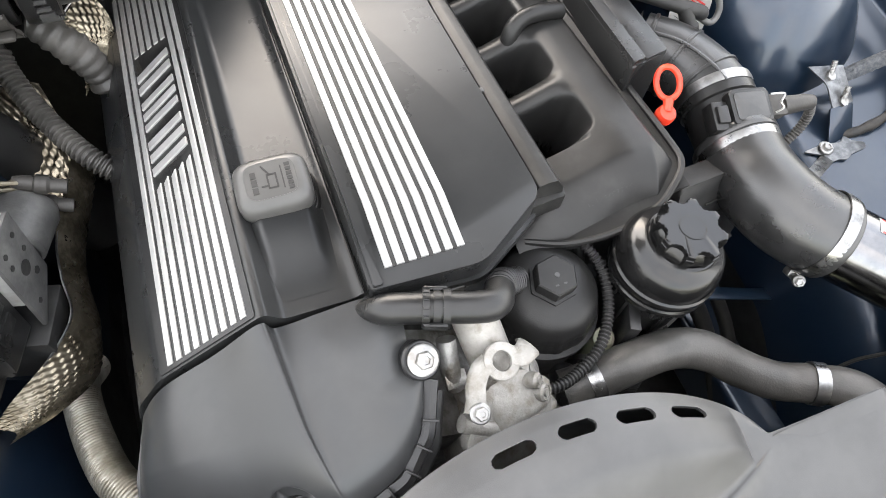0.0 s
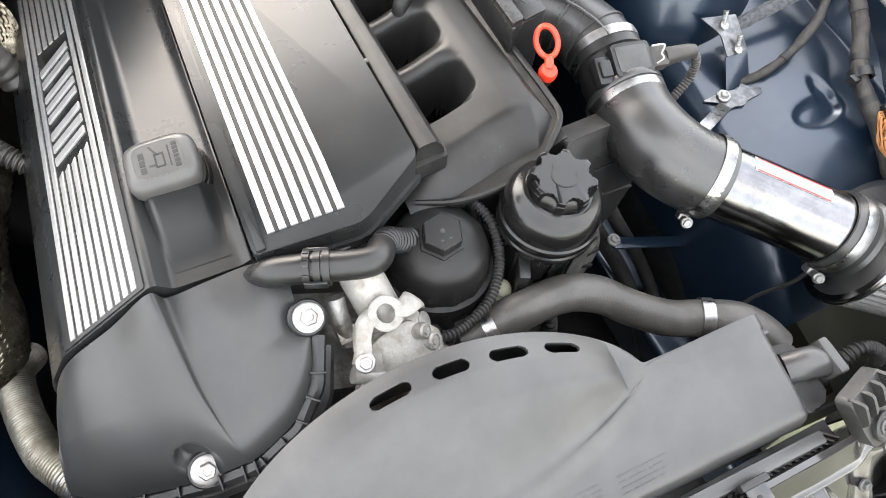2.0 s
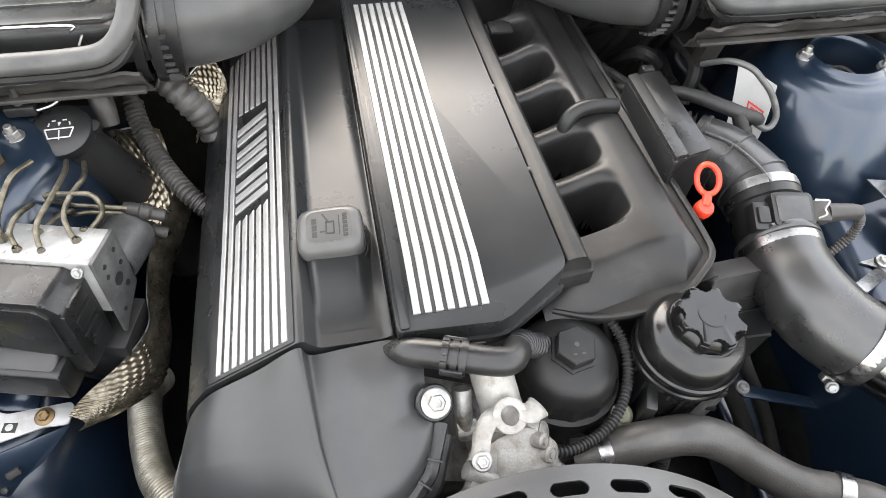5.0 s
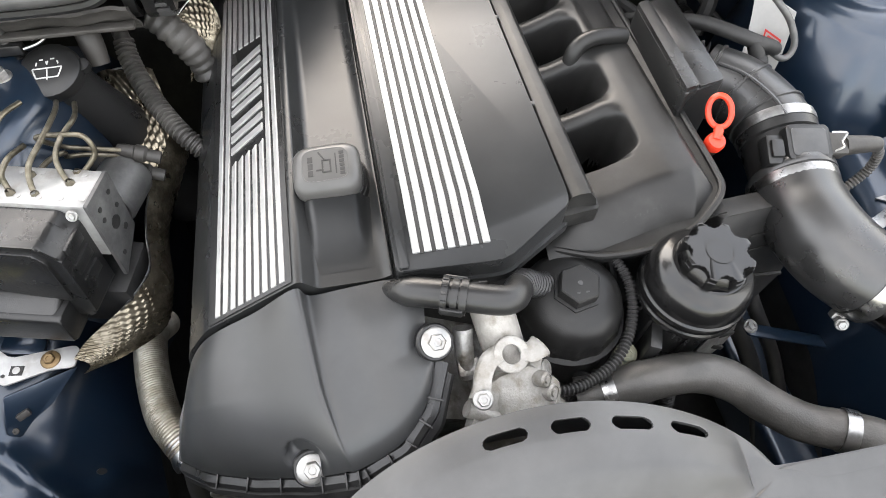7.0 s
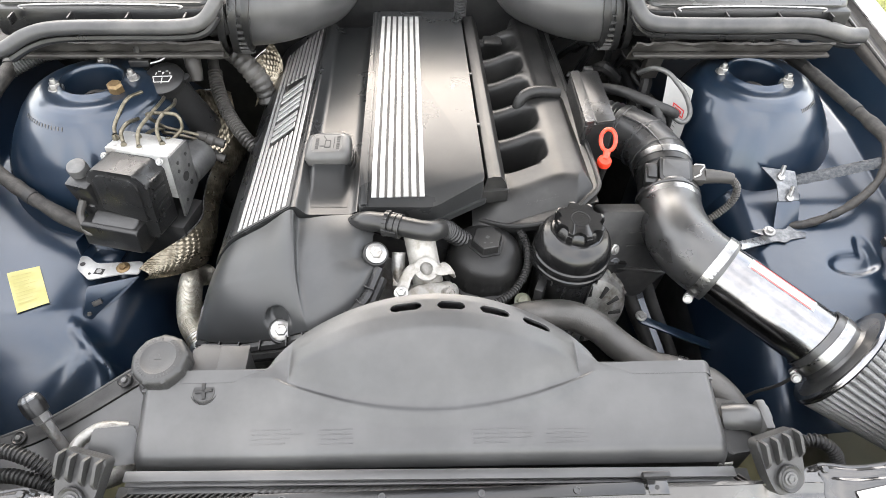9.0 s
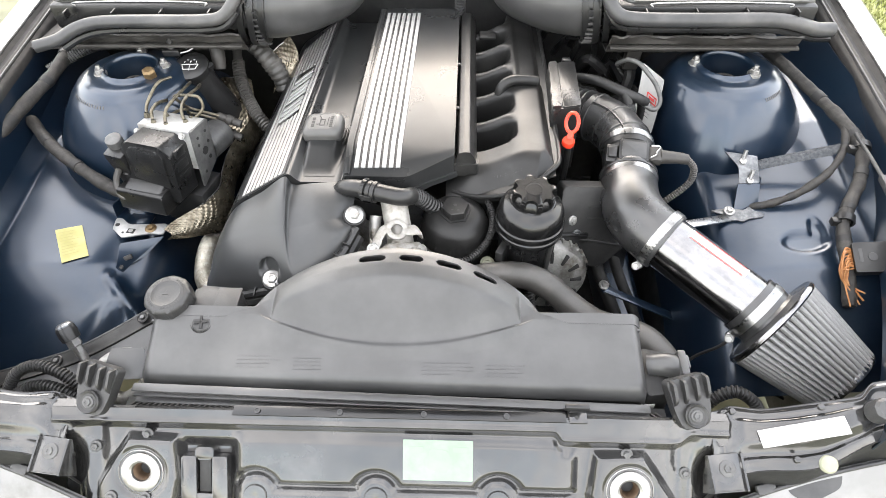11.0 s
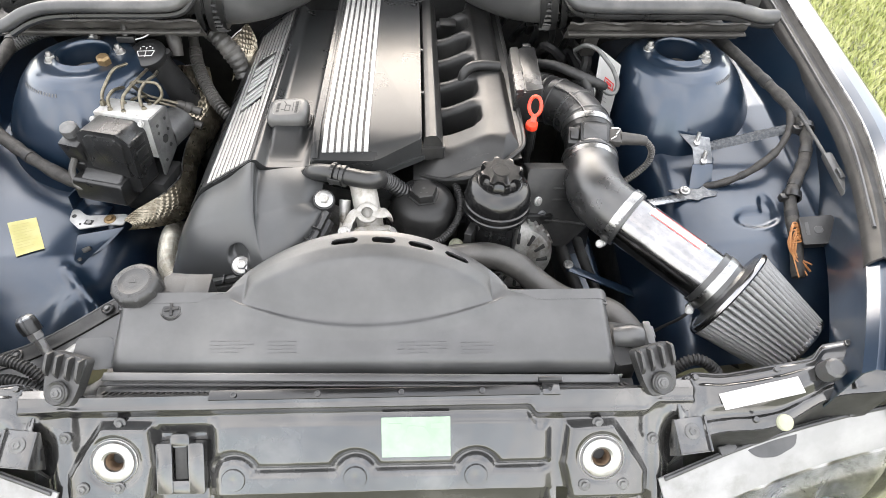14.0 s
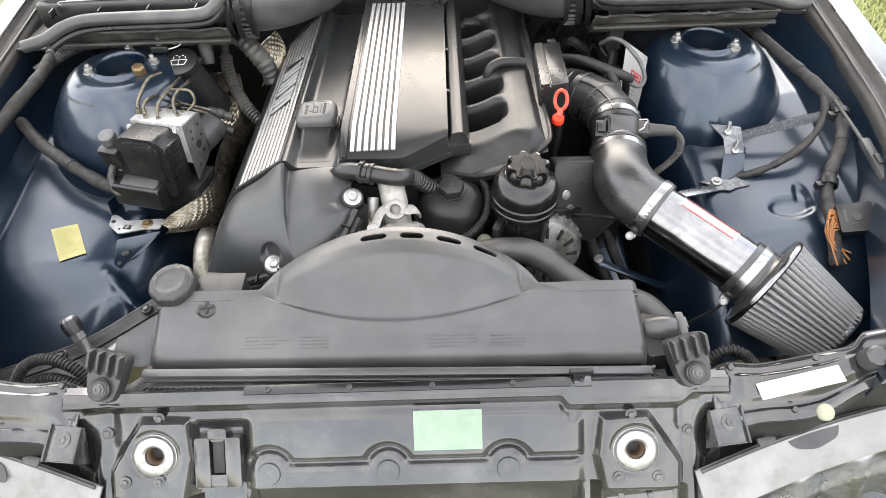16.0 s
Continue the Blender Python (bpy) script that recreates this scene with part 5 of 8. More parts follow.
ps = thing("power_steering_reservoir", "glossy black power steering reservoir with an eight-lobed cap", "fluid reservoir", (0.232, 0.405, 0.70))
PM = frame_of((0.232, 0.405, 0.868), (0.03, -0.02, 1))
bm = new_bm()
lathe(bm, [(0.0, -0.12), (0.040, -0.12), (0.043, -0.115), (0.045, -0.02), (0.046, -0.014)], PM, 48)
low = part("lower_body", bm, BLACK, ps)
for k in range(7):
    a = k / 7 * 6.283
    bm = new_bm()
    box(bm, (0.0455 * math.cos(a), 0.0455 * math.sin(a), -0.06), (0.003, 0.004, 0.08), (0, 0, math.degrees(a)), 0.001, m=PM)
    part("body_rib", bm, BLACK, low)
bm = new_bm()
lathe(bm, [(0.046, -0.02), (0.0525, -0.018), (0.054, -0.014), (0.054, -0.009), (0.0525, -0.007), (0.0525, -0.004), (0.0535, -0.002), (0.0535, 0.004), (0.0515, 0.006), (0.0515, 0.012), (0.0505, 0.02), (0.047, 0.029), (0.042, 0.034), (0.036, 0.037), (0.034, 0.040), (0.031, 0.041)], PM, 64)
part("upper_body", bm, GLOSSB, ps)
for a in (3.3, 4.1, 5.4):
    bm = new_bm()
    box(bm, (0.052 * math.cos(a), 0.052 * math.sin(a), -0.018), (0.003, 0.002, 0.014), (0, 0, math.degrees(a)), 0.0005, m=PM)
    part("band_clip", bm, CLAMP, ps, "bright band clip")
bm = new_bm()
lathe(bm, [(0.031, 0.036), (0.0315, 0.041), (0.0300, 0.046), (0.0265, 0.052), (0.0225, 0.056), (0.018, 0.0585), (0, 0.0585)], PM, 96, lambda a, h: 1 - (0.07 * (0.5 - 0.5 * math.cos(8 * (a - 0.2))) if h < 0.058 else 0))
cap = part("reservoir_cap", bm, GLOSSB, ps, "black screw cap with eight grip arms")
bm = new_bm()
star = []
for k in range(8):
    for r, off in ((0.0332, -6.5), (0.0332, 6.5), (0.0285, 8.5), (0.0258, 15.0), (0.0250, 22.5), (0.0258, 30.0), (0.0285, 36.5)):
        a = math.radians(45 * k + off) + 0.2
        star.append((r * math.cos(a), r * math.sin(a)))
prism(bm, fillet(star, 0.0012, 2), 0.0555, 0.0618, PM, 0.0013, 2)
lathe(bm, [(0.0135, 0.061), (0.013, 0.0627), (0.0122, 0.0627), (0.0118, 0.0621), (0, 0.0621)], PM, 40)
part("cap_star", bm, GLOSSB, cap)
for k in range(8):
    bm = new_bm()
    m = PM @ pose(0, 0, 0, 0, 0, 45 * k + math.degrees(0.2))
    prism(bm, fillet([(0.024, 0.040), (0.0325, 0.040), (0.0342, 0.057), (0.024, 0.057)], 0.001), -0.0034, 0.0034, m @ pose(0, 0, 0, 90, 0, 0), 0.0008, 1)
    part("grip_arm", bm, GLOSSB, cap)
bm = new_bm()
box(bm, (0.268, 0.43, 0.80), (0.05, 0.012, 0.07), (0, 0, 20), 0.002)
part("bracket_arm", box(new_bm(), (0.30, 0.44, 0.775), (0.07, 0.01, 0.05), (0, 10, 10), 0.002), BLACK, ps, "black steel arm")
part("front_foot", box(new_bm(), (0.19, 0.37, 0.79), (0.012, 0.03, 0.1), (0, 0, -25), 0.002), BLACK, ps, "black steel foot")
brp = part("reservoir_bracket", bm, BLACK, ps, "black steel bracket")
bm = new_bm()
hexbolt(bm, V(0.303, 0.425, 0.845), (0.5, -0.8, 0.4), 0.005, 0.005, 0.008)
part("bracket_bolt", bm, ZINC, brp)
bm = new_bm()
tube(bm, [(0.235, 0.385, 0.75), (0.24, 0.37, 0.72), (0.25, 0.35, 0.66), (0.25, 0.34, 0.55)], 0.010, 12, 8, rib=0.002, pitch=0.006)
part("return_hose", bm, DARK, ps, "black ribbed return hose")

vh = single("breather_hose", tube(tube(new_bm(), [(-0.072, 0.434, 0.897), (-0.048, 0.421, 0.913), (-0.012, 0.407, 0.920), (0.024, 0.395, 0.921), (0.040, 0.397, 0.917), (0.050, 0.411, 0.907)], lambda t: 0.0075 + 0.006 * min(1, t * 5), 20, 8), [(0.048, 0.408, 0.909), (0.060, 0.423, 0.893), (0.080, 0.432, 0.866), (0.115, 0.45, 0.83)], 0.0125, 14, 6, rib=0.002, pitch=0.007), BLACK, "black plastic breather pipe elbow with a ribbed hose", "hose", (-0.02, 0.42, 0.88))
bm = new_bm()
QC = frame_of((-0.012, 0.4065, 0.920), (1, -0.36, 0.02), (0, 0, 1))
for z, r in ((-0.008, 0.0165), (0.001, 0.0152), (0.009, 0.0165)):
    lathe(bm, [(0.0125, z - 0.003), (r, z - 0.003), (r, z + 0.003), (0.0125, z + 0.003)], QC, 28)
for k in range(14):
    a = k / 14 * 6.283
    box(bm, (0.0168 * math.cos(a), 0.0168 * math.sin(a), -0.008), (0.0014, 0.0022, 0.005), (0, 0, math.degrees(a)), 0.0003, 1, QC)
for side in (-1, 1):
    box(bm, (0, side * 0.0165, 0.0), (0.009, 0.004, 0.02), bev=0.0012, m=QC)
part("quick_coupling", bm, BLACK, vh)

van = thing("camshaft_solenoid", "stained pale aluminium camshaft solenoid with a steel lifting eye", "engine part", (0.03, 0.36, 0.74))
bm = new_bm()
tube(bm, [(0.0215, 0.412, 0.898), (0.026, 0.395, 0.882), (0.034, 0.362, 0.852)], 0.0203, 28, 6)
part("solenoid", bm, CASTPALE, van, "pale grey solenoid body")
bm = new_bm()
box(bm, (0.034, 0.345, 0.825), (0.06, 0.05, 0.07), (25, 10, 15), 0.008, 3)
box(bm, (0.052, 0.335, 0.80), (0.05, 0.06, 0.05), (10, 0, 35), 0.008, 3)
box(bm, (0.01, 0.33, 0.79), (0.05, 0.05, 0.06), (0, 20, -10), 0.008, 3)
prism(bm, fillet([(-0.05, -0.01), (-0.035, -0.04), (0.03, -0.06), (0.05, 0.01), (0.02, 0.035), (-0.02, 0.03)], 0.008), -0.006, 0.006, pose(0.03, 0.325, 0.845, 40, 8, 10), 0.002)
tube(bm, [(-0.014, 0.325, 0.858), (0.005, 0.318, 0.848), (0.03, 0.312, 0.838)], 0.008, 12)
part("casting", bm, CASTPALE, van)
bm = new_bm()
lathe(bm, [(0.0085, -0.02), (0.0085, 0.0), (0.0065, 0.002), (0, 0.002)], frame_of((0.071, 0.334, 0.842), (0.7, -0.5, 0.5)), 16)
lathe(bm, [(0.0095, -0.03), (0.0095, 0.0), (0, 0)], frame_of((0.068, 0.35, 0.852), (0.7, -0.3, 0.6)), 16)
part("port_plug", bm, ALU, van)
for p, r in (((0.062, 0.337, 0.862), 0.0075), ((0.068, 0.328, 0.850), 0.0085)):
    bm = new_bm()
    lathe(bm, [(r, -0.02), (r, 0.0), (r * 0.8, 0.002), (r * 0.8, 0.001), (r * 0.45, 0.001), (r * 0.4, 0.003), (0, 0.003)], frame_of(p, (0.6, -0.55, 0.58)), 24)
    part("port", bm, CASTPALE, van, "round port of the casting")
em = pose(0.031, 0.356, 0.889, 20, 6, 4)
bm = new_bm()
lathe(bm, [(0.0088, -0.0018), (0.0088, 0.0018), (0.0094, 0.0022), (0.0158, 0.0022), (0.0165, 0.0016), (0.0165, -0.0022), (0.0088, -0.0022)], em, 36)
leg = smooth_path([(-0.011, 0.003, 0.0), (-0.020, -0.001, -0.002), (-0.027, -0.012, -0.006), (-0.031, -0.024, -0.007), (-0.037, -0.033, -0.006)], 6)
tube(bm, [em @ p for p in leg], 0.0088, 12, 2, flat=0.26)
ear = smooth_path([(0.010, 0.002, 0.0), (0.018, -0.001, 0.001), (0.025, 0.001, 0.0), (0.031, 0.003, -0.005), (0.033, 0.002, -0.014)], 6)
tube(bm, [em @ p for p in ear], lambda t: 0.0085 + 0.004 * t, 12, 2, flat=0.25)
part("lifting_eye", bm, CASTPALE, van, "pale painted lifting eye", 50)
bm = new_bm()
hexbolt(bm, em @ V(-0.034, -0.033, 0.002), (0, -0.4, 1), 0.006, 0.007, 0.009)
tube(bm, [em @ V(-0.034, -0.033, -0.03), em @ V(-0.034, -0.033, 0.002)], 0.006, 10)
part("eye_bolt", bm, ZINC, van)
bm = new_bm()
tube(bm, [(-0.005, 0.392, 0.882), (-0.006, 0.375, 0.865), (-0.004, 0.36, 0.845)], 0.009, 14)
box(bm, (-0.004, 0.365, 0.855), (0.02, 0.016, 0.012), (30, 0, 0), 0.002)
part("sensor_plug", bm, ALU, van, "tarnished plug beside the solenoid")

single("sensor_conduit", tube(tube(new_bm(), [(0.072, 0.333, 0.838), (0.09, 0.332, 0.836), (0.115, 0.339, 0.832), (0.145, 0.355, 0.834), (0.168, 0.385, 0.84), (0.176, 0.42, 0.852), (0.166, 0.452, 0.862), (0.15, 0.475, 0.86)], 0.0052, 10, 8, rib=0.0015, pitch=0.0042), [(0.06, 0.335, 0.84), (0.074, 0.333, 0.838)], 0.0085, 12), DARK, "black corrugated wiring conduit round the oil filter", "cable", (0.12, 0.35, 0.83))
single("small_conduit", tube(tube(new_bm(), [(0.128, 0.472, 0.86), (0.135, 0.46, 0.845), (0.15, 0.45, 0.825), (0.155, 0.44, 0.80), (0.15, 0.43, 0.75)], 0.006, 10, 8), [(0.165, 0.47, 0.855), (0.172, 0.455, 0.835), (0.175, 0.44, 0.80), (0.17, 0.43, 0.75)], 0.0055, 10, 8), DARK, "two thin black hoses behind the oil filter", "hose", (0.15, 0.45, 0.8))

ch = thing("coolant_hose", "worn grey rubber coolant hose with bright clamps", "hose", (0.28, 0.3, 0.75))
bm = new_bm()
CH = [(0.105, 0.335, 0.795), (0.135, 0.333, 0.803), (0.175, 0.335, 0.812), (0.22, 0.334, 0.815), (0.26, 0.322, 0.805), (0.295, 0.298, 0.788), (0.33, 0.274, 0.78), (0.365, 0.256, 0.786), (0.395, 0.238, 0.79), (0.415, 0.218, 0.783), (0.428, 0.2, 0.772)]
tube(bm, CH, 0.0205, 22, 8, wobble=0.0006)
part("hose", bm, HOSE, ch)
for i, r in ((1, 0.0222), (7, 0.0226)):
    bm = new_bm()
    ax = Vector(CH[i + 1]) - Vector(CH[i - 1])
    lathe(bm, [(r - 0.0012, -0.0065), (r, -0.0065), (r, 0.0065), (r - 0.0012, 0.0065)], frame_of(CH[i], ax), 40)
    part("hose_clamp", bm, CLAMP, ch, "bright band clamp")
bm = new_bm()
lathe(bm, [(0.0, 0.006), (0.013, 0.006), (0.0145, 0.004), (0.0145, -0.03)], frame_of((0.108, 0.329, 0.80), (-0.3, -0.8, 0.5)), 24)
box(bm, (0, 0, 0.007), (0.02, 0.003, 0.003), bev=0.0005, m=frame_of((0.108, 0.329, 0.80), (-0.3, -0.8, 0.5)))
box(bm, (0, 0, 0.007), (0.003, 0.02, 0.003), bev=0.0005, m=frame_of((0.108, 0.329, 0.80), (-0.3, -0.8, 0.5)))
part("bleed_cap", bm, BLACK, ch, "black bleed cap with a cross")

duct_p = thing("alternator_duct", "black plastic duct panel with a ridge beside the reservoir", "duct", (0.34, 0.45, 0.70))
DP = frame_of((0.336, 0.447, 0.79), (0.2, -0.92, 0.35), (1, 0.2, -0.17))
bm = new_bm()
prism(bm, fillet([(-0.055, 0.085), (0.07, 0.085), (0.075, -0.018), (0.035, -0.062), (-0.02, -0.05), (-0.05, -0.01)], 0.008), -0.03, 0.0, DP, 0.003)
part("panel", bm, DARK, duct_p)
bm = new_bm()
tube(bm, [DP @ V(-0.012, -0.006, 0.0015), DP @ V(0.03, -0.012, 0.0015), DP @ V(0.068, -0.018, 0.0015)], 0.003, 8)
part("ridge", bm, DARK, duct_p)
for y in (0.03, 0.05):
    bm = new_bm()
    box(bm, (0.02, y, 0.0005), (0.05, 0.003, 0.003), bev=0.001, m=DP)
    part("rib", bm, DARK, duct_p)
bm = new_bm()
hexbolt(bm, DP @ V(-0.018, 0.002, 0.0), DP.to_3x3() @ V(0, 0, 1), 0.0045, 0.005, 0.008)
part("bolt", bm, DULLSTEEL, duct_p)

alt = thing("alternator", "dusty grey cast alternator with slotted fins", "alternator", (0.27, 0.4, 0.60))
bm = new_bm()
AM = frame_of((0.275, 0.40, 0.735), (0.1, -1, 0.25))
lathe(bm, [(0, -0.12), (0.06, -0.12), (0.066, -0.1), (0.066, -0.005), (0.06, 0.004), (0.04, 0.01), (0.02, 0.012), (0, 0.012)], AM, 40)
part("casing", bm, ALU, alt)
for k in range(12):
    a = k / 12 * 2 * math.pi
    bm = new_bm()
    box(bm, (0.044 * math.cos(a), 0.044 * math.sin(a), 0.008), (0.02, 0.006, 0.006), (0, 0, math.degrees(a)), 0.001, m=AM)
    part("face_slot", bm, DARK, alt, "dark cooling slot")
for k in range(14):
    a = math.radians(20 + k * 13)
    bm = new_bm()
    box(bm, (0.064 * math.cos(a), 0.064 * math.sin(a), -0.03), (0.012, 0.005, 0.05), (0, 0, math.degrees(a)), 0.0012, m=AM)
    part("fin", bm, ALU, alt)
single("mounting_bolt", hexbolt(tube(new_bm(), [(0.168, 0.372, 0.70), (0.168, 0.372, 0.798)], 0.011, 12), V(0.168, 0.37, 0.80), (0, -0.5, 1), 0.0085, 0.008, 0.012), YELLOWED, "yellowed hexagon bolt beside the oil filter", "bolt", (0.168, 0.37, 0.70))

# ---- intake tract ----
ebox = thing("cable_box", "black plastic cable box with a ridged lid beside the manifold", "cable box", (0.31, 0.69, 0.80))
BS0 = lambda p: es(p) + V(-0.009, -0.017, 0.019)
bm = new_bm()
BX = [(0.283, 0.607), (0.333, 0.619), (0.340, 0.778), (0.290, 0.769)]
prism(bm, fillet(BX, 0.005), 0.80, 0.932, None, 0.003, 3, f=BS0)
part("box_body", bm, BLACK, ebox)
bm = new_bm()
prism(bm, fillet([(0.2835, 0.609), (0.2995, 0.612), (0.306, 0.770), (0.2905, 0.767)], 0.003), 0.93, 0.9385, None, 0.003, 3, f=BS0)
part("lid_ridge", bm, BLACK, ebox)
bm = new_bm()
prism(bm, fillet([(0.3015, 0.613), (0.3325, 0.620), (0.339, 0.776), (0.3075, 0.771)], 0.003), 0.9315, 0.935, None, 0.002, 2, f=BS0)
part("lid", bm, BLACK, ebox)
bm = new_bm()
box(bm, BS0((0.325, 0.782, 0.93)), (0.016, 0.012, 0.014), bev=0.002)
part("lid_hinge", bm, BLACK, ebox)

dip = thing("dipstick", "bright red plastic dipstick handle", "dipstick", (0.306, 0.565, 0.80))
bm = new_bm()
dn = Vector((-0.55, -0.45, 0.55))
DMx = frame_of((0.306, 0.567, 0.931), dn, (1, 0, 0))
ring = [DMx @ V(0.0115 * math.cos(a), 0.0165 * math.sin(a), 0) for a in [i / 24 * 2 * math.pi for i in range(25)]]
tube(bm, ring, 0.0032, 10, 2, cap=False)
tube(bm, [DMx @ V(-0.002, -0.016, 0), DMx @ V(-0.003, -0.022, 0.001), DMx @ V(-0.005, -0.028, 0.002)], 0.0052, 10, 5)
lathe(bm, [(0, 0.004), (0.009, 0.004), (0.0105, 0.001), (0.0105, -0.006), (0, -0.006)], frame_of(DMx @ V(-0.006, -0.031, 0.002), (0, -0.3, 1)), 24)
part("handle", bm, RED, dip)
bm = new_bm()
tube(bm, [DMx @ V(-0.006, -0.036, 0.002), (0.305, 0.563, 0.84), (0.30, 0.56, 0.70)], 0.006, 10, 5)
part("dipstick_tube", bm, DARK, dip, "black dipstick tube")

INTAKE = [(0.305, 0.715, 0.85), (0.332, 0.703, 0.858), (0.362, 0.682, 0.864), (0.39, 0.651, 0.867), (0.407, 0.612, 0.866), (0.411, 0.58, 0.864)]
boot = thing("intake_boot", "black rubber intake boot with moulded ribs and bellows", "intake hose", (0.37, 0.66, 0.80))
bm = new_bm()
tube(bm, INTAKE[2:], 0.0435, 32, 8)
part("boot_body", bm, SILIC, boot)
bm = new_bm()
tube(bm, INTAKE[:3], 0.041, 32, 8, rib=0.007, pitch=0.011)
part("bellows", bm, SILIC, boot)
for t in (0.1, 0.45, 0.8):
    pth = smooth_path(INTAKE[2:], 8)
    i = int(t * (len(pth) - 2))
    bm = new_bm()
    lathe(bm, [(0.0425, -0.003), (0.0455, -0.0015), (0.0455, 0.0015), (0.0425, 0.003)], frame_of(pth[i], pth[i + 1] - pth[i]), 40)
    part("boot_rib", bm, SILIC, boot)
bm = new_bm()
pth = smooth_path(INTAKE[2:], 8)
tube(bm, [p + V(-0.012, -0.012, 0.0415) for p in pth[2:-1]], 0.002, 6, 2)
part("seam", bm, SILIC, boot)


def clamp(parent, p, axis, r, ang, x=(0, 0, 1), w=0.006):
    """Worm-drive hose clamp: band, screw housing and screw."""
    m = frame_of(p, axis, x)
    bm = new_bm()
    lathe(bm, [(r - 0.0015, -w), (r, -w), (r + 0.0004, 0), (r, w), (r - 0.0015, w)], m, 48)
    band = part("clamp_band", bm, CLAMP, parent, "bright steel hose clamp")
    a = math.radians(ang)
    bm = new_bm()
    k = m @ pose(0, 0, 0, 0, 0, ang)
    box(bm, (r + 0.004, 0.0, 0), (0.009, 0.016, 0.013), bev=0.0025, m=k)
    tube(bm, [k @ V(r + 0.005, -0.022, 0), k @ V(r + 0.005, 0.011, 0)], 0.0042, 10)
    hexbolt(bm, k @ V(r + 0.005, -0.022, 0), k.to_3x3() @ V(0, -1, 0), 0.0052, 0.006, 0.0068)
    part("clamp_screw", bm, ZINC, band, "zinc clamp screw")
    bm = new_bm()
    for i in range(12):
        b = math.radians(ang + 12 + i * 3.6)
        box(bm, (r * 1.005 * math.cos(b), r * 1.005 * math.sin(b), 0), (0.0012, 0.0012, w * 1.1), (0, 0, math.degrees(b)), 0, m=m)
    part("band_slots", bm, DARK, band)
    return band


maf = thing("air_mass_meter", "black plastic air mass meter with a square sensor plate", "air meter", (0.408, 0.55, 0.80))
MA, MB = Vector((0.411, 0.582, 0.864)), Vector((0.405, 0.518, 0.852))
mx = MA - MB
bm = new_bm()
lathe(bm, [(0.040, -0.004), (0.0445, -0.004), (0.0445, 0.006), (0.042, 0.008), (0.042, 0.05), (0.0445, 0.052), (0.0445, 0.066), (0.04, 0.066)], frame_of(MB, mx), 48)
part("meter_body", bm, BLACK, maf)
bm = new_bm()
mid = MB.lerp(MA, 0.42)
pm = frame_of(mid + V(0.0, -0.010, 0.040), (-0.05, -0.35, 1), (1, -0.16, 0))
prism(bm, fillet([(-0.024, -0.02), (0.024, -0.02), (0.024, 0.02), (-0.024, 0.02)], 0.005), -0.012, 0.006, pm, 0.002)
part("sensor_plate", bm, BLACK, maf)
bm = new_bm()
prism(bm, fillet([(-0.0195, -0.0155), (0.0195, -0.0155), (0.0195, 0.0155), (-0.0195, 0.0155)], 0.004), 0.004, 0.0072, pm, 0.001)
part("plate_label", bm, SEAL, maf)
bm = new_bm()
box(bm, (-0.034, -0.006, -0.01), (0.02, 0.034, 0.02), bev=0.003, m=pm)
box(bm, (-0.034, -0.006, 0.002), (0.014, 0.02, 0.006), bev=0.002, m=pm)
part("meter_lug", bm, BLACK, maf)
bm = new_bm()
box(bm, (0.035, 0.0, -0.006), (0.022, 0.026, 0.018), bev=0.003, m=pm)
plug = part("plug", bm, COWL, maf, "dusty grey wiring plug")
bm = new_bm()
tube(bm, [pm @ V(0.027, -0.011, 0.006), pm @ V(0.034, -0.008, 0.011), pm @ V(0.036, 0.0, 0.007), pm @ V(0.040, 0.008, 0.011), pm @ V(0.027, 0.011, 0.006)], 0.0012, 6, 5)
part("plug_spring", bm, CLAMP, plug, "bright spring wire")
bm = new_bm()
tube(bm, [pm @ V(0.044, 0.0, -0.006), pm @ V(0.072, 0.002, -0.007), pm @ V(0.088, 0.003, -0.010)], lambda t: 0.0115 - 0.003 * t, 14, 6)
part("plug_sleeve", bm, COWL, plug)
bm = new_bm()
tube(bm, [pm @ V(0.085, 0.003, -0.010), (0.495, 0.535, 0.885), (0.512, 0.53, 0.868), (0.512, 0.525, 0.845), (0.497, 0.52, 0.825), (0.47, 0.515, 0.80)], 0.0055, 10, 8, rib=0.0012, pitch=0.004)
part("plug_conduit", bm, HOSE, plug)
clamp(maf, MA + V(0, 0.004, 0.0007), mx, 0.0455, 160)
clamp(maf, MB + V(-0.001, -0.006, -0.001), mx, 0.0475, 168)

elb = thing("silicone_elbow", "matt black silicone elbow between meter and pipe", "intake hose", (0.41, 0.45, 0.80))
bm = new_bm()
tube(bm, [(0.4055, 0.522, 0.8525), (0.401, 0.487, 0.850), (0.399, 0.455, 0.852), (0.405, 0.425, 0.852), (0.42, 0.402, 0.848), (0.442, 0.382, 0.8425)], lambda t: 0.0462 + 0.001 * math.sin(3 * t), 40, 8)
part("elbow", bm, SILIC, elb)
for a_, b_ in (((0.4055, 0.524, 0.8525), (0.4045, 0.514, 0.852)), ((0.434, 0.389, 0.8445), (0.443, 0.3813, 0.8423))):
    bm = new_bm()
    ax_ = Vector(b_) - Vector(a_)
    lathe(bm, [(0.044, 0), (0.0475, 0), (0.0482, 0.001), (0.0482, ax_.length - 0.001), (0.0475, ax_.length), (0.044, ax_.length)], frame_of(a_, ax_), 48)
    part("cuff", bm, SILIC, elb)

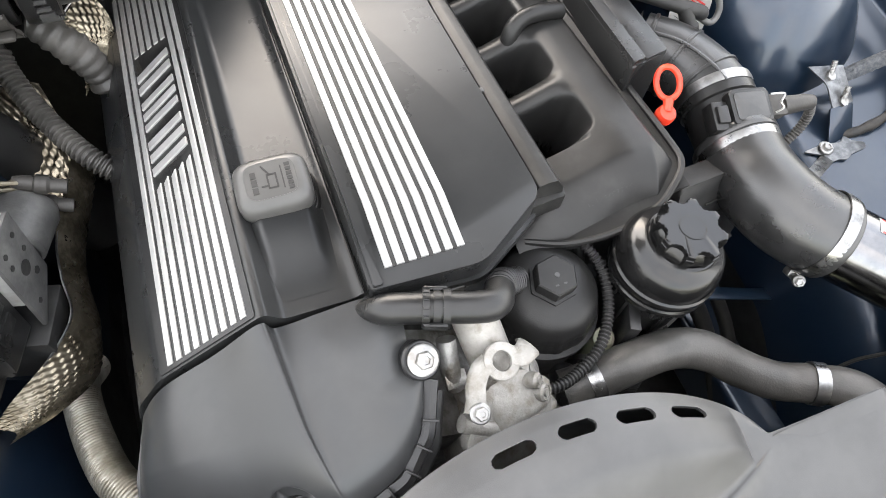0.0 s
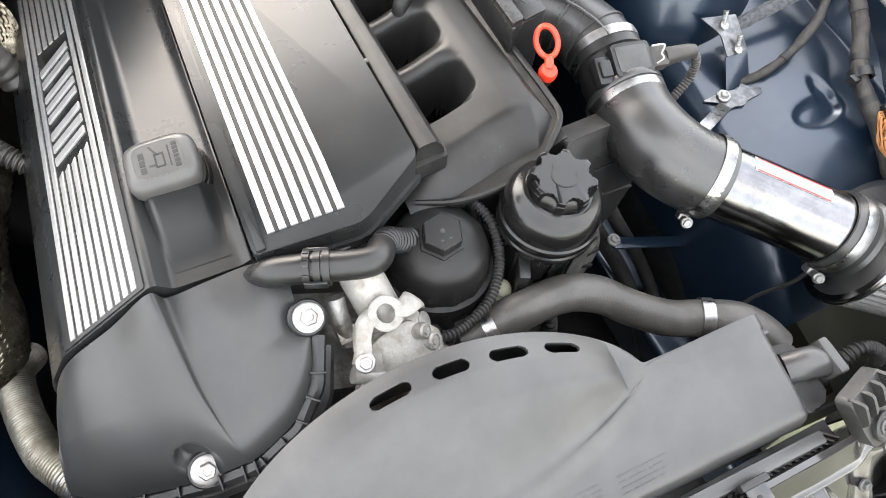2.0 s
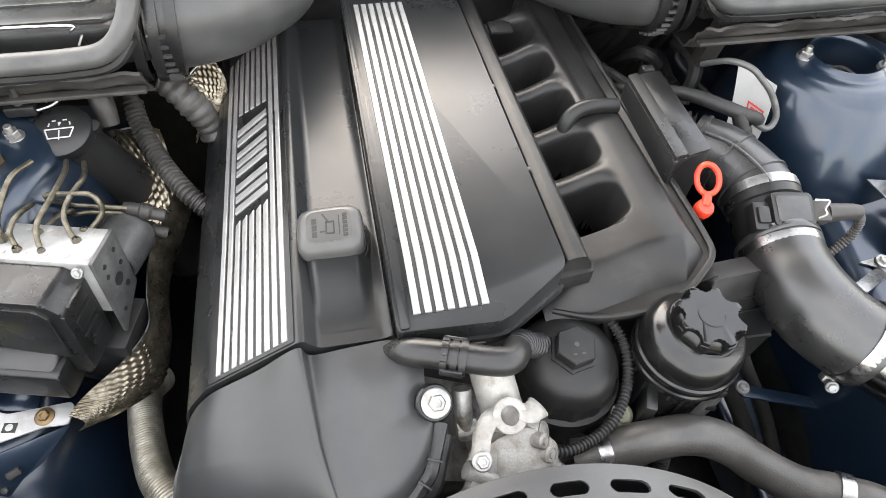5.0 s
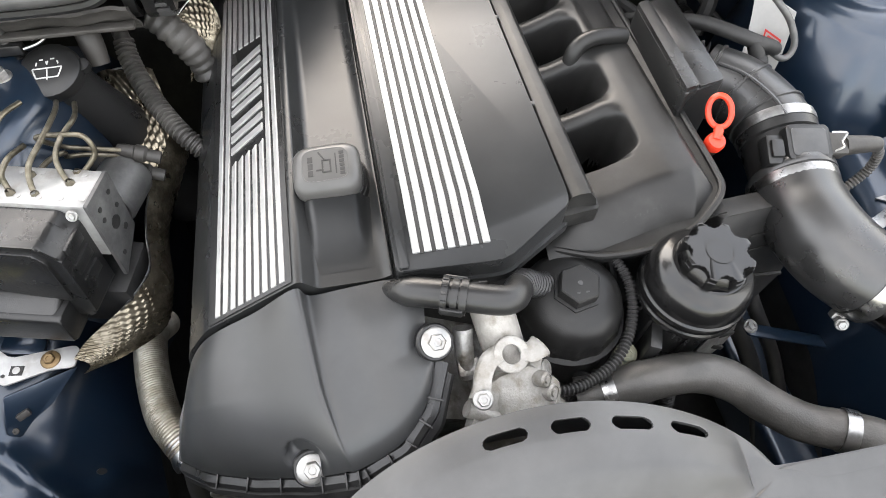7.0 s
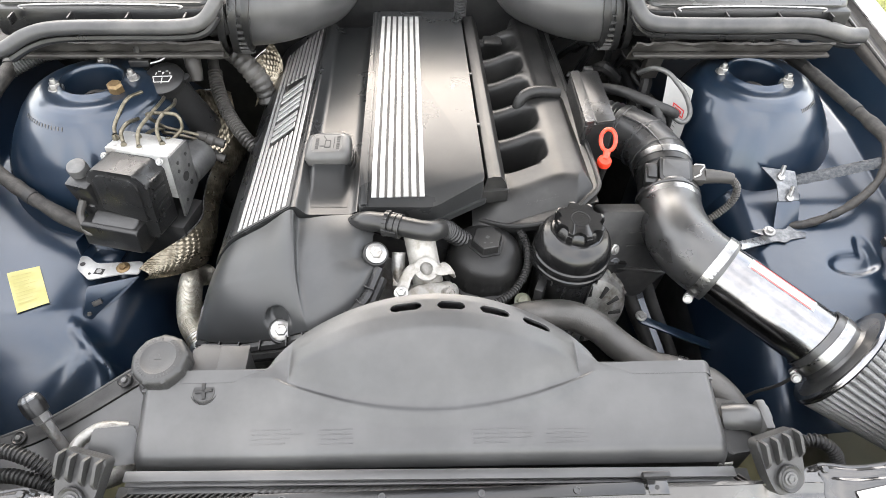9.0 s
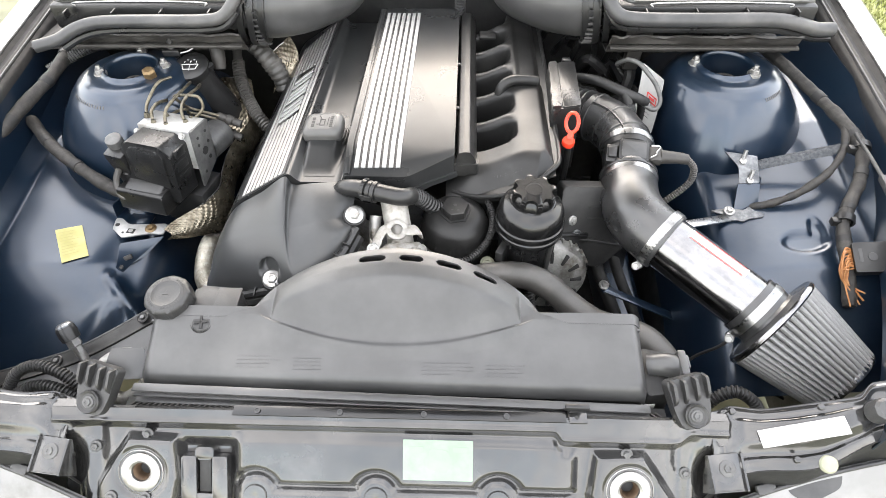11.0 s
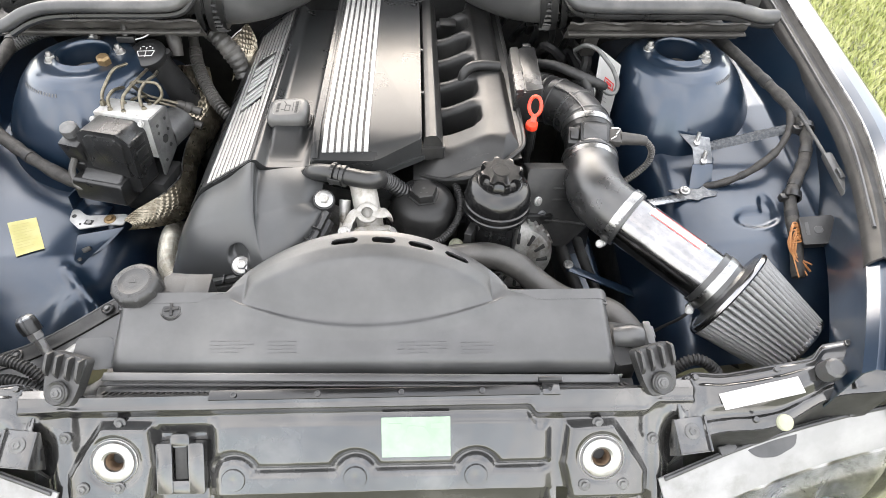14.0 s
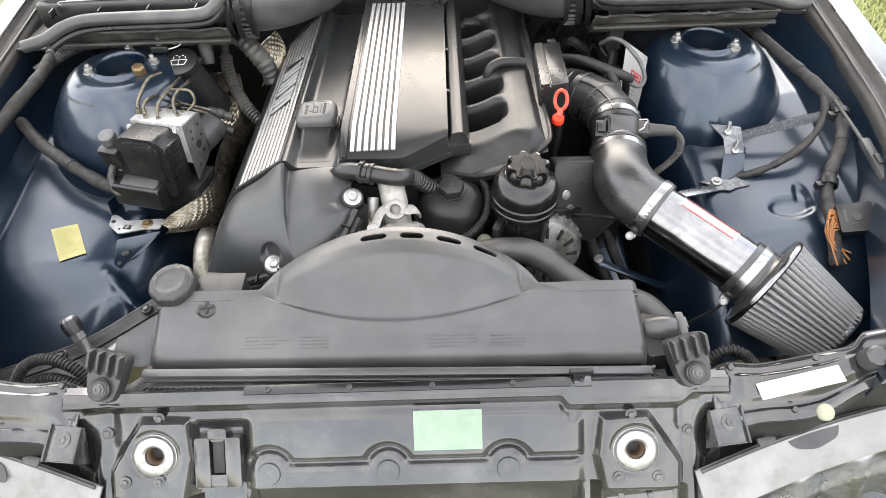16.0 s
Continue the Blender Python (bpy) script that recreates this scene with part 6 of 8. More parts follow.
TA, TB = Vector((0.432, 0.392, 0.845)), Vector((0.552, 0.2815, 0.8145))
tx = (TB - TA).normalized()
BADGE = material("brushed_badge", (0.5, 0.5, 0.5), (0.58, 0.58, 0.58), 0.3, 0.4, metal=0.6, scale=60)
pipe = thing("intake_pipe", "polished aluminium intake pipe with a red and white badge", "intake pipe", (0.5, 0.33, 0.76))
bm = new_bm()
lathe(bm, [(0.0405, -0.02), (0.0428, -0.02), (0.0428, (TB - TA).length), (0.0405, (TB - TA).length)], frame_of(TA, tx), 64)
part("pipe", bm, CHROME, pipe)
clamp(pipe, TA + tx * 0.004, tx, 0.0488, 140, (0, 0, 1), 0.0065)
TMx = frame_of(TA, tx, (0, 0, 1))
bm = new_bm()
BA, BW = -0.38, 0.5
sheet(bm, lambda u, v: TMx @ V(0.0431 * math.cos(BA + BW * v), 0.0431 * math.sin(BA + BW * v), 0.036 + 0.095 * u), 8, 10)
badge = part("badge", bm, BADGE, pipe, "silver-white badge")
for v0, v1, u0, u1 in ((0.02, 0.13, 0.03, 0.97), (0.87, 0.98, 0.03, 0.97), (0.3, 0.42, 0.3, 0.9)):
    bm = new_bm()
    sheet(bm, lambda u, v: TMx @ V(0.0434 * math.cos(BA + BW * (v0 + (v1 - v0) * v)), 0.0434 * math.sin(BA + BW * (v0 + (v1 - v0) * v)), 0.036 + 0.095 * (u0 + (u1 - u0) * u)), 6, 4)
    part("badge_bar", bm, REDINK if v0 < 0.3 or v0 > 0.8 else PALEINK, badge, "red bar of the badge" if v0 < 0.3 or v0 > 0.8 else "pale bar of the badge")

cf = thing("cone_air_filter", "pleated steel-mesh cone air filter with a chrome base ring", "air filter", (0.61, 0.24, 0.70))
fx = Vector((0.70, -0.66, -0.24)).normalized()
FB = TB + tx * 0.004
bm = new_bm()
lathe(bm, [(0.0435, -0.012), (0.0465, -0.012), (0.0465, 0.018), (0.05, 0.022), (0.066, 0.025), (0.0775, 0.027)], frame_of(FB, fx), 56)
part("rubber_neck", bm, SILIC, cf)
FC = FB + fx * 0.028
bm = new_bm()
lathe(bm, [(0.06, -0.002), (0.077, -0.003), (0.0790, 0.0), (0.0790, 0.003), (0.0775, 0.005), (0.068, 0.005)], frame_of(FC, fx), 64)
part("base_ring", bm, CHROME, cf, "chrome base ring")
bm = new_bm()
L = 0.108
prof = [(0.0735 - 0.021 * i / 14, 0.004 + (L + 0.007) * i / 14) for i in range(15)]
lathe(bm, prof, frame_of(FC, fx), 480, lambda a, h: 1.0 + 0.05 * (2 * abs(math.sin(a * 24)) ** 0.7 - 1))
part("pleated_mesh", bm, MESHF, cf)
bm = new_bm()
lathe(bm, [(0.050, L + 0.006), (0.0545, L + 0.006), (0.055, L + 0.011), (0.0535, L + 0.014), (0.045, L + 0.014), (0.03, L + 0.011), (0, L + 0.011)], frame_of(FC, fx), 64)
part("end_cap", bm, CHROME, cf, "chrome end cap")
clamp(cf, FB + fx * 0.004, fx, 0.048, 140, (0, 0, 1), 0.0065)
bm = new_bm()
tube(bm, [FB + V(-0.02, -0.02, -0.04), FB + V(-0.035, -0.02, -0.07), (0.50, 0.27, 0.70), (0.48, 0.27, 0.66)], 0.0025, 8, 6)
part("tie_rod", bm, DARK, cf, "thin black stay")

single("pipe_stay", box(box(new_bm(), (0.545, 0.486, 0.787), (0.125, 0.017, 0.0025), (0, 12, 24), 0.0005), (0.495, 0.462, 0.802), (0.02, 0.017, 0.0025), (0, 30, 24), 0.0005), CLAMP, "flat bright steel stay under the elbow", "bracket", (0.545, 0.486, 0.785))
stayb = single("bent_bracket", prism(new_bm(), fillet([(-0.046, 0.016), (-0.012, 0.016), (0.010, 0.008), (0.020, 0.016), (0.026, 0.004), (0.040, -0.004), (0.036, -0.012), (0.012, -0.012), (0.0, -0.017), (-0.010, -0.012), (-0.036, -0.012), (-0.026, 0.002)], 0.003), 0, 0.0025, pose(0.612, 0.512, 0.778, 4, -6, 4), 0.0006), DULLSTEEL, "bent bare steel sheet bracket with ragged corners and a bolt", "bracket", (0.61, 0.52, 0.765))
bm = new_bm()
hexbolt(bm, V(0.595, 0.519, 0.781), (0, -0.1, 1), 0.006, 0.006, 0.010)
part("bolt", bm, ZINC, stayb)
plate = thing("stud_plate", "bare bent aluminium plate with two studs on the fender", "bracket", (0.63, 0.6, 0.80))
bm = new_bm()
SPN = Vector((0, -0.45, 0.89)).normalized()
SPM = frame_of((0.630, 0.582, 0.8224), SPN)
prism(bm, fillet([(-0.036, 0.034), (0.020, 0.0255), (0.0185, -0.0255), (-0.017, -0.027), (-0.0145, 0.005)], [0.001, 0.002, 0.003, 0.002, 0.006]), 0, 0.002, SPM, 0.0005)
part("plate_sheet", bm, DULLSTEEL, plate)
for x, y in ((-0.007, 0.0146), (0.001, -0.0225)):
    bm = new_bm()
    p = SPM @ V(x, y, 0.002)
    tube(bm, [p, p + V(0.004, 0.010, 0.018)], 0.0036, 10, 4, rib=0.0004, pitch=0.002)
    lathe(bm, [(0.0, 0.004), (0.0065, 0.004), (0.0065, -0.001), (0, -0.001)], frame_of(p, SPN), 6)
    part("stud", bm, ZINC, plate)
bm = new_bm()
prism(bm, fillet([(-0.018, 0.0), (0.020, 0.0), (0.016, -0.045), (-0.026, -0.052)], 0.003), -0.002, 0.0, SPM @ pose(0, -0.026, 0.0, 16, 0, 0), 0.0004)
part("plate_leg", bm, BLUE, plate, "dark blue leg of the plate")
bm = new_bm()
prism(bm, fillet([(0.0, 0.0), (0.010, 0.0), (0.016, -0.022), (0.004, -0.026)], 0.002), -0.001, 0.001, SPM @ pose(0.016, -0.012, 0.0, 24, 30, 0), 0.0004)
part("plate_ear", bm, BLUE, plate)
strap = single("blue_strap", prism(new_bm(), fillet([(-0.082, -0.009), (0.082, -0.009), (0.082, 0.009), (-0.082, 0.009)], 0.006), -0.0015, 0.0015, frame_of((0.4475, 0.4045, 0.660), (0.40, 0.03, 0.9), (0.143, -0.017, -0.076)), 0.0008), BLUE, "dark blue flat steel strap", "bracket", (0.4475, 0.4045, 0.655))
for p in ((0.376, 0.413, 0.70), (0.517, 0.396, 0.6255)):
    bm = new_bm()
    hexbolt(bm, V(*p), (0, -0.2, 1), 0.006, 0.006, 0.009)
    part("bolt", bm, ZINC, strap)
single("strap_bracket", prism(box(new_bm(), (0.40, 0.49, 0.69), (0.05, 0.02, 0.13), (20, -10, 0), 0.003), fillet([(-0.05, -0.03), (0.06, -0.02), (0.08, 0.03), (-0.03, 0.05)], 0.006), 0, 0.004, pose(0.37, 0.5, 0.735, 20, 12, 20), 0.001), BLACK, "black folded steel bracket holding the strap", "bracket", (0.40, 0.49, 0.62))
for k, r in ((0, 0.012), (1, 0.010)):
    bm = new_bm()
    tube(bm, [(0.35 + 0.035 * k, 0.50, 0.74), (0.38 + 0.035 * k, 0.46, 0.67), (0.425 + 0.035 * k, 0.39, 0.58), (0.44 + 0.035 * k, 0.30, 0.48), (0.44 + 0.03 * k, 0.22, 0.38)], r, 14, 8)
    single("lower_hose", bm, DARK, "black hose running down by the wheel arch", "hose", (0.4 + 0.03 * k, 0.4, 0.5), "lower hoses")

single("chassis_leg", prism(new_bm(), fillet([(-0.035, -0.05), (0.035, -0.05), (0.035, 0.05), (-0.035, 0.05)], 0.012), -0.2, 0.5, frame_of((0.455, 0.42, 0.50), (0.08, -1, -0.15)), 0.004), BLUE, "dark blue chassis leg below the intake pipe", "car body", (0.455, 0.42, 0.45), "", "structure")
single("under_pipe_shield", sheet(new_bm(), lambda u, v: V(0.52 + 0.16 * u, 0.26 + 0.02 * math.sin(u * 3) + 0.1 * v, 0.60 - 0.02 * v + 0.02 * math.sin(u * 4)), 16, 8, 0.003), DARK, "black plastic splash shield under the pipe", "splash shield", (0.6, 0.3, 0.59))

# tag, loop, hoses beside the tower
tag = thing("service_tag", "white paper service tag with a red print box", "paper tag", (0.5, 0.8, 0.78))
TS = V(-0.014, -0.034, 0.014)
TQ = [TS + V(0.482, 0.825, 0.894), TS + V(0.509, 0.768, 0.893), TS + V(0.503, 0.743, 0.791), TS + V(0.468, 0.772, 0.808)]
bm = new_bm()
sheet(bm, lambda u, v: TQ[0].lerp(TQ[1], u).lerp(TQ[3].lerp(TQ[2], u), v) + V(0, -0.006 * math.sin(3 * v), 0), 8, 10, 0.0008)
part("paper", bm, PAPER, tag)
TN = (TQ[1] - TQ[0]).cross(TQ[3] - TQ[0]).normalized()
TN = TN if TN.y < 0 else -TN
tag_at = lambda u, v: TQ[0].lerp(TQ[1], u).lerp(TQ[3].lerp(TQ[2], u), v) + V(0, -0.006 * math.sin(3 * v), 0) + TN * 0.0012
bm = new_bm()
for u0, u1, v0, v1 in ((0.42, 0.88, 0.36, 0.385), (0.42, 0.88, 0.475, 0.5), (0.42, 0.46, 0.36, 0.5), (0.84, 0.88, 0.36, 0.5), (0.52, 0.78, 0.405, 0.455)):
    sheet(bm, lambda u, v: tag_at(u0 + (u1 - u0) * u, v0 + (v1 - v0) * v), 2, 2)
part("print_box", bm, REDINK, tag, "red print box")
bm = new_bm()
for k in range(5):
    sheet(bm, lambda u, v: TQ[0].lerp(TQ[1], 0.15 + 0.55 * u).lerp(TQ[3].lerp(TQ[2], 0.15 + 0.55 * u), 0.5 + 0.07 * k + 0.008 * v) + V(0, -0.006 * math.sin(3 * (0.5 + 0.07 * k)), 0) + TN * 0.0012, 2, 1)
part("print_lines", bm, INK, tag, "grey print lines")
single("pipe_loop", tube(new_bm(), [(0.418, 0.70, 0.905), (0.436, 0.697, 0.896), (0.458, 0.695, 0.879), (0.474, 0.694, 0.870), (0.484, 0.696, 0.874), (0.486, 0.702, 0.888), (0.476, 0.715, 0.909), (0.460, 0.725, 0.926), (0.446, 0.74, 0.936), (0.43, 0.765, 0.93), (0.42, 0.80, 0.90)], 0.0042, 12, 8), STEELGREY, "grey metal pipe bent in a loop before the service tag", "pipe", (0.45, 0.71, 0.87))
single("vacuum_hose", tube(tube(tube(new_bm(), [(0.30, 0.80, 0.87), (0.335, 0.765, 0.892), (0.37, 0.735, 0.905), (0.40, 0.705, 0.908), (0.422, 0.69, 0.905), (0.445, 0.69, 0.895), (0.46, 0.70, 0.882)], 0.009, 14, 8), [(0.418, 0.692, 0.907), (0.424, 0.682, 0.89), (0.428, 0.672, 0.872)], lambda t: 0.0095 + 0.003 * (t > 0.5), 14, 6), [(0.45, 0.70, 0.885), (0.46, 0.715, 0.86), (0.462, 0.72, 0.82), (0.45, 0.72, 0.78)], 0.0075, 12, 6), DARK, "black vacuum hose with a tee on the boot", "hose", (0.4, 0.71, 0.85))

# harness, control box and seam on the fender


def harness(pts, r, label, loc):
    ob = single("wiring_harness", tube(new_bm(), pts, r, 14, 10, wobble=0.002), TAPE, label, "cable", loc, "wiring harnesses")
    line = smooth_path(pts, 10)
    for i in range(8, len(line) - 6, 13):
        bm = new_bm()
        tube(bm, [line[i], line[i + 1], line[i + 2]], r * 1.07, 14, 3)
        part("tape_wrap", bm, DARK, ob, "darker wrap of cloth tape")
    return ob


harness([(0.70, 0.90, 0.90), (0.735, 0.82, 0.897), (0.765, 0.72, 0.893), (0.79, 0.64, 0.886), (0.803, 0.581, 0.874), (0.785, 0.52, 0.856), (0.757, 0.475, 0.838), (0.741, 0.44, 0.823), (0.735, 0.38, 0.80), (0.728, 0.32, 0.77)], 0.0105, "thick cloth-taped wiring harness along the fender", (0.77, 0.6, 0.85))
harness([(0.79, 0.635, 0.888), (0.782, 0.59, 0.87), (0.755, 0.555, 0.845), (0.715, 0.535, 0.818), (0.675, 0.527, 0.798), (0.64, 0.53, 0.782), (0.61, 0.55, 0.765)], 0.0065, "thin taped harness branch across the fender", (0.70, 0.55, 0.80))
for p, ax in (((0.803, 0.581, 0.874), (0.1, 0.5, 0.1)), ((0.746, 0.452, 0.828), (0.2, 0.6, 0.2))):
    bm = new_bm()
    lathe(bm, [(0.013, -0.006), (0.0155, -0.006), (0.0155, 0.006), (0.013, 0.006)], frame_of(p, ax), 24)
    box(bm, Vector(p) + V(-0.016, -0.004, 0.0), (0.014, 0.012, 0.012), bev=0.002)
    single("cable_clip", bm, BLACK, "black plastic cable clip on the harness", "clip", p, "cable clips")
ctl = thing("control_unit", "black square control unit with a round emblem shape", "control box", (0.755, 0.385, 0.79))
cm = frame_of((0.762, 0.378, 0.818), (-0.25, -0.45, 1), (1, -0.1, 0.2))
bm = new_bm()
prism(bm, fillet([(-0.026, -0.024), (0.026, -0.024), (0.026, 0.024), (-0.026, 0.024)], 0.003), -0.012, 0.008, cm, 0.002)
part("case", bm, BLACK, ctl)
bm = new_bm()
lathe(bm, [(0, 0.0088), (0.0065, 0.0088), (0.0072, 0.0075)], cm, 24)
box(bm, (-0.016, 0.003, 0.0083), (0.005, 0.022, 0.0008), bev=0, m=cm)
part("emblem", bm, SEAL, ctl, "grey emblem disc and label")
bm = new_bm()
box(bm, (0.028, 0.0, 0.0), (0.008, 0.04, 0.012), bev=0.002, m=cm)
hexbolt(bm, cm @ V(0.03, 0.0, 0.007), cm.to_3x3() @ V(0, 0, 1), 0.005, 0.006, 0.008)
part("mount_tab", bm, ZINC, ctl, "zinc mounting tab with nut")
rng = random.Random(4)
bundle = thing("wire_bundle", "bundle of cut orange-brown wires", "cable", (0.727, 0.35, 0.77))
for k in range(14):
    bm = new_bm()
    o = V(rng.uniform(-0.006, 0.006), rng.uniform(-0.006, 0.006), rng.uniform(-0.004, 0.004))
    e = V(rng.uniform(-0.018, 0.018), rng.uniform(-0.014, 0.014), rng.uniform(-0.008, 0.008))
    a = cm @ V(-0.026, -0.016 + 0.0024 * k, 0.001)
    tube(bm, [a, a + V(-0.012, -0.004, 0.004) + o * 0.4, V(0.722, 0.368, 0.806) + o, V(0.722, 0.352, 0.795) + o * 0.5, V(0.735, 0.325, 0.78) + e], 0.0012, 6, 5)
    part("wire", bm, ORANGE, bundle)
bm = new_bm()


def seam(u, v):
    a = V(0.650, 0.596, 0.821).lerp(V(0.780, 0.594, 0.862), u)
    return a + V(0, -0.017, -0.006) * (v - 0.5) * 1.1 + V(0, 0, 0.006 * math.sin(math.pi * v) + 0.0025 * noise.noise(V(u * 30, v * 9, 0)))


sheet(bm, seam, 60, 10, 0.002)
part("sealant_seam", bm, SEALANT, fender_in_r, "rough grey sealant seam")
single("pull_cable", tube(new_bm(), [(0.795, 0.60, 0.89), (0.80, 0.52, 0.882), (0.805, 0.45, 0.87), (0.81, 0.40, 0.85), (0.80, 0.32, 0.82), (0.775, 0.24, 0.77)], 0.003, 8, 8), SEAL, "thin grey bonnet pull cable", "cable", (0.8, 0.43, 0.85))
single("cable_guide", box(box(new_bm(), (0.8045, 0.455, 0.873), (0.016, 0.09, 0.012), (10, 0, 3), 0.003), (0.8045, 0.45, 0.880), (0.008, 0.02, 0.006), (10, 0, 3), 0.001), SEAL, "grey plastic cable guide on the fender wall", "clip", (0.8, 0.455, 0.865))


def tower_nut(p, hgt=0.016):
    bm = new_bm()
    lathe(bm, [(0, 0.0015), (0.0115, 0.0015), (0.012, 0), (0.012, -0.004)], frame_of(p, (0, 0, 1)), 24)
    lathe(bm, [(0, 0.009), (0.0078, 0.009), (0.0085, 0.008), (0.0085, 0.0)], frame_of(p, (0, 0, 1)), 6)
    lathe(bm, [(0, hgt), (0.0038, hgt), (0.0044, hgt - 0.001), (0.0044, 0.0)], frame_of(p, (0, 0, 1)), 12)
    return single("strut_nut", bm, ZINC, "zinc-plated flanged nut on the strut tower", "nut", p, "strut nuts")


for p in ((0.561, 0.782, 0.913), (0.655, 0.737, 0.92), (0.650, 0.838, 0.912), (-0.556, 0.727, 0.919), (-0.447, 0.762, 0.914), (-0.51, 0.812, 0.913)):
    tower_nut(p)
single("brass_plug", lathe(tube(new_bm(), [(-0.46, 0.722, 0.90), (-0.46, 0.722, 0.915)], 0.011, 12), [(0, 0.022), (0.009, 0.022), (0.0125, 0.018), (0.0125, 0.006), (0, 0.006)], frame_of((-0.46, 0.722, 0.91), (0.05, -0.1, 1)), 6), BRASS, "tarnished brass hexagon plug on the strut tower", "plug", (-0.46, 0.722, 0.90))
for nm, host, u0, u1, v0, n in (("strut_tower_left", tower_l, 0.605, 0.72, 0.565, 14), ("strut_tower_right", tower_r, 0.83, 0.895, 0.55, 10)):
    bm = new_bm()
    fn = TOWER_AT[nm]
    for k in range(n):
        u = u0 + (u1 - u0) * k / (n - 1)
        p = fn(u, v0)
        side_ = (fn(u + 0.004, v0) - p).normalized()
        down = (fn(u, v0 + 0.01) - p).normalized()
        nrm = side_.cross(down)
        nrm = nrm if nrm.z > 0 else -nrm
        box(bm, (0, 0, 0.0), (0.0022, 0.0062, 0.0012), bev=0, m=frame_of(p, nrm, side_))
    tagged(part("stamped_bars", bm, INK, host), "stamped characters as dark bars", "", "", "stuff")


# ---- left side of the bay ----
absu = thing("abs_unit", "aluminium hydraulic block with black control module and round motor", "brake unit", (-0.40, 0.60, 0.70))
AB = pose(-0.398, 0.617, 0.85, -6, 0, -14)
bm = new_bm()
box(bm, (0, 0, 0), (0.104, 0.052, 0.078), bev=0.002, m=AB)
for k in range(9):
    lathe(bm, [(0.0, 0.0), (0.003, 0.0), (0.003, 0.0006), (0, 0.0006)], AB @ pose(-0.04 + 0.011 * k, 0.018 if k % 2 else -0.016, 0.039), 10)
part("hydraulic_block", bm, GALV, absu)
bm = new_bm()
prism(bm, fillet([(-0.026, -0.075), (0.026, -0.045), (0.026, 0.0395), (-0.026, 0.0395)], 0.002), 0, 0.004, AB @ Matrix(((0, 0, 1, 0.0523), (1, 0, 0, 0), (0, 1, 0, 0), (0, 0, 0, 1))), 0.0008)
side_plate = part("side_plate", bm, STEELGREY, absu, "dull grey drilled side plate")
bm = new_bm()
for y, z, r in ((0.0, -0.012, 0.008), (-0.012, 0.02, 0.003), (0.012, 0.022, 0.003), (-0.014, 0.006, 0.003), (0.014, 0.0, 0.003), (0.01, -0.03, 0.004), (-0.012, -0.05, 0.003)):
    lathe(bm, [(0, 0.0572), (r, 0.0572), (r, 0.055)], AB @ Matrix(((0, 0, 1, 0), (1, 0, 0, y), (0, 1, 0, z), (0, 0, 0, 1))), 14)
part("drill_holes", bm, DARK, side_plate, "dark drilled holes")
bm = new_bm()
lathe(bm, [(0, 0.0), (0.027, 0.0), (0.03, 0.004), (0.03, 0.05), (0.026, 0.058), (0, 0.06)], frame_of((-0.366, 0.645, 0.812), (0.35, 1, -0.05)), 36)
part("pump_motor", bm, STEELGREY, absu, "grey round pump motor")
bm = new_bm()
E1 = AB @ Matrix(((1, 0, 0, -0.008), (0, 0, -1, -0.027), (0, 1, 0, 0), (0, 0, 0, 1)))
prism(bm, fillet([(-0.047, 0.022), (-0.034, 0.034), (0.034, 0.034), (0.05, 0.018), (0.05, -0.075), (0.038, -0.085), (-0.042, -0.06), (-0.05, -0.04)], 0.004), 0.0, 0.05, E1, 0.004, 2)
part("control_module", bm, BLACK, absu)
bm = new_bm()
prism(bm, fillet([(-0.036, 0.016), (-0.026, 0.026), (0.026, 0.026), (0.036, 0.014), (0.036, -0.05), (-0.034, -0.038)], 0.004), 0.048, 0.0535, E1, 0.0015)
part("module_lid", bm, BLACK, absu)
bm = new_bm()
for y in (0.012, -0.012, -0.036):
    box(bm, (0.05, y, 0.025), (0.005, 0.016, 0.03), bev=0.001, m=E1)
part("module_ribs", bm, BLACK, absu)
bm = new_bm()
prism(bm, fillet([(-0.042, -0.026), (0.042, -0.026), (0.046, 0.0), (0.036, 0.018), (-0.042, 0.018)], 0.007), -0.05, 0.042, AB @ pose(-0.022, -0.062, -0.072) @ Matrix(((0, 0, 1, 0), (1, 0, 0, 0), (0, 1, 0, 0), (0, 0, 0, 1))), 0.003)
plugb = part("module_plug", bm, BLACK, absu, "black locking connector")
bm = new_bm()
for k in range(7):
    box(bm, (-0.06 + 0.0125 * k, -0.101, -0.078), (0.003, 0.006, 0.014), bev=0.0008, m=AB)
part("plug_ribs", bm, BLACK, plugb)
bm = new_bm()
box(bm, (-0.024, -0.085, -0.055), (0.075, 0.03, 0.012), (25, 0, 0), 0.005, 3, m=AB)
part("plug_slide", bm, TANKP, plugb, "grey sliding lock")
for p in ((-0.050, -0.03, 0.024), (0.042, -0.03, 0.030)):
    bm = new_bm()
    hexbolt(bm, AB @ V(*p) + V(0, -0.003, 0.004), (0, -0.8, 0.5), 0.004, 0.005, 0.006)
    part("module_screw", bm, ZINC, absu, "small zinc screw")
bm = new_bm()
box(bm, (-0.40, 0.60, 0.73), (0.11, 0.07, 0.08), (0, 0, -14), 0.004)
part("unit_bracket", bm, DARK, absu, "dark steel carrier under the unit")


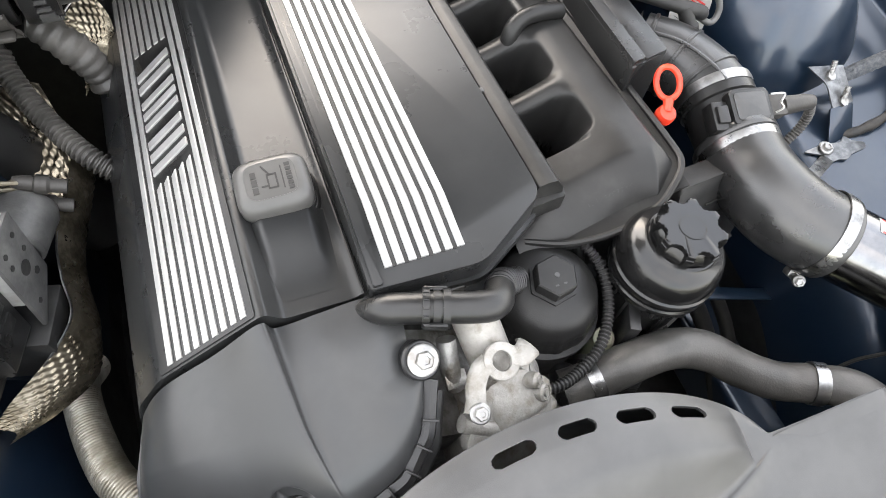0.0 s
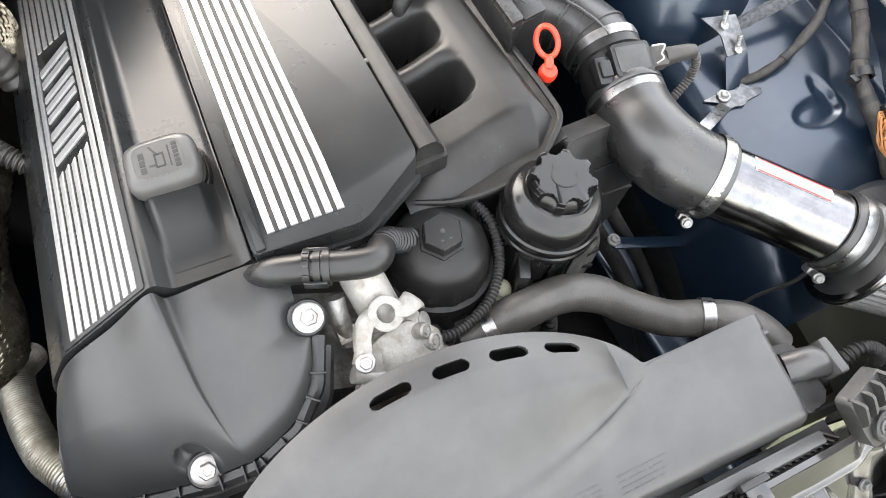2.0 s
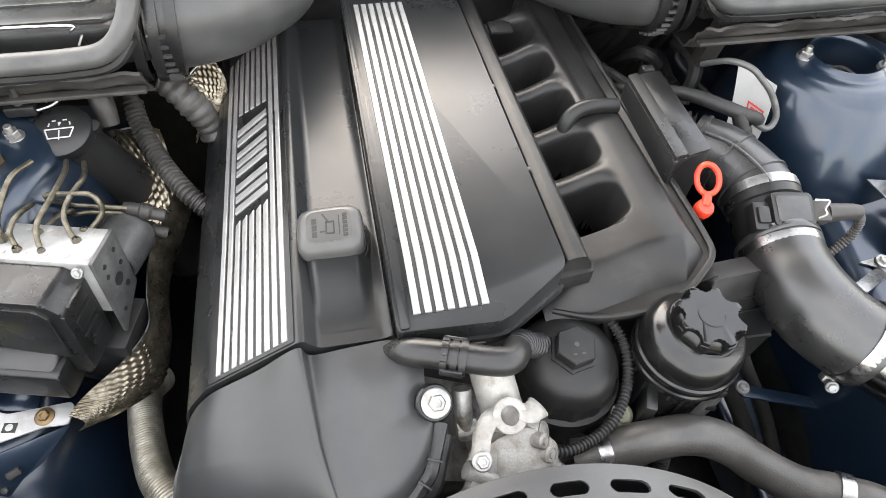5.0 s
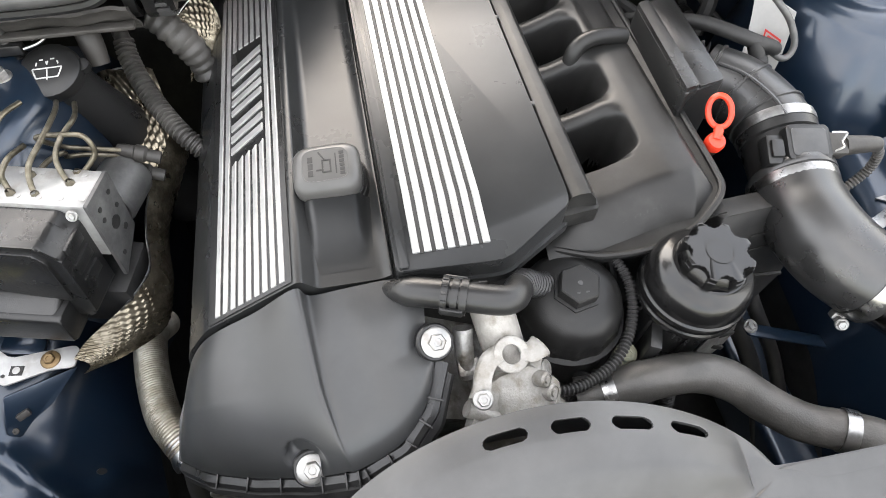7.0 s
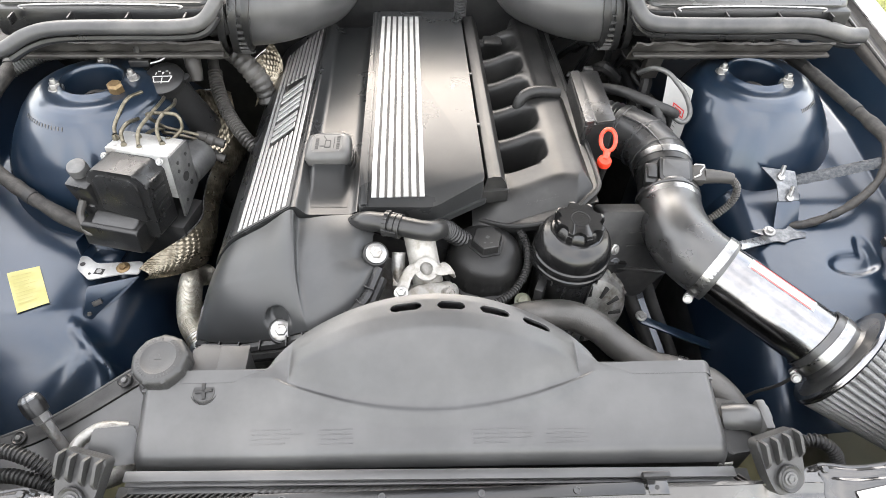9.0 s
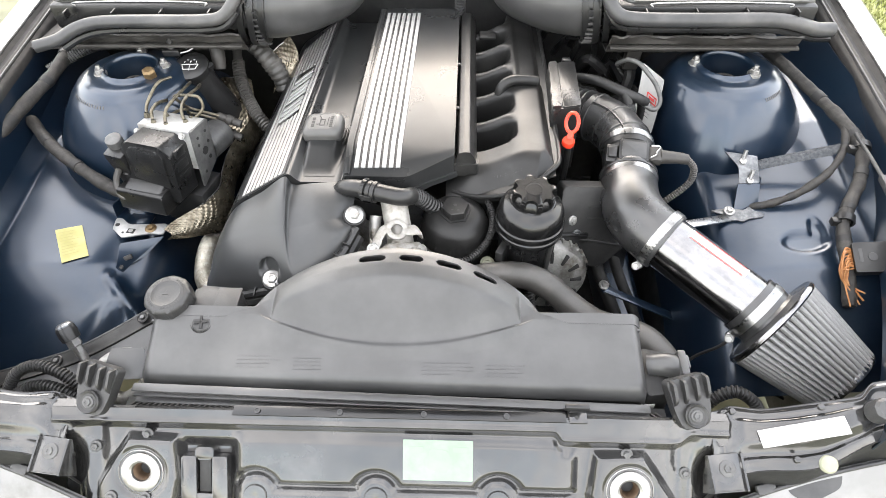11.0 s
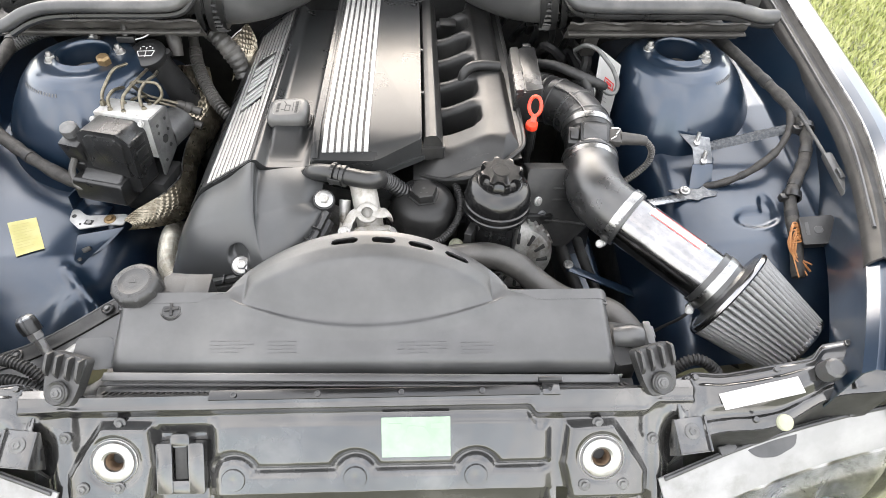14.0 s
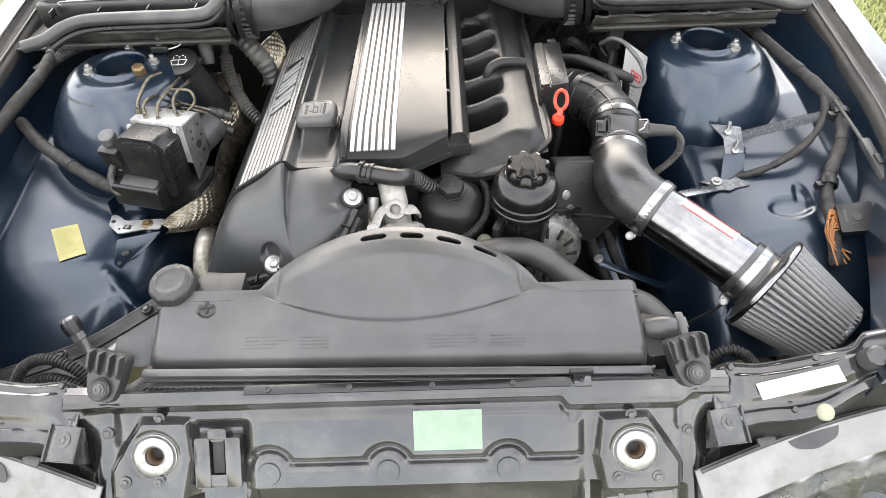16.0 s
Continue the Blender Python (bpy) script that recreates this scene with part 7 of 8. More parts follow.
def brake_line(pts):
    bm = new_bm()
    tube(bm, pts, 0.0029, 10, 8)
    ob = single("brake_line", bm, BRAKE, "bent bronze-grey brake line on the hydraulic block", "pipe", pts[0], "brake lines")
    bm = new_bm()
    lathe(bm, [(0, 0.0), (0.0062, 0.0), (0.0062, 0.006), (0.0054, 0.008), (0.0042, 0.011), (0.003, 0.013)], frame_of(Vector(pts[0]) - V(0, 0, 0.002), (0, 0, 1)), 6)
    part("line_nut", bm, BRAKE, ob)
    return ob


for run in (
    ((-0.443, 0.632, 0.887), (-0.446, 0.645, 0.900), (-0.44, 0.66, 0.913), (-0.429, 0.685, 0.926), (-0.415, 0.71, 0.922)),
    ((-0.426, 0.615, 0.884), (-0.43, 0.625, 0.897), (-0.429, 0.63, 0.905), (-0.423, 0.645, 0.909), (-0.417, 0.67, 0.899)),
    ((-0.402, 0.61, 0.882), (-0.406, 0.62, 0.892), (-0.404, 0.635, 0.905), (-0.392, 0.66, 0.913), (-0.385, 0.7, 0.911), (-0.395, 0.735, 0.895)),
    ((-0.37, 0.62, 0.882), (-0.377, 0.63, 0.892), (-0.381, 0.645, 0.902), (-0.373, 0.66, 0.913), (-0.364, 0.69, 0.911), (-0.378, 0.735, 0.89)),
    ((-0.366, 0.636, 0.878), (-0.347, 0.65, 0.893), (-0.346, 0.655, 0.907), (-0.354, 0.66, 0.914), (-0.376, 0.665, 0.913), (-0.396, 0.67, 0.909), (-0.403, 0.675, 0.9), (-0.394, 0.69, 0.871), (-0.38, 0.695, 0.86), (-0.343, 0.7, 0.844)),
    ((-0.411, 0.638, 0.882), (-0.4, 0.66, 0.882), (-0.389, 0.675, 0.876), (-0.39, 0.68, 0.865), (-0.377, 0.69, 0.854), (-0.348, 0.7, 0.836)),
):
    brake_line([V(*q) for q in run])
for p in ((-0.336, 0.702, 0.838), (-0.342, 0.702, 0.806)):
    bm = new_bm()
    m = frame_of(p, (0.95, -0.15, -0.35))
    lathe(bm, [(0, -0.014), (0.006, -0.014), (0.008, -0.006), (0.008, 0.004), (0.010, 0.006), (0.010, 0.016), (0.007, 0.02), (0, 0.02)], m, 12)
    tube(bm, [m @ V(0, 0, 0.016), m @ V(0.0, 0, 0.034)], 0.0075, 12)
    single("brake_hose_fitting", bm, COWL, "dusty brake hose fitting beside the motor", "pipe fitting", p, "brake hose fittings")

wash = thing("washer_filler", "dark grey washer filler cap with a pale windscreen symbol", "washer tank", (-0.395, 0.775, 0.62))
WM = frame_of((-0.402, 0.775, 0.904), (-0.05, -0.30, 1))
bm = new_bm()
tube(bm, [(-0.33, 0.80, 0.62), (-0.365, 0.80, 0.75), (-0.392, 0.79, 0.84), (-0.400, 0.782, 0.888)], lambda t: 0.044 - 0.014 * t ** 2, 28, 8)
part("filler_neck", bm, BLACK, wash)
bm = new_bm()
lathe(bm, [(0.028, -0.014), (0.033, -0.012), (0.0345, -0.004), (0.0335, 0.003), (0.030, 0.0055), (0.015, 0.0068), (0, 0.007)], WM, 44)
lathe(bm, [(0, -0.008), (0.008, -0.008), (0.008, 0.0), (0, 0.0)], WM @ pose(0.034, 0.004, 0), 12)
lidw = part("filler_cap", bm, BLACK, wash)
bm = new_bm()
sy = [(-0.016, 0.0), (0.016, 0.0), (0.012, -0.012), (-0.012, -0.012), (-0.016, 0.0)]
for a, b in zip(sy, sy[1:]):
    tube(bm, [WM @ V(a[0], a[1], 0.0068), WM @ V(b[0], b[1], 0.0068)], 0.0009, 6, 2)
for s in (-1, 1):
    arc = [(s * (0.006 + 0.0062 * math.cos(t)), 0.004 + 0.0075 * math.sin(t)) for t in (0, 0.6, 1.2, 1.9, 2.5, 3.1)]
    for a, b in list(zip(arc, arc[1:]))[::2]:
        tube(bm, [WM @ V(*a, 0.0068), WM @ V(*b, 0.0068)], 0.0009, 6, 2)
tube(bm, [WM @ V(0, -0.002, 0.007), WM @ V(0, -0.015, 0.007)], 0.0008, 6, 2)
part("washer_symbol", bm, PAPER, lidw, "pale windscreen washer symbol")


def dimpled(a, b, name, label, loc, nu=64, nv=13):
    """Embossed foil sheet between an upper and a lower edge."""
    la, lb = smooth_path(a, 10), smooth_path(b, 10)

    def at(u, v):
        p = along(la, u).lerp(along(lb, u), v)
        d = 0.0017 * math.sin(u * nu * math.pi) * math.sin(v * nv * math.pi)
        return p + V(-0.7 * d + 0.012 * math.sin(math.pi * v), -0.3 * d, d + 0.004 * math.sin(9 * u))

    bm = new_bm()
    sheet(bm, at, nu * 4, nv * 4)
    ob = single(name, bm, SHIELD, label, "heat shield", loc, "heat shields", "", 60)
    bm = new_bm()
    tube(bm, la, 0.0013, 6, 2)
    part("rolled_edge", bm, CLAMP, ob, "thin bright rolled edge")
    return ob


dimpled([(-0.30, 0.79, 0.80), (-0.312, 0.748, 0.79), (-0.335, 0.676, 0.78), (-0.338, 0.628, 0.77), (-0.334, 0.584, 0.765), (-0.361, 0.552, 0.75), (-0.404, 0.517, 0.738), (-0.421, 0.497, 0.7345)], [(-0.305, 0.79, 0.73), (-0.318, 0.74, 0.72), (-0.334, 0.68, 0.71), (-0.337, 0.64, 0.705), (-0.334, 0.593, 0.695), (-0.338, 0.545, 0.69), (-0.374, 0.506, 0.705), (-0.413, 0.482, 0.724)], "heat_shield", "embossed bronze-grey foil heat shield beside the engine", (-0.33, 0.6, 0.70))
dimpled([(-0.40, 0.86, 0.82), (-0.36, 0.865, 0.825), (-0.325, 0.86, 0.82)], [(-0.392, 0.775, 0.795), (-0.36, 0.745, 0.775), (-0.318, 0.725, 0.76)], "rear_heat_shield", "embossed foil heat shield flap by the washer filler", (-0.36, 0.81, 0.79), 18, 12)
dimpled([(-0.30, 0.90, 0.845), (-0.275, 0.93, 0.86), (-0.25, 0.95, 0.87)], [(-0.285, 0.86, 0.79), (-0.262, 0.88, 0.80), (-0.24, 0.90, 0.81)], "rear_heat_shield", "embossed foil heat shield strip behind the cover", (-0.27, 0.9, 0.83), 14, 14)

brk = thing("shield_bracket", "bare zinc steel bracket with a rusty bolt", "bracket", (-0.46, 0.495, 0.70))
KM = pose(-0.463, 0.502, 0.731)
bm = new_bm()
prism(bm, fillet([(-0.059, 0.027), (-0.047, 0.026), (-0.028, 0.010), (0.006, 0.012), (0.041, 0.014), (0.046, 0.008), (0.042, -0.013), (0.017, -0.012), (-0.031, -0.023), (-0.056, 0.0)], 0.004), 0, 0.0025, KM, 0.0006)
part("bracket_sheet", bm, GALV, brk)
for nm, q, rr in (("bolt_hole", (-0.050, 0.009, 0), 0.0042), ("small_hole", (-0.033, -0.011, 0), 0.0022)):
    bm = new_bm()
    lathe(bm, [(0, 0.0032), (rr, 0.0032), (rr, 0.0015)], KM @ pose(*q), 14)
    part(nm, bm, DARK, brk, "dark hole")
bm = new_bm()
box(bm, (-0.019, -0.007, 0.003), (0.014, 0.011, 0.001), (0, 0, -8), 0, m=KM)
slot = part("square_slot", bm, DARK, brk, "dark square slot")
bm = new_bm()
lathe(bm, [(0, 0.0042), (0.0022, 0.0042), (0.0042, 0.0042), (0.0042, 0.003)], KM @ pose(-0.019, -0.007, 0), 12)
part("slot_nut", bm, ZINC, slot)
bm = new_bm()
hexbolt(bm, KM @ V(0.016, 0.0, 0.003), (0, -0.1, 1), 0.0062, 0.006, 0.0105)
part("rusty_bolt", bm, BRASS, brk, "rusty flanged bolt")
bm = new_bm()
LM = frame_of((-0.46, 0.475, 0.719), (0.35, -0.75, 0.55))
prism(bm, fillet([(-0.036, 0.004), (0.04, 0.014), (0.004, -0.022), (-0.018, -0.034), (-0.034, -0.05), (-0.046, -0.042)], 0.003), -0.002, 0.0, LM, 0.0006)
part("bracket_leg", bm, BLUE, brk, "dark blue folded leg below the bracket")
bm = new_bm()
hexbolt(bm, LM @ V(-0.036, -0.040, 0.0), (0, -0.6, 0.8), 0.004, 0.003, 0.0)
box(bm, (-0.024, -0.022, 0.003), (0.014, 0.008, 0.006), (0, 0, 20), 0.001, m=LM)
part("leg_clip", bm, COWL, brk, "dusty clip on the leg")
bm = new_bm()
box(bm, (-0.485, 0.535, 0.722), (0.05, 0.03, 0.004), (0, 0, -8), 0.001)
box(bm, (-0.52, 0.55, 0.742), (0.003, 0.03, 0.04), (0, 12, -20), 0.001)
part("bracket_wing", bm, BLUE, brk, "dark blue wing under the connector")

# flat disc whose black stands in for the dark of an open drain hole
bm = new_bm()
lathe(bm, [(0, -0.001), (0.0062, -0.001), (0.0062, 0.0012), (0, 0.0012)], frame_of(on_fender(-1, -0.4365, 0.4065, 0.001), (0.75, -0.1, 0.6)) @ Matrix.Diagonal((1, 0.6, 1, 1)), 20)
single("drain_plug", bm, DARK, "black disc painted as the drain hole in the fender pocket", "plug", on_fender(-1, -0.4365, 0.4065))

foil = single("foil_tube", tube(new_bm(), [(-0.372, 0.60, 0.60), (-0.374, 0.56, 0.64), (-0.362, 0.5, 0.662), (-0.342, 0.438, 0.677), (-0.320, 0.402, 0.684), (-0.305, 0.38, 0.68)], 0.0195, 24, 10, rib=0.0014, pitch=0.0036), FOIL, "silver corrugated foil tube beside the valve cover", "hose", (-0.36, 0.49, 0.64))
part("torn_end", tube(new_bm(), [(-0.318, 0.40, 0.684), (-0.311, 0.388, 0.682), (-0.304, 0.376, 0.679)], lambda t: 0.0202 + 0.002 * t, 24, 4, wobble=0.005), CLAMP, foil, "crumpled bright foil end")
single("cardboard_tube", tube(new_bm(), [(-0.30, 0.40, 0.685), (-0.305, 0.37, 0.66), (-0.31, 0.35, 0.6), (-0.31, 0.34, 0.5)], 0.016, 16, 8), DARK, "black hose below the foil tube", "hose", (-0.305, 0.36, 0.6))
single("corrugated_hose", tube(tube(new_bm(), [(-0.352, 0.885, 0.85), (-0.348, 0.865, 0.838), (-0.334, 0.83, 0.822), (-0.312, 0.79, 0.81), (-0.288, 0.755, 0.80), (-0.265, 0.735, 0.785)], 0.0115, 16, 10, rib=0.0035, pitch=0.0065), [(-0.358, 0.92, 0.87), (-0.356, 0.9, 0.862), (-0.351, 0.882, 0.848)], 0.010, 14, 6), HOSE, "dusty ribbed hose running behind the cover", "hose", (-0.32, 0.81, 0.8))
single("wrapped_hose", tube(new_bm(), [(-0.37, 0.96, 0.90), (-0.345, 0.925, 0.895), (-0.315, 0.90, 0.885), (-0.29, 0.88, 0.868), (-0.268, 0.868, 0.84), (-0.255, 0.86, 0.80)], 0.019, 18, 10, rib=0.002, pitch=0.012, wobble=0.003), HOSE, "thick dusty wrapped hose at the firewall", "hose", (-0.3, 0.9, 0.84))
single("rubber_drain", tube(new_bm(), [(-0.372, 0.85, 0.93), (-0.368, 0.835, 0.915), (-0.364, 0.82, 0.895), (-0.362, 0.81, 0.878)], lambda t: 0.011 + 0.003 * math.sin(3 * t), 14, 6), COWL, "pale grey rubber drain spout", "hose", (-0.365, 0.83, 0.89))

kn = thing("round_sensor", "black sensor block with a knurled grey knob", "sensor", (-0.485, 0.57, 0.78))
bm = new_bm()
box(bm, (-0.482, 0.57, 0.842), (0.04, 0.034, 0.05), (10, 0, -18), 0.004)
box(bm, (-0.482, 0.57, 0.80), (0.028, 0.028, 0.05), (10, 0, -18), 0.004)
part("sensor_block", bm, BLACK, kn)
bm = new_bm()
lathe(bm, [(0, 0.0155), (0.010, 0.0155), (0.0135, 0.014), (0.0145, 0.010), (0.0145, -0.01), (0, -0.01)], frame_of((-0.487, 0.578, 0.870), (0, -0.25, 1)), 40, lambda a, h: 1 + (0.03 if math.sin(20 * a) > 0 else 0))
part("knob", bm, STEELGREY, kn, "knurled pale knob")
single("sensor_lead", tube(new_bm(), [(-0.49, 0.558, 0.83), (-0.498, 0.545, 0.81), (-0.49, 0.53, 0.79), (-0.47, 0.53, 0.785)], 0.006, 10, 8), HOSE, "short grey lead from the sensor", "cable", (-0.49, 0.54, 0.8))
harness([(-0.72, 0.70, 0.83), (-0.66, 0.64, 0.82), (-0.60, 0.595, 0.812), (-0.55, 0.565, 0.80), (-0.51, 0.548, 0.788), (-0.47, 0.535, 0.78)], 0.0115, "taped wiring harness to the brake unit", (-0.6, 0.6, 0.80))
harness([(-0.69, 0.86, 0.90), (-0.675, 0.82, 0.90), (-0.68, 0.76, 0.89), (-0.71, 0.70, 0.87), (-0.735, 0.6, 0.85), (-0.735, 0.5, 0.84), (-0.72, 0.4, 0.81), (-0.70, 0.3, 0.77)], 0.012, "taped wiring harness along the fender wall", (-0.71, 0.6, 0.84))
single("corrugated_conduit", tube(new_bm(), [(-0.60, 0.86, 0.905), (-0.63, 0.845, 0.905), (-0.665, 0.82, 0.897), (-0.70, 0.79, 0.885)], 0.0105, 14, 8, rib=0.002, pitch=0.005), SEAL, "grey corrugated conduit beside the strut tower", "cable", (-0.65, 0.83, 0.89))

# yellow sticker on the fender
YS = thing("yellow_sticker", "yellow paper sticker with faint print on the fender", "sticker", (-0.56, 0.47, 0.755))
bm = new_bm()
YC = [(-0.619, 0.489), (-0.578, 0.507), (-0.546, 0.445), (-0.582, 0.421)]


def on_sticker(u, v, up):
    (ax, ay), (bx, by), (cx, cy), (dx, dy) = YC
    x = (ax + (bx - ax) * u) * (1 - v) + (dx + (cx - dx) * u) * v
    y = (ay + (by - ay) * u) * (1 - v) + (dy + (cy - dy) * u) * v
    return on_fender(-1, x, y, up)


sheet(bm, lambda u, v: on_sticker(u, v, 0.003), 8, 10, 0.0006)
part("sticker_sheet", bm, YELLOW, YS)
bm = new_bm()
rng = random.Random(9)
for k in range(9):
    v = 0.12 + 0.085 * k
    w = rng.uniform(0.45, 0.8)
    sheet(bm, lambda u, vv: on_sticker(0.1 + w * u, v + 0.02 * vv, 0.0042), 2, 1)
tagged(part("print_lines", bm, FADED, YS), "faint print lines", "", "", "stuff")

# ---- rear: cabin filter housings, ducts, cowl ----


def filter_housing(side):
    X = lambda x: XC + side * x
    y0 = 0.785 if side > 0 else 0.775
    ob = thing("cabin_filter_housing", "black cabin filter housing with a satin lid and wire clip", "filter housing", (X(0.52), 0.9, 0.95), "cabin filter housings")
    bm = new_bm()
    box(bm, (X(0.525), 0.932, 0.985), (0.37, 0.24, 0.05), bev=0.008)
    part("housing", bm, BLACK, ob)
    bm = new_bm()
    prism(bm, fillet([(-0.175, -0.10), (0.175, -0.10), (0.185, 0.11), (-0.185, 0.11)], 0.02), 0, 0.018, pose(X(0.535), 0.925, 1.012, 9, 0, 0), 0.008, 3)
    lid = part("lid", bm, LID, ob, "satin dark grey lid")
    bm = new_bm()
    prism(bm, fillet([(-0.15, -0.075), (0.15, -0.075), (0.155, 0.09), (-0.155, 0.09)], 0.015), 0.018, 0.021, pose(X(0.535), 0.925, 1.012, 9, 0, 0), 0.002)
    part("lid_field", bm, LID, lid)
    bm = new_bm()
    m = pose(X(0.535), 0.822, 1.012, 9, 0, 0)
    tube(bm, [m @ V(-0.12, 0.0, -0.02), m @ V(-0.122, -0.008, -0.004), m @ V(-0.118, -0.006, 0.002), m @ V(0.0, -0.005, 0.004), m @ V(0.118, -0.006, 0.002), m @ V(0.122, -0.008, -0.004), m @ V(0.12, 0.0, -0.02)], 0.0016, 6, 5)
    part("wire_clip", bm, CLAMP, lid, "grey spring wire clip")
    bm = new_bm()
    if side < 0:
        pts = [(-0.66, 0.735, 0.968), (-0.62, 0.748, 0.975), (-0.585, 0.762, 0.990), (-0.54, 0.77, 0.998), (-0.45, 0.775, 0.998), (-0.36, 0.776, 0.998), (-0.318, 0.778, 1.004), (-0.294, 0.79, 1.025), (-0.283, 0.82, 1.05), (-0.28, 0.88, 1.07)]
    else:
        pts = [(0.372, 0.88, 1.07), (0.375, 0.83, 1.05), (0.385, 0.80, 1.025), (0.405, 0.788, 1.004), (0.45, 0.786, 0.998), (0.56, 0.788, 0.996), (0.68, 0.793, 0.994), (0.73, 0.798, 0.984), (0.77, 0.806, 0.970), (0.805, 0.812, 0.966)]
    tube(bm, pts, 0.013, 14, 6, flat=0.85)
    part("bonnet_seal", bm, SEAL, ob, "grey rubber bonnet seal")
    bm = new_bm()
    tube(bm, [(p[0], p[1] + 0.006, p[2] - 0.019) for p in pts[1:-2]] if side < 0 else [(p[0], p[1] + 0.006, p[2] - 0.019) for p in pts[2:]], 0.009, 10, 5, flat=0.9)
    part("seal_carrier", bm, BLACK, ob)
    for k in range(4):
        bm = new_bm()
        box(bm, (X(0.40 + 0.09 * k), y0 + 0.022, 1.0), (0.003, 0.02, 0.014), bev=0.0005)
        part("housing_tab", bm, BLACK, ob)
    return ob


filter_housing(-1)
filter_housing(1)
for side in (-1, 1):
    x0, x1 = (-0.66, -0.30) if side < 0 else (0.40, 0.75)
    bm = new_bm()
    sheet(bm, lambda u, v: V(x0 + (x1 - x0) * u, 0.797 + 0.03 * (1 - v) + 0.006 * noise.noise(V(u * 9, v * 4, side)), 0.915 + 0.046 * v + 0.003 * noise.noise(V(u * 30, v * 6, 2))), 50, 8, 0.004)
    st = structure("cowl_strip_left" if side < 0 else "cowl_strip_right", bm, COWL, "weathered grey-brown plastic strip under the bonnet seal")
    bm = new_bm()
    box(bm, ((x0 + x1) / 2, 0.800, 0.935), (abs(x1 - x0), 0.012, 0.006), bev=0.002)
    part("strip_edge", bm, COWL, st)
    bm = new_bm()
    sheet(bm, lambda u, v: V(x0 - 0.1 * (side < 0) + (x1 - x0 + 0.1 * (side < 0)) * u, 0.828 + 0.24 * v, 0.914 - 0.02 * v), 10, 4, 0.004)
    part("strip_shelf", bm, DARK, st)


def duct(side):
    g = (lambda x, y, z: V(x, y, z)) if side < 0 else (lambda x, y, z: V(0.095 - x, y + 0.018, z - 0.003))
    ob = thing("air_duct", "dusty grey plastic fresh air duct with a dark clamp ring", "air duct", g(-0.23, 0.9, 0.90), "air ducts")
    bm = new_bm()
    tube(bm, [g(-0.29, 0.885, 0.985), g(-0.25, 0.888, 0.98), g(-0.205, 0.905, 0.975), g(-0.165, 0.94, 0.97), g(-0.14, 0.99, 0.965), g(-0.13, 1.08, 0.96)], lambda t: 0.071 - 0.012 * min(1, t * 2.2), 36, 8)
    part("duct_body", bm, DUSTY, ob)
    for x, r in ((-0.262, 0.0765), (-0.282, 0.082), (-0.302, 0.080)):
        bm = new_bm()
        lathe(bm, [(r - 0.008, -0.006), (r, -0.006), (r + 0.001, 0), (r, 0.006), (r - 0.008, 0.006)], frame_of(g(x, 0.886, 0.982), g(-0.25, 0.888, 0.98) - g(-0.29, 0.885, 0.985)), 44)
        part("clamp_ring", bm, BLACK, ob)
    bm = new_bm()
    for k in range(10):
        a = math.radians(-70 + 9 * k)
        p = g(-0.272, 0.886 - 0.08 * math.cos(a), 0.982 + 0.08 * math.sin(a))
        box(bm, p, (0.02, 0.003, 0.004), bev=0)
    part("ring_teeth", bm, SEAL, ob)
    return ob


duct(-1)
duct(1)

single("firewall_stud", tube(tube(new_bm(), [(0.115, 1.035, 0.885), (0.115, 1.035, 0.96)], 0.011, 14, 6, rib=0.003, pitch=0.006), [(0.115, 1.035, 0.94), (0.115, 1.035, 0.965)], 0.016, 12), SEAL, "sprung grey stud at the firewall", "stud", (0.115, 1.035, 0.885))
for k, (x, z) in enumerate(((0.30, 0.93), (0.335, 0.90), (0.37, 0.92), (0.41, 0.93))):
    single("heater_pipe", tube(new_bm(), [(x, 1.05, z - 0.12), (x, 0.98, z - 0.06), (x + 0.01, 0.93, z - 0.015), (x + 0.03, 0.90, z), (x + 0.055, 0.905, z - 0.01), (x + 0.065, 0.93, z - 0.06), (x + 0.06, 0.98, z - 0.14)], 0.007, 10, 8), BLACK, "thin black heater pipe bent at the firewall", "pipe", (x, 0.95, z - 0.1), "heater pipes")
single("tower_side_bracket", box(box(new_bm(), (0.455, 0.83, 0.965), (0.05, 0.04, 0.02), (12, 0, 0), 0.003), (0.46, 0.845, 0.91), (0.03, 0.02, 0.1), (12, 0, 0), 0.003), COWL, "weathered plastic bracket beside the tower", "bracket", (0.458, 0.84, 0.86))
bm = new_bm()
rng = random.Random(21)
for k in range(12):
    x, y, z = rng.uniform(0.30, 0.46), rng.uniform(0.80, 0.98), rng.uniform(0.72, 0.86)
    tube(bm, [(x, y, z), (x + rng.uniform(-0.05, 0.05), y + rng.uniform(-0.06, 0.06), z + rng.uniform(-0.03, 0.04)), (x + rng.uniform(-0.08, 0.08), y + rng.uniform(-0.1, 0.1), z - 0.06)], rng.uniform(0.004, 0.012), 8, 6)
single("dark_pipework", bm, DARK, "tangle of black pipes in the shade behind the boot", "pipes", (0.38, 0.88, 0.70), "", "stuff")


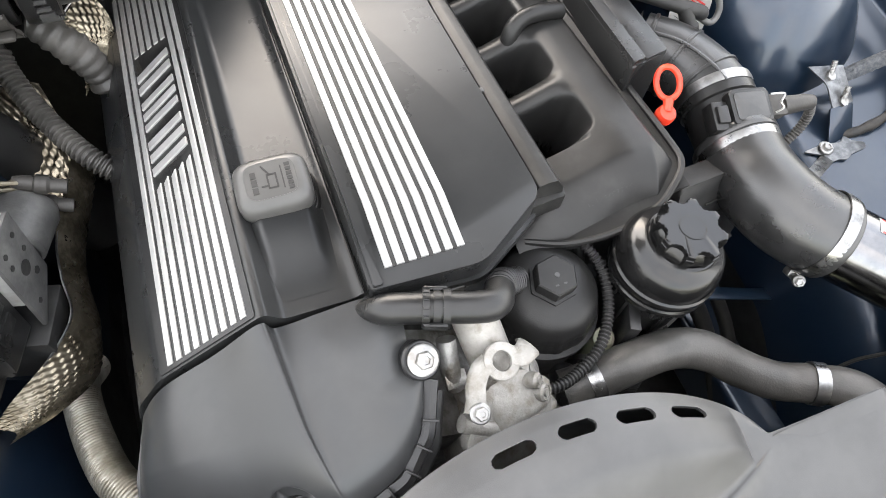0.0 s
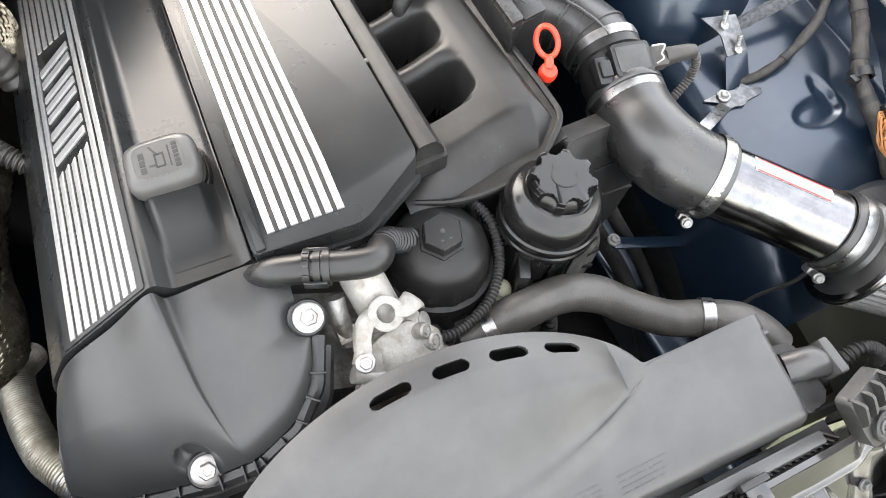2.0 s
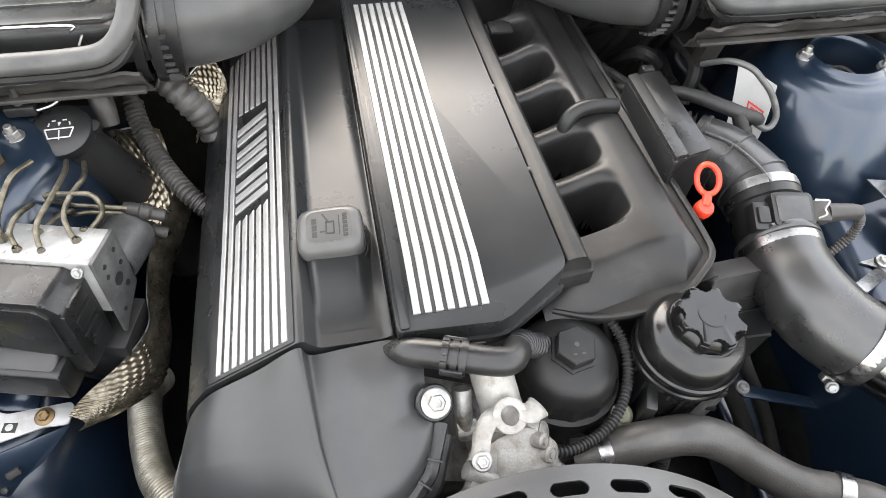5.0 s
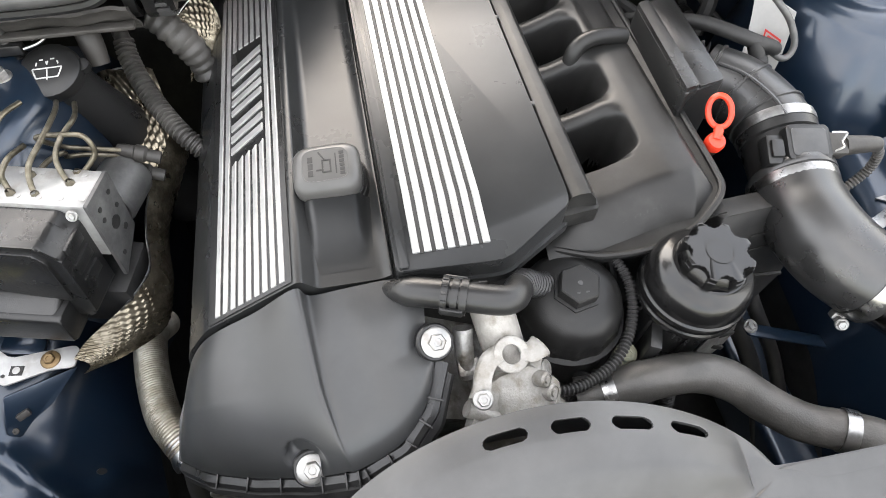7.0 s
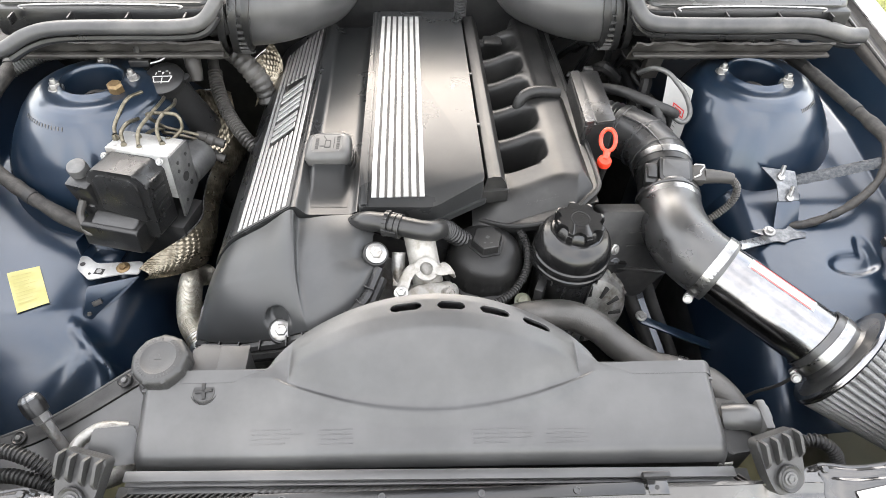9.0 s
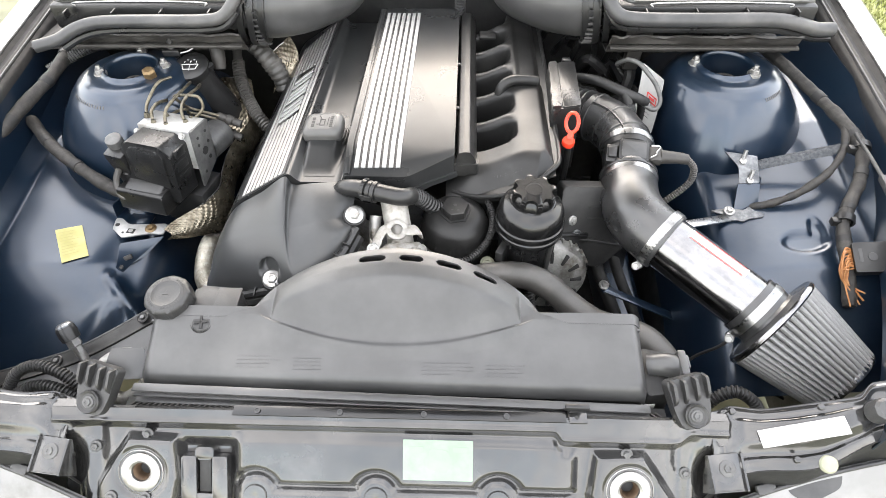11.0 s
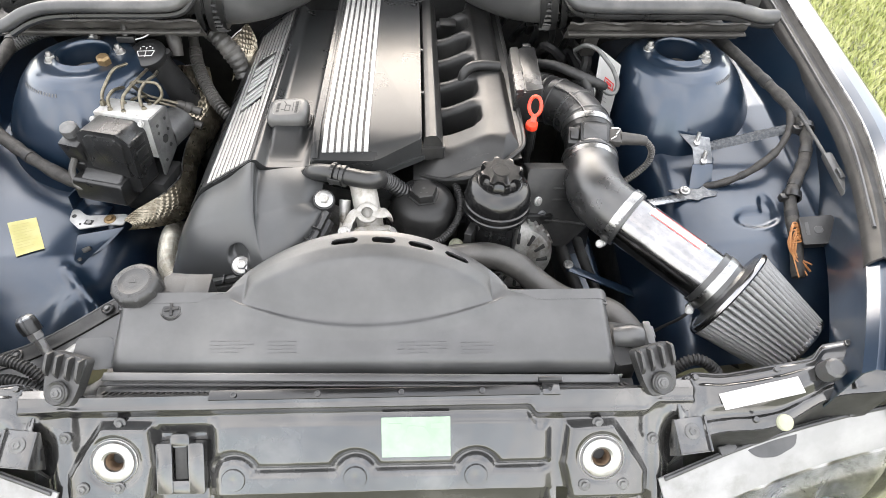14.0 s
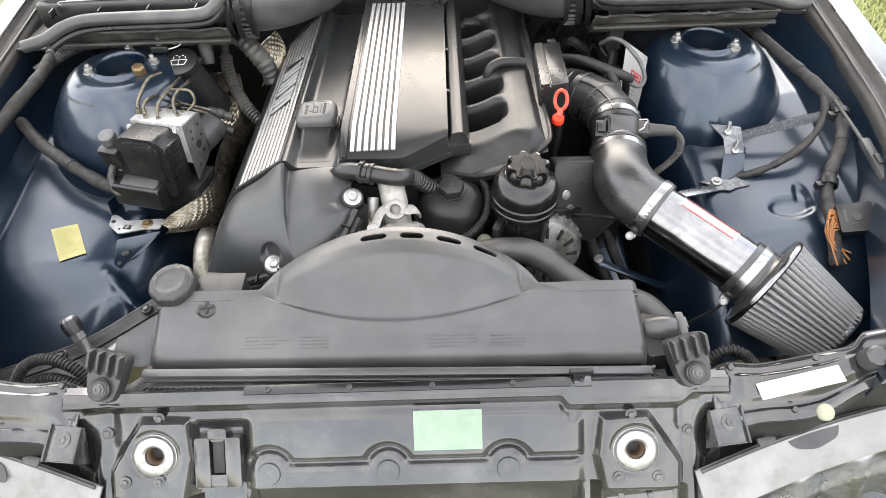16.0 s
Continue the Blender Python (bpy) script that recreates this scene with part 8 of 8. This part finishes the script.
def hook(p, side):
    ob = thing("bonnet_hook", "black hinge hook with a bright spring clip at the tower", "hinge hook", p)
    P = Vector(p)
    bm = new_bm()
    tube(bm, [P + V(0.0, 0.012, 0.075), P + V(0.0, 0.008, 0.04), P + V(0, 0, 0.012)], 0.007, 10)
    box(bm, P + V(0, 0, 0.018), (0.034, 0.014, 0.014), bev=0.003)
    box(bm, P + V(0, 0.008, 0.05), (0.012, 0.008, 0.05), bev=0.002)
    lathe(bm, [(0, 0.008), (0.012, 0.008), (0.013, 0.0), (0.013, -0.02), (0, -0.02)], frame_of(P, (0, 0, 1)), 18)
    part("hook_body", bm, BLACK, ob)
    bm = new_bm()
    tube(bm, [P + V(0.018, -0.004, 0.018), P + V(0.035, -0.002, 0.022), P + V(0.045, 0, 0.028), P + V(0.04, 0, 0.032), P + V(0.03, 0, 0.026)], 0.0018, 6, 5)
    part("spring_clip", bm, CLAMP, ob, "bright spring clip")


hook((0.598, 0.862, 0.897), 1)
hook((-0.443, 0.80, 0.903), -1)

for foot, lean in (((-0.668, 0.88, 0.932), (0.016, 0.05, 0.09)), ((0.773, 0.88, 0.955), (0.0, 0.05, 0.088))):
    foot, lean = Vector(foot), Vector(lean)
    strut = thing("gas_strut", "black gas strut with a bright rod beside the filter housing", "gas strut", foot - 0.3 * lean, "gas struts")
    part("cylinder", tube(new_bm(), [foot - 0.3 * lean, foot + 2.6 * lean], 0.0085, 16), GLOSSB, strut)
    part("rod", tube(new_bm(), [foot + 2.6 * lean, foot + 8.1 * lean], 0.004, 12), CLAMP, strut, "bright piston rod")

# unseen bonnet, hung high to darken reflections yet let low rear light through
bonnet = thing("bonnet", "open dark blue bonnet with a black lining on gas struts", "car bonnet", (XC, 1.3, 1.60))
sweep = lambda x, v, drop: V(XC + x, 1.30 - 0.55 * v - 0.05 * math.sin(math.pi * v) + drop * 0.9, 1.62 + 1.05 * v - 0.05 * (x / 0.75) ** 2 + drop * 0.4)
bm = new_bm()
sheet(bm, lambda u, v: sweep((1.52 - 0.22 * v) * (u - 0.5), v, 0.0), 20, 16, 0.012)
part("skin", bm, BLUE, bonnet)
bm = new_bm()
sheet(bm, lambda u, v: sweep((1.30 - 0.22 * v) * (u - 0.5), 0.06 + 0.86 * v, -0.018), 20, 16, 0.008)
part("lining", bm, TAPE, bonnet, "black fibre lining")

# ---- front corners ----
single("paper_label", prism(new_bm(), fillet([(-0.058, -0.0125), (0.058, -0.0125), (0.058, 0.0125), (-0.058, 0.0125)], 0.001), 0, 0.0008, frame_of((0.611, 0.131, 0.7315), (-0.25, -0.2, 1), (1, 0.09, 0.27))), PAPER, "blank white paper label on the lamp carrier", "label", (0.611, 0.131, 0.725))
single("grey_stop", lathe(new_bm(), [(0, 0.02), (0.010, 0.02), (0.014, 0.017), (0.0155, 0.006), (0.0155, -0.012), (0, -0.012)], frame_of((0.706, 0.148, 0.765), (-0.1, -0.35, 1)), 30, lambda a, h: 1 + (0.05 if math.sin(9 * a) > 0.2 and h > 0 else 0)), DUSTY, "grey rubber bonnet stop on the carrier", "rubber stop", (0.706, 0.148, 0.75))
val = thing("service_valve", "black-capped air conditioning service valve on a pipe", "valve", (-0.48, 0.26, 0.60))
vx = Vector((-0.03, 0.035, 0.06)).normalized()
P0 = Vector((-0.506, 0.279, 0.738))
bm = new_bm()
lathe(bm, [(0, 0.004), (0.009, 0.003), (0.0135, -0.002), (0.0145, -0.01), (0.0145, -0.024), (0, -0.024)], frame_of(P0, vx), 40, lambda a, h: 1 + (0.07 if math.sin(10 * a) > 0 and h > -0.012 else 0))
part("valve_cap", bm, BLACK, val)
bm = new_bm()
lathe(bm, [(0, 0.0062), (0.008, 0.0052), (0.0125, 0.001), (0.0128, -0.002)], frame_of(P0, vx), 40, lambda a, h: 1 + (0.08 if math.sin(10 * a) > 0 else 0))
part("cap_top", bm, DULLSTEEL, val, "worn knurled top")
bm = new_bm()
lathe(bm, [(0, -0.02), (0.0115, -0.02), (0.0115, -0.036), (0.008, -0.038), (0.008, -0.05), (0, -0.05)], frame_of(P0, vx), 6)
tube(bm, [P0 - vx * 0.045, P0 - vx * 0.08, P0 - vx * 0.13], 0.0075, 12)
part("valve_stem", bm, ZINC, val)
bm = new_bm()
tube(bm, [P0 - vx * 0.12, P0 - vx * 0.13 + V(0.03, -0.01, 0.0), P0 - vx * 0.14 + V(0.06, 0.0, 0.025), P0 - vx * 0.14 + V(0.075, 0.01, 0.04)], 0.012, 14, 8)
tube(bm, [(-0.452, 0.192, 0.67), (-0.446, 0.205, 0.695), (-0.440, 0.220, 0.705), (-0.428, 0.235, 0.712), (-0.405, 0.246, 0.716), (-0.38, 0.25, 0.705)], 0.0085, 14, 8)
part("valve_pipe", bm, ALU, val, "pale aluminium pipe")
for k, pts in enumerate(([(-0.60, 0.20, 0.66), (-0.57, 0.215, 0.70), (-0.53, 0.22, 0.716), (-0.49, 0.21, 0.71), (-0.46, 0.195, 0.69)], [(-0.60, 0.18, 0.65), (-0.56, 0.19, 0.685), (-0.52, 0.195, 0.698), (-0.48, 0.188, 0.69), (-0.455, 0.18, 0.672)], [(0.50, 0.20, 0.66), (0.54, 0.21, 0.70), (0.575, 0.20, 0.69), (0.60, 0.19, 0.65)])):
    single("lamp_conduit", tube(new_bm(), pts, 0.0085, 12, 8, rib=0.0025, pitch=0.0055), DARK, "black corrugated lamp wiring conduit", "cable", pts[2], "lamp conduits")
single("slam_plate", prism(new_bm(), fillet([(-0.03, -0.025), (0.035, -0.03), (0.033, 0.016), (-0.012, 0.022)], 0.004), 0, 0.003, pose(-0.375, 0.205, 0.757, 35, 10, 18), 0.001), DUSTY, "grey plastic side baffle beside the tank", "baffle", (-0.37, 0.2, 0.74))

# grey baffle panel between the left fender and the radiator, with its black edge trim
BAF_UP = smooth_path([(-0.62, 0.215, 0.685), (-0.536, 0.246, 0.69), (-0.485, 0.263, 0.70), (-0.4375, 0.290, 0.71), (-0.385, 0.320, 0.725), (-0.34, 0.345, 0.735)], 10)
BAF_MID = smooth_path([(-0.60, 0.195, 0.685), (-0.507, 0.2306, 0.69), (-0.472, 0.2444, 0.698), (-0.425, 0.268, 0.71), (-0.3786, 0.2945, 0.722), (-0.335, 0.318, 0.732)], 10)
BAF_LOW = smooth_path([(-0.585, 0.15, 0.67), (-0.49, 0.185, 0.675), (-0.455, 0.195, 0.68), (-0.405, 0.215, 0.69), (-0.36, 0.225, 0.70), (-0.325, 0.235, 0.71)], 10)
baffle = structure("trim_baffle", sheet(new_bm(), lambda u, v: along(BAF_MID, u).lerp(along(BAF_LOW, u), v) + V(0, 0, 0.003 * math.sin(14 * u) * v), 60, 14, 0.003), DUSTY, "dusty grey plastic baffle panel beside the radiator")


def trim_fn(u, v):
    p = along(BAF_UP, u).lerp(along(BAF_MID, u), max(0.0, v * 1.5 - 0.5))
    return p + V(0, 0, 0.004 + 0.003 * math.sin(math.pi * min(1.0, v * 1.2)) - 0.05 * max(0.0, 1 - 3 * v))


part("edge_trim", sheet(new_bm(), trim_fn, 70, 16, 0.003), DARK, baffle, "black rubber edge trim")
part("trim_bead", tube(new_bm(), [p + V(0, 0, 0.006) for p in BAF_UP[::4]], 0.0022, 8, 3), SEAL, baffle)
for q in ((-0.3887, 0.3029, 0.732), (-0.5195, 0.2391, 0.698)):
    sc_m = frame_of(q, (-0.1, -0.2, 1))
    screw = part("trim_screw", lathe(new_bm(), [(0.0095, -0.003), (0.0095, 0.0015), (0.008, 0.0025), (0.006, 0.001), (0.0045, 0.001), (0.004, 0.003), (0.0, 0.0035)], sc_m, 28), BLACK, baffle)
    part("screw_centre", lathe(new_bm(), [(0.0034, 0.002), (0.0034, 0.0042), (0.0, 0.0045)], sc_m, 6), STEELGREY, screw)

# ---- the front end drawn in towards the camera, to fit its view ----
NOSE = 0.86
ALONG = {"radiator_end_tank": 0.935, "service_valve": 0.92, "trim_baffle": 0.95, "slam_plate": 0.9, "lamp_conduit": 0.9}
for ob in [o for o in scene.objects if not o.parent]:
    kind = ob.name.split(".")[0]
    if kind in ("front_panel", "green_sticker", "radiator_bracket", "headlamp", "lamp_carrier_left", "lamp_carrier_right", "air_guide", "paper_label", "grey_stop", "bumper_corner_left", "bumper_corner_right"):
        settle(ob, NOSE)
    elif kind in ALONG:
        settle(ob, ALONG[kind])
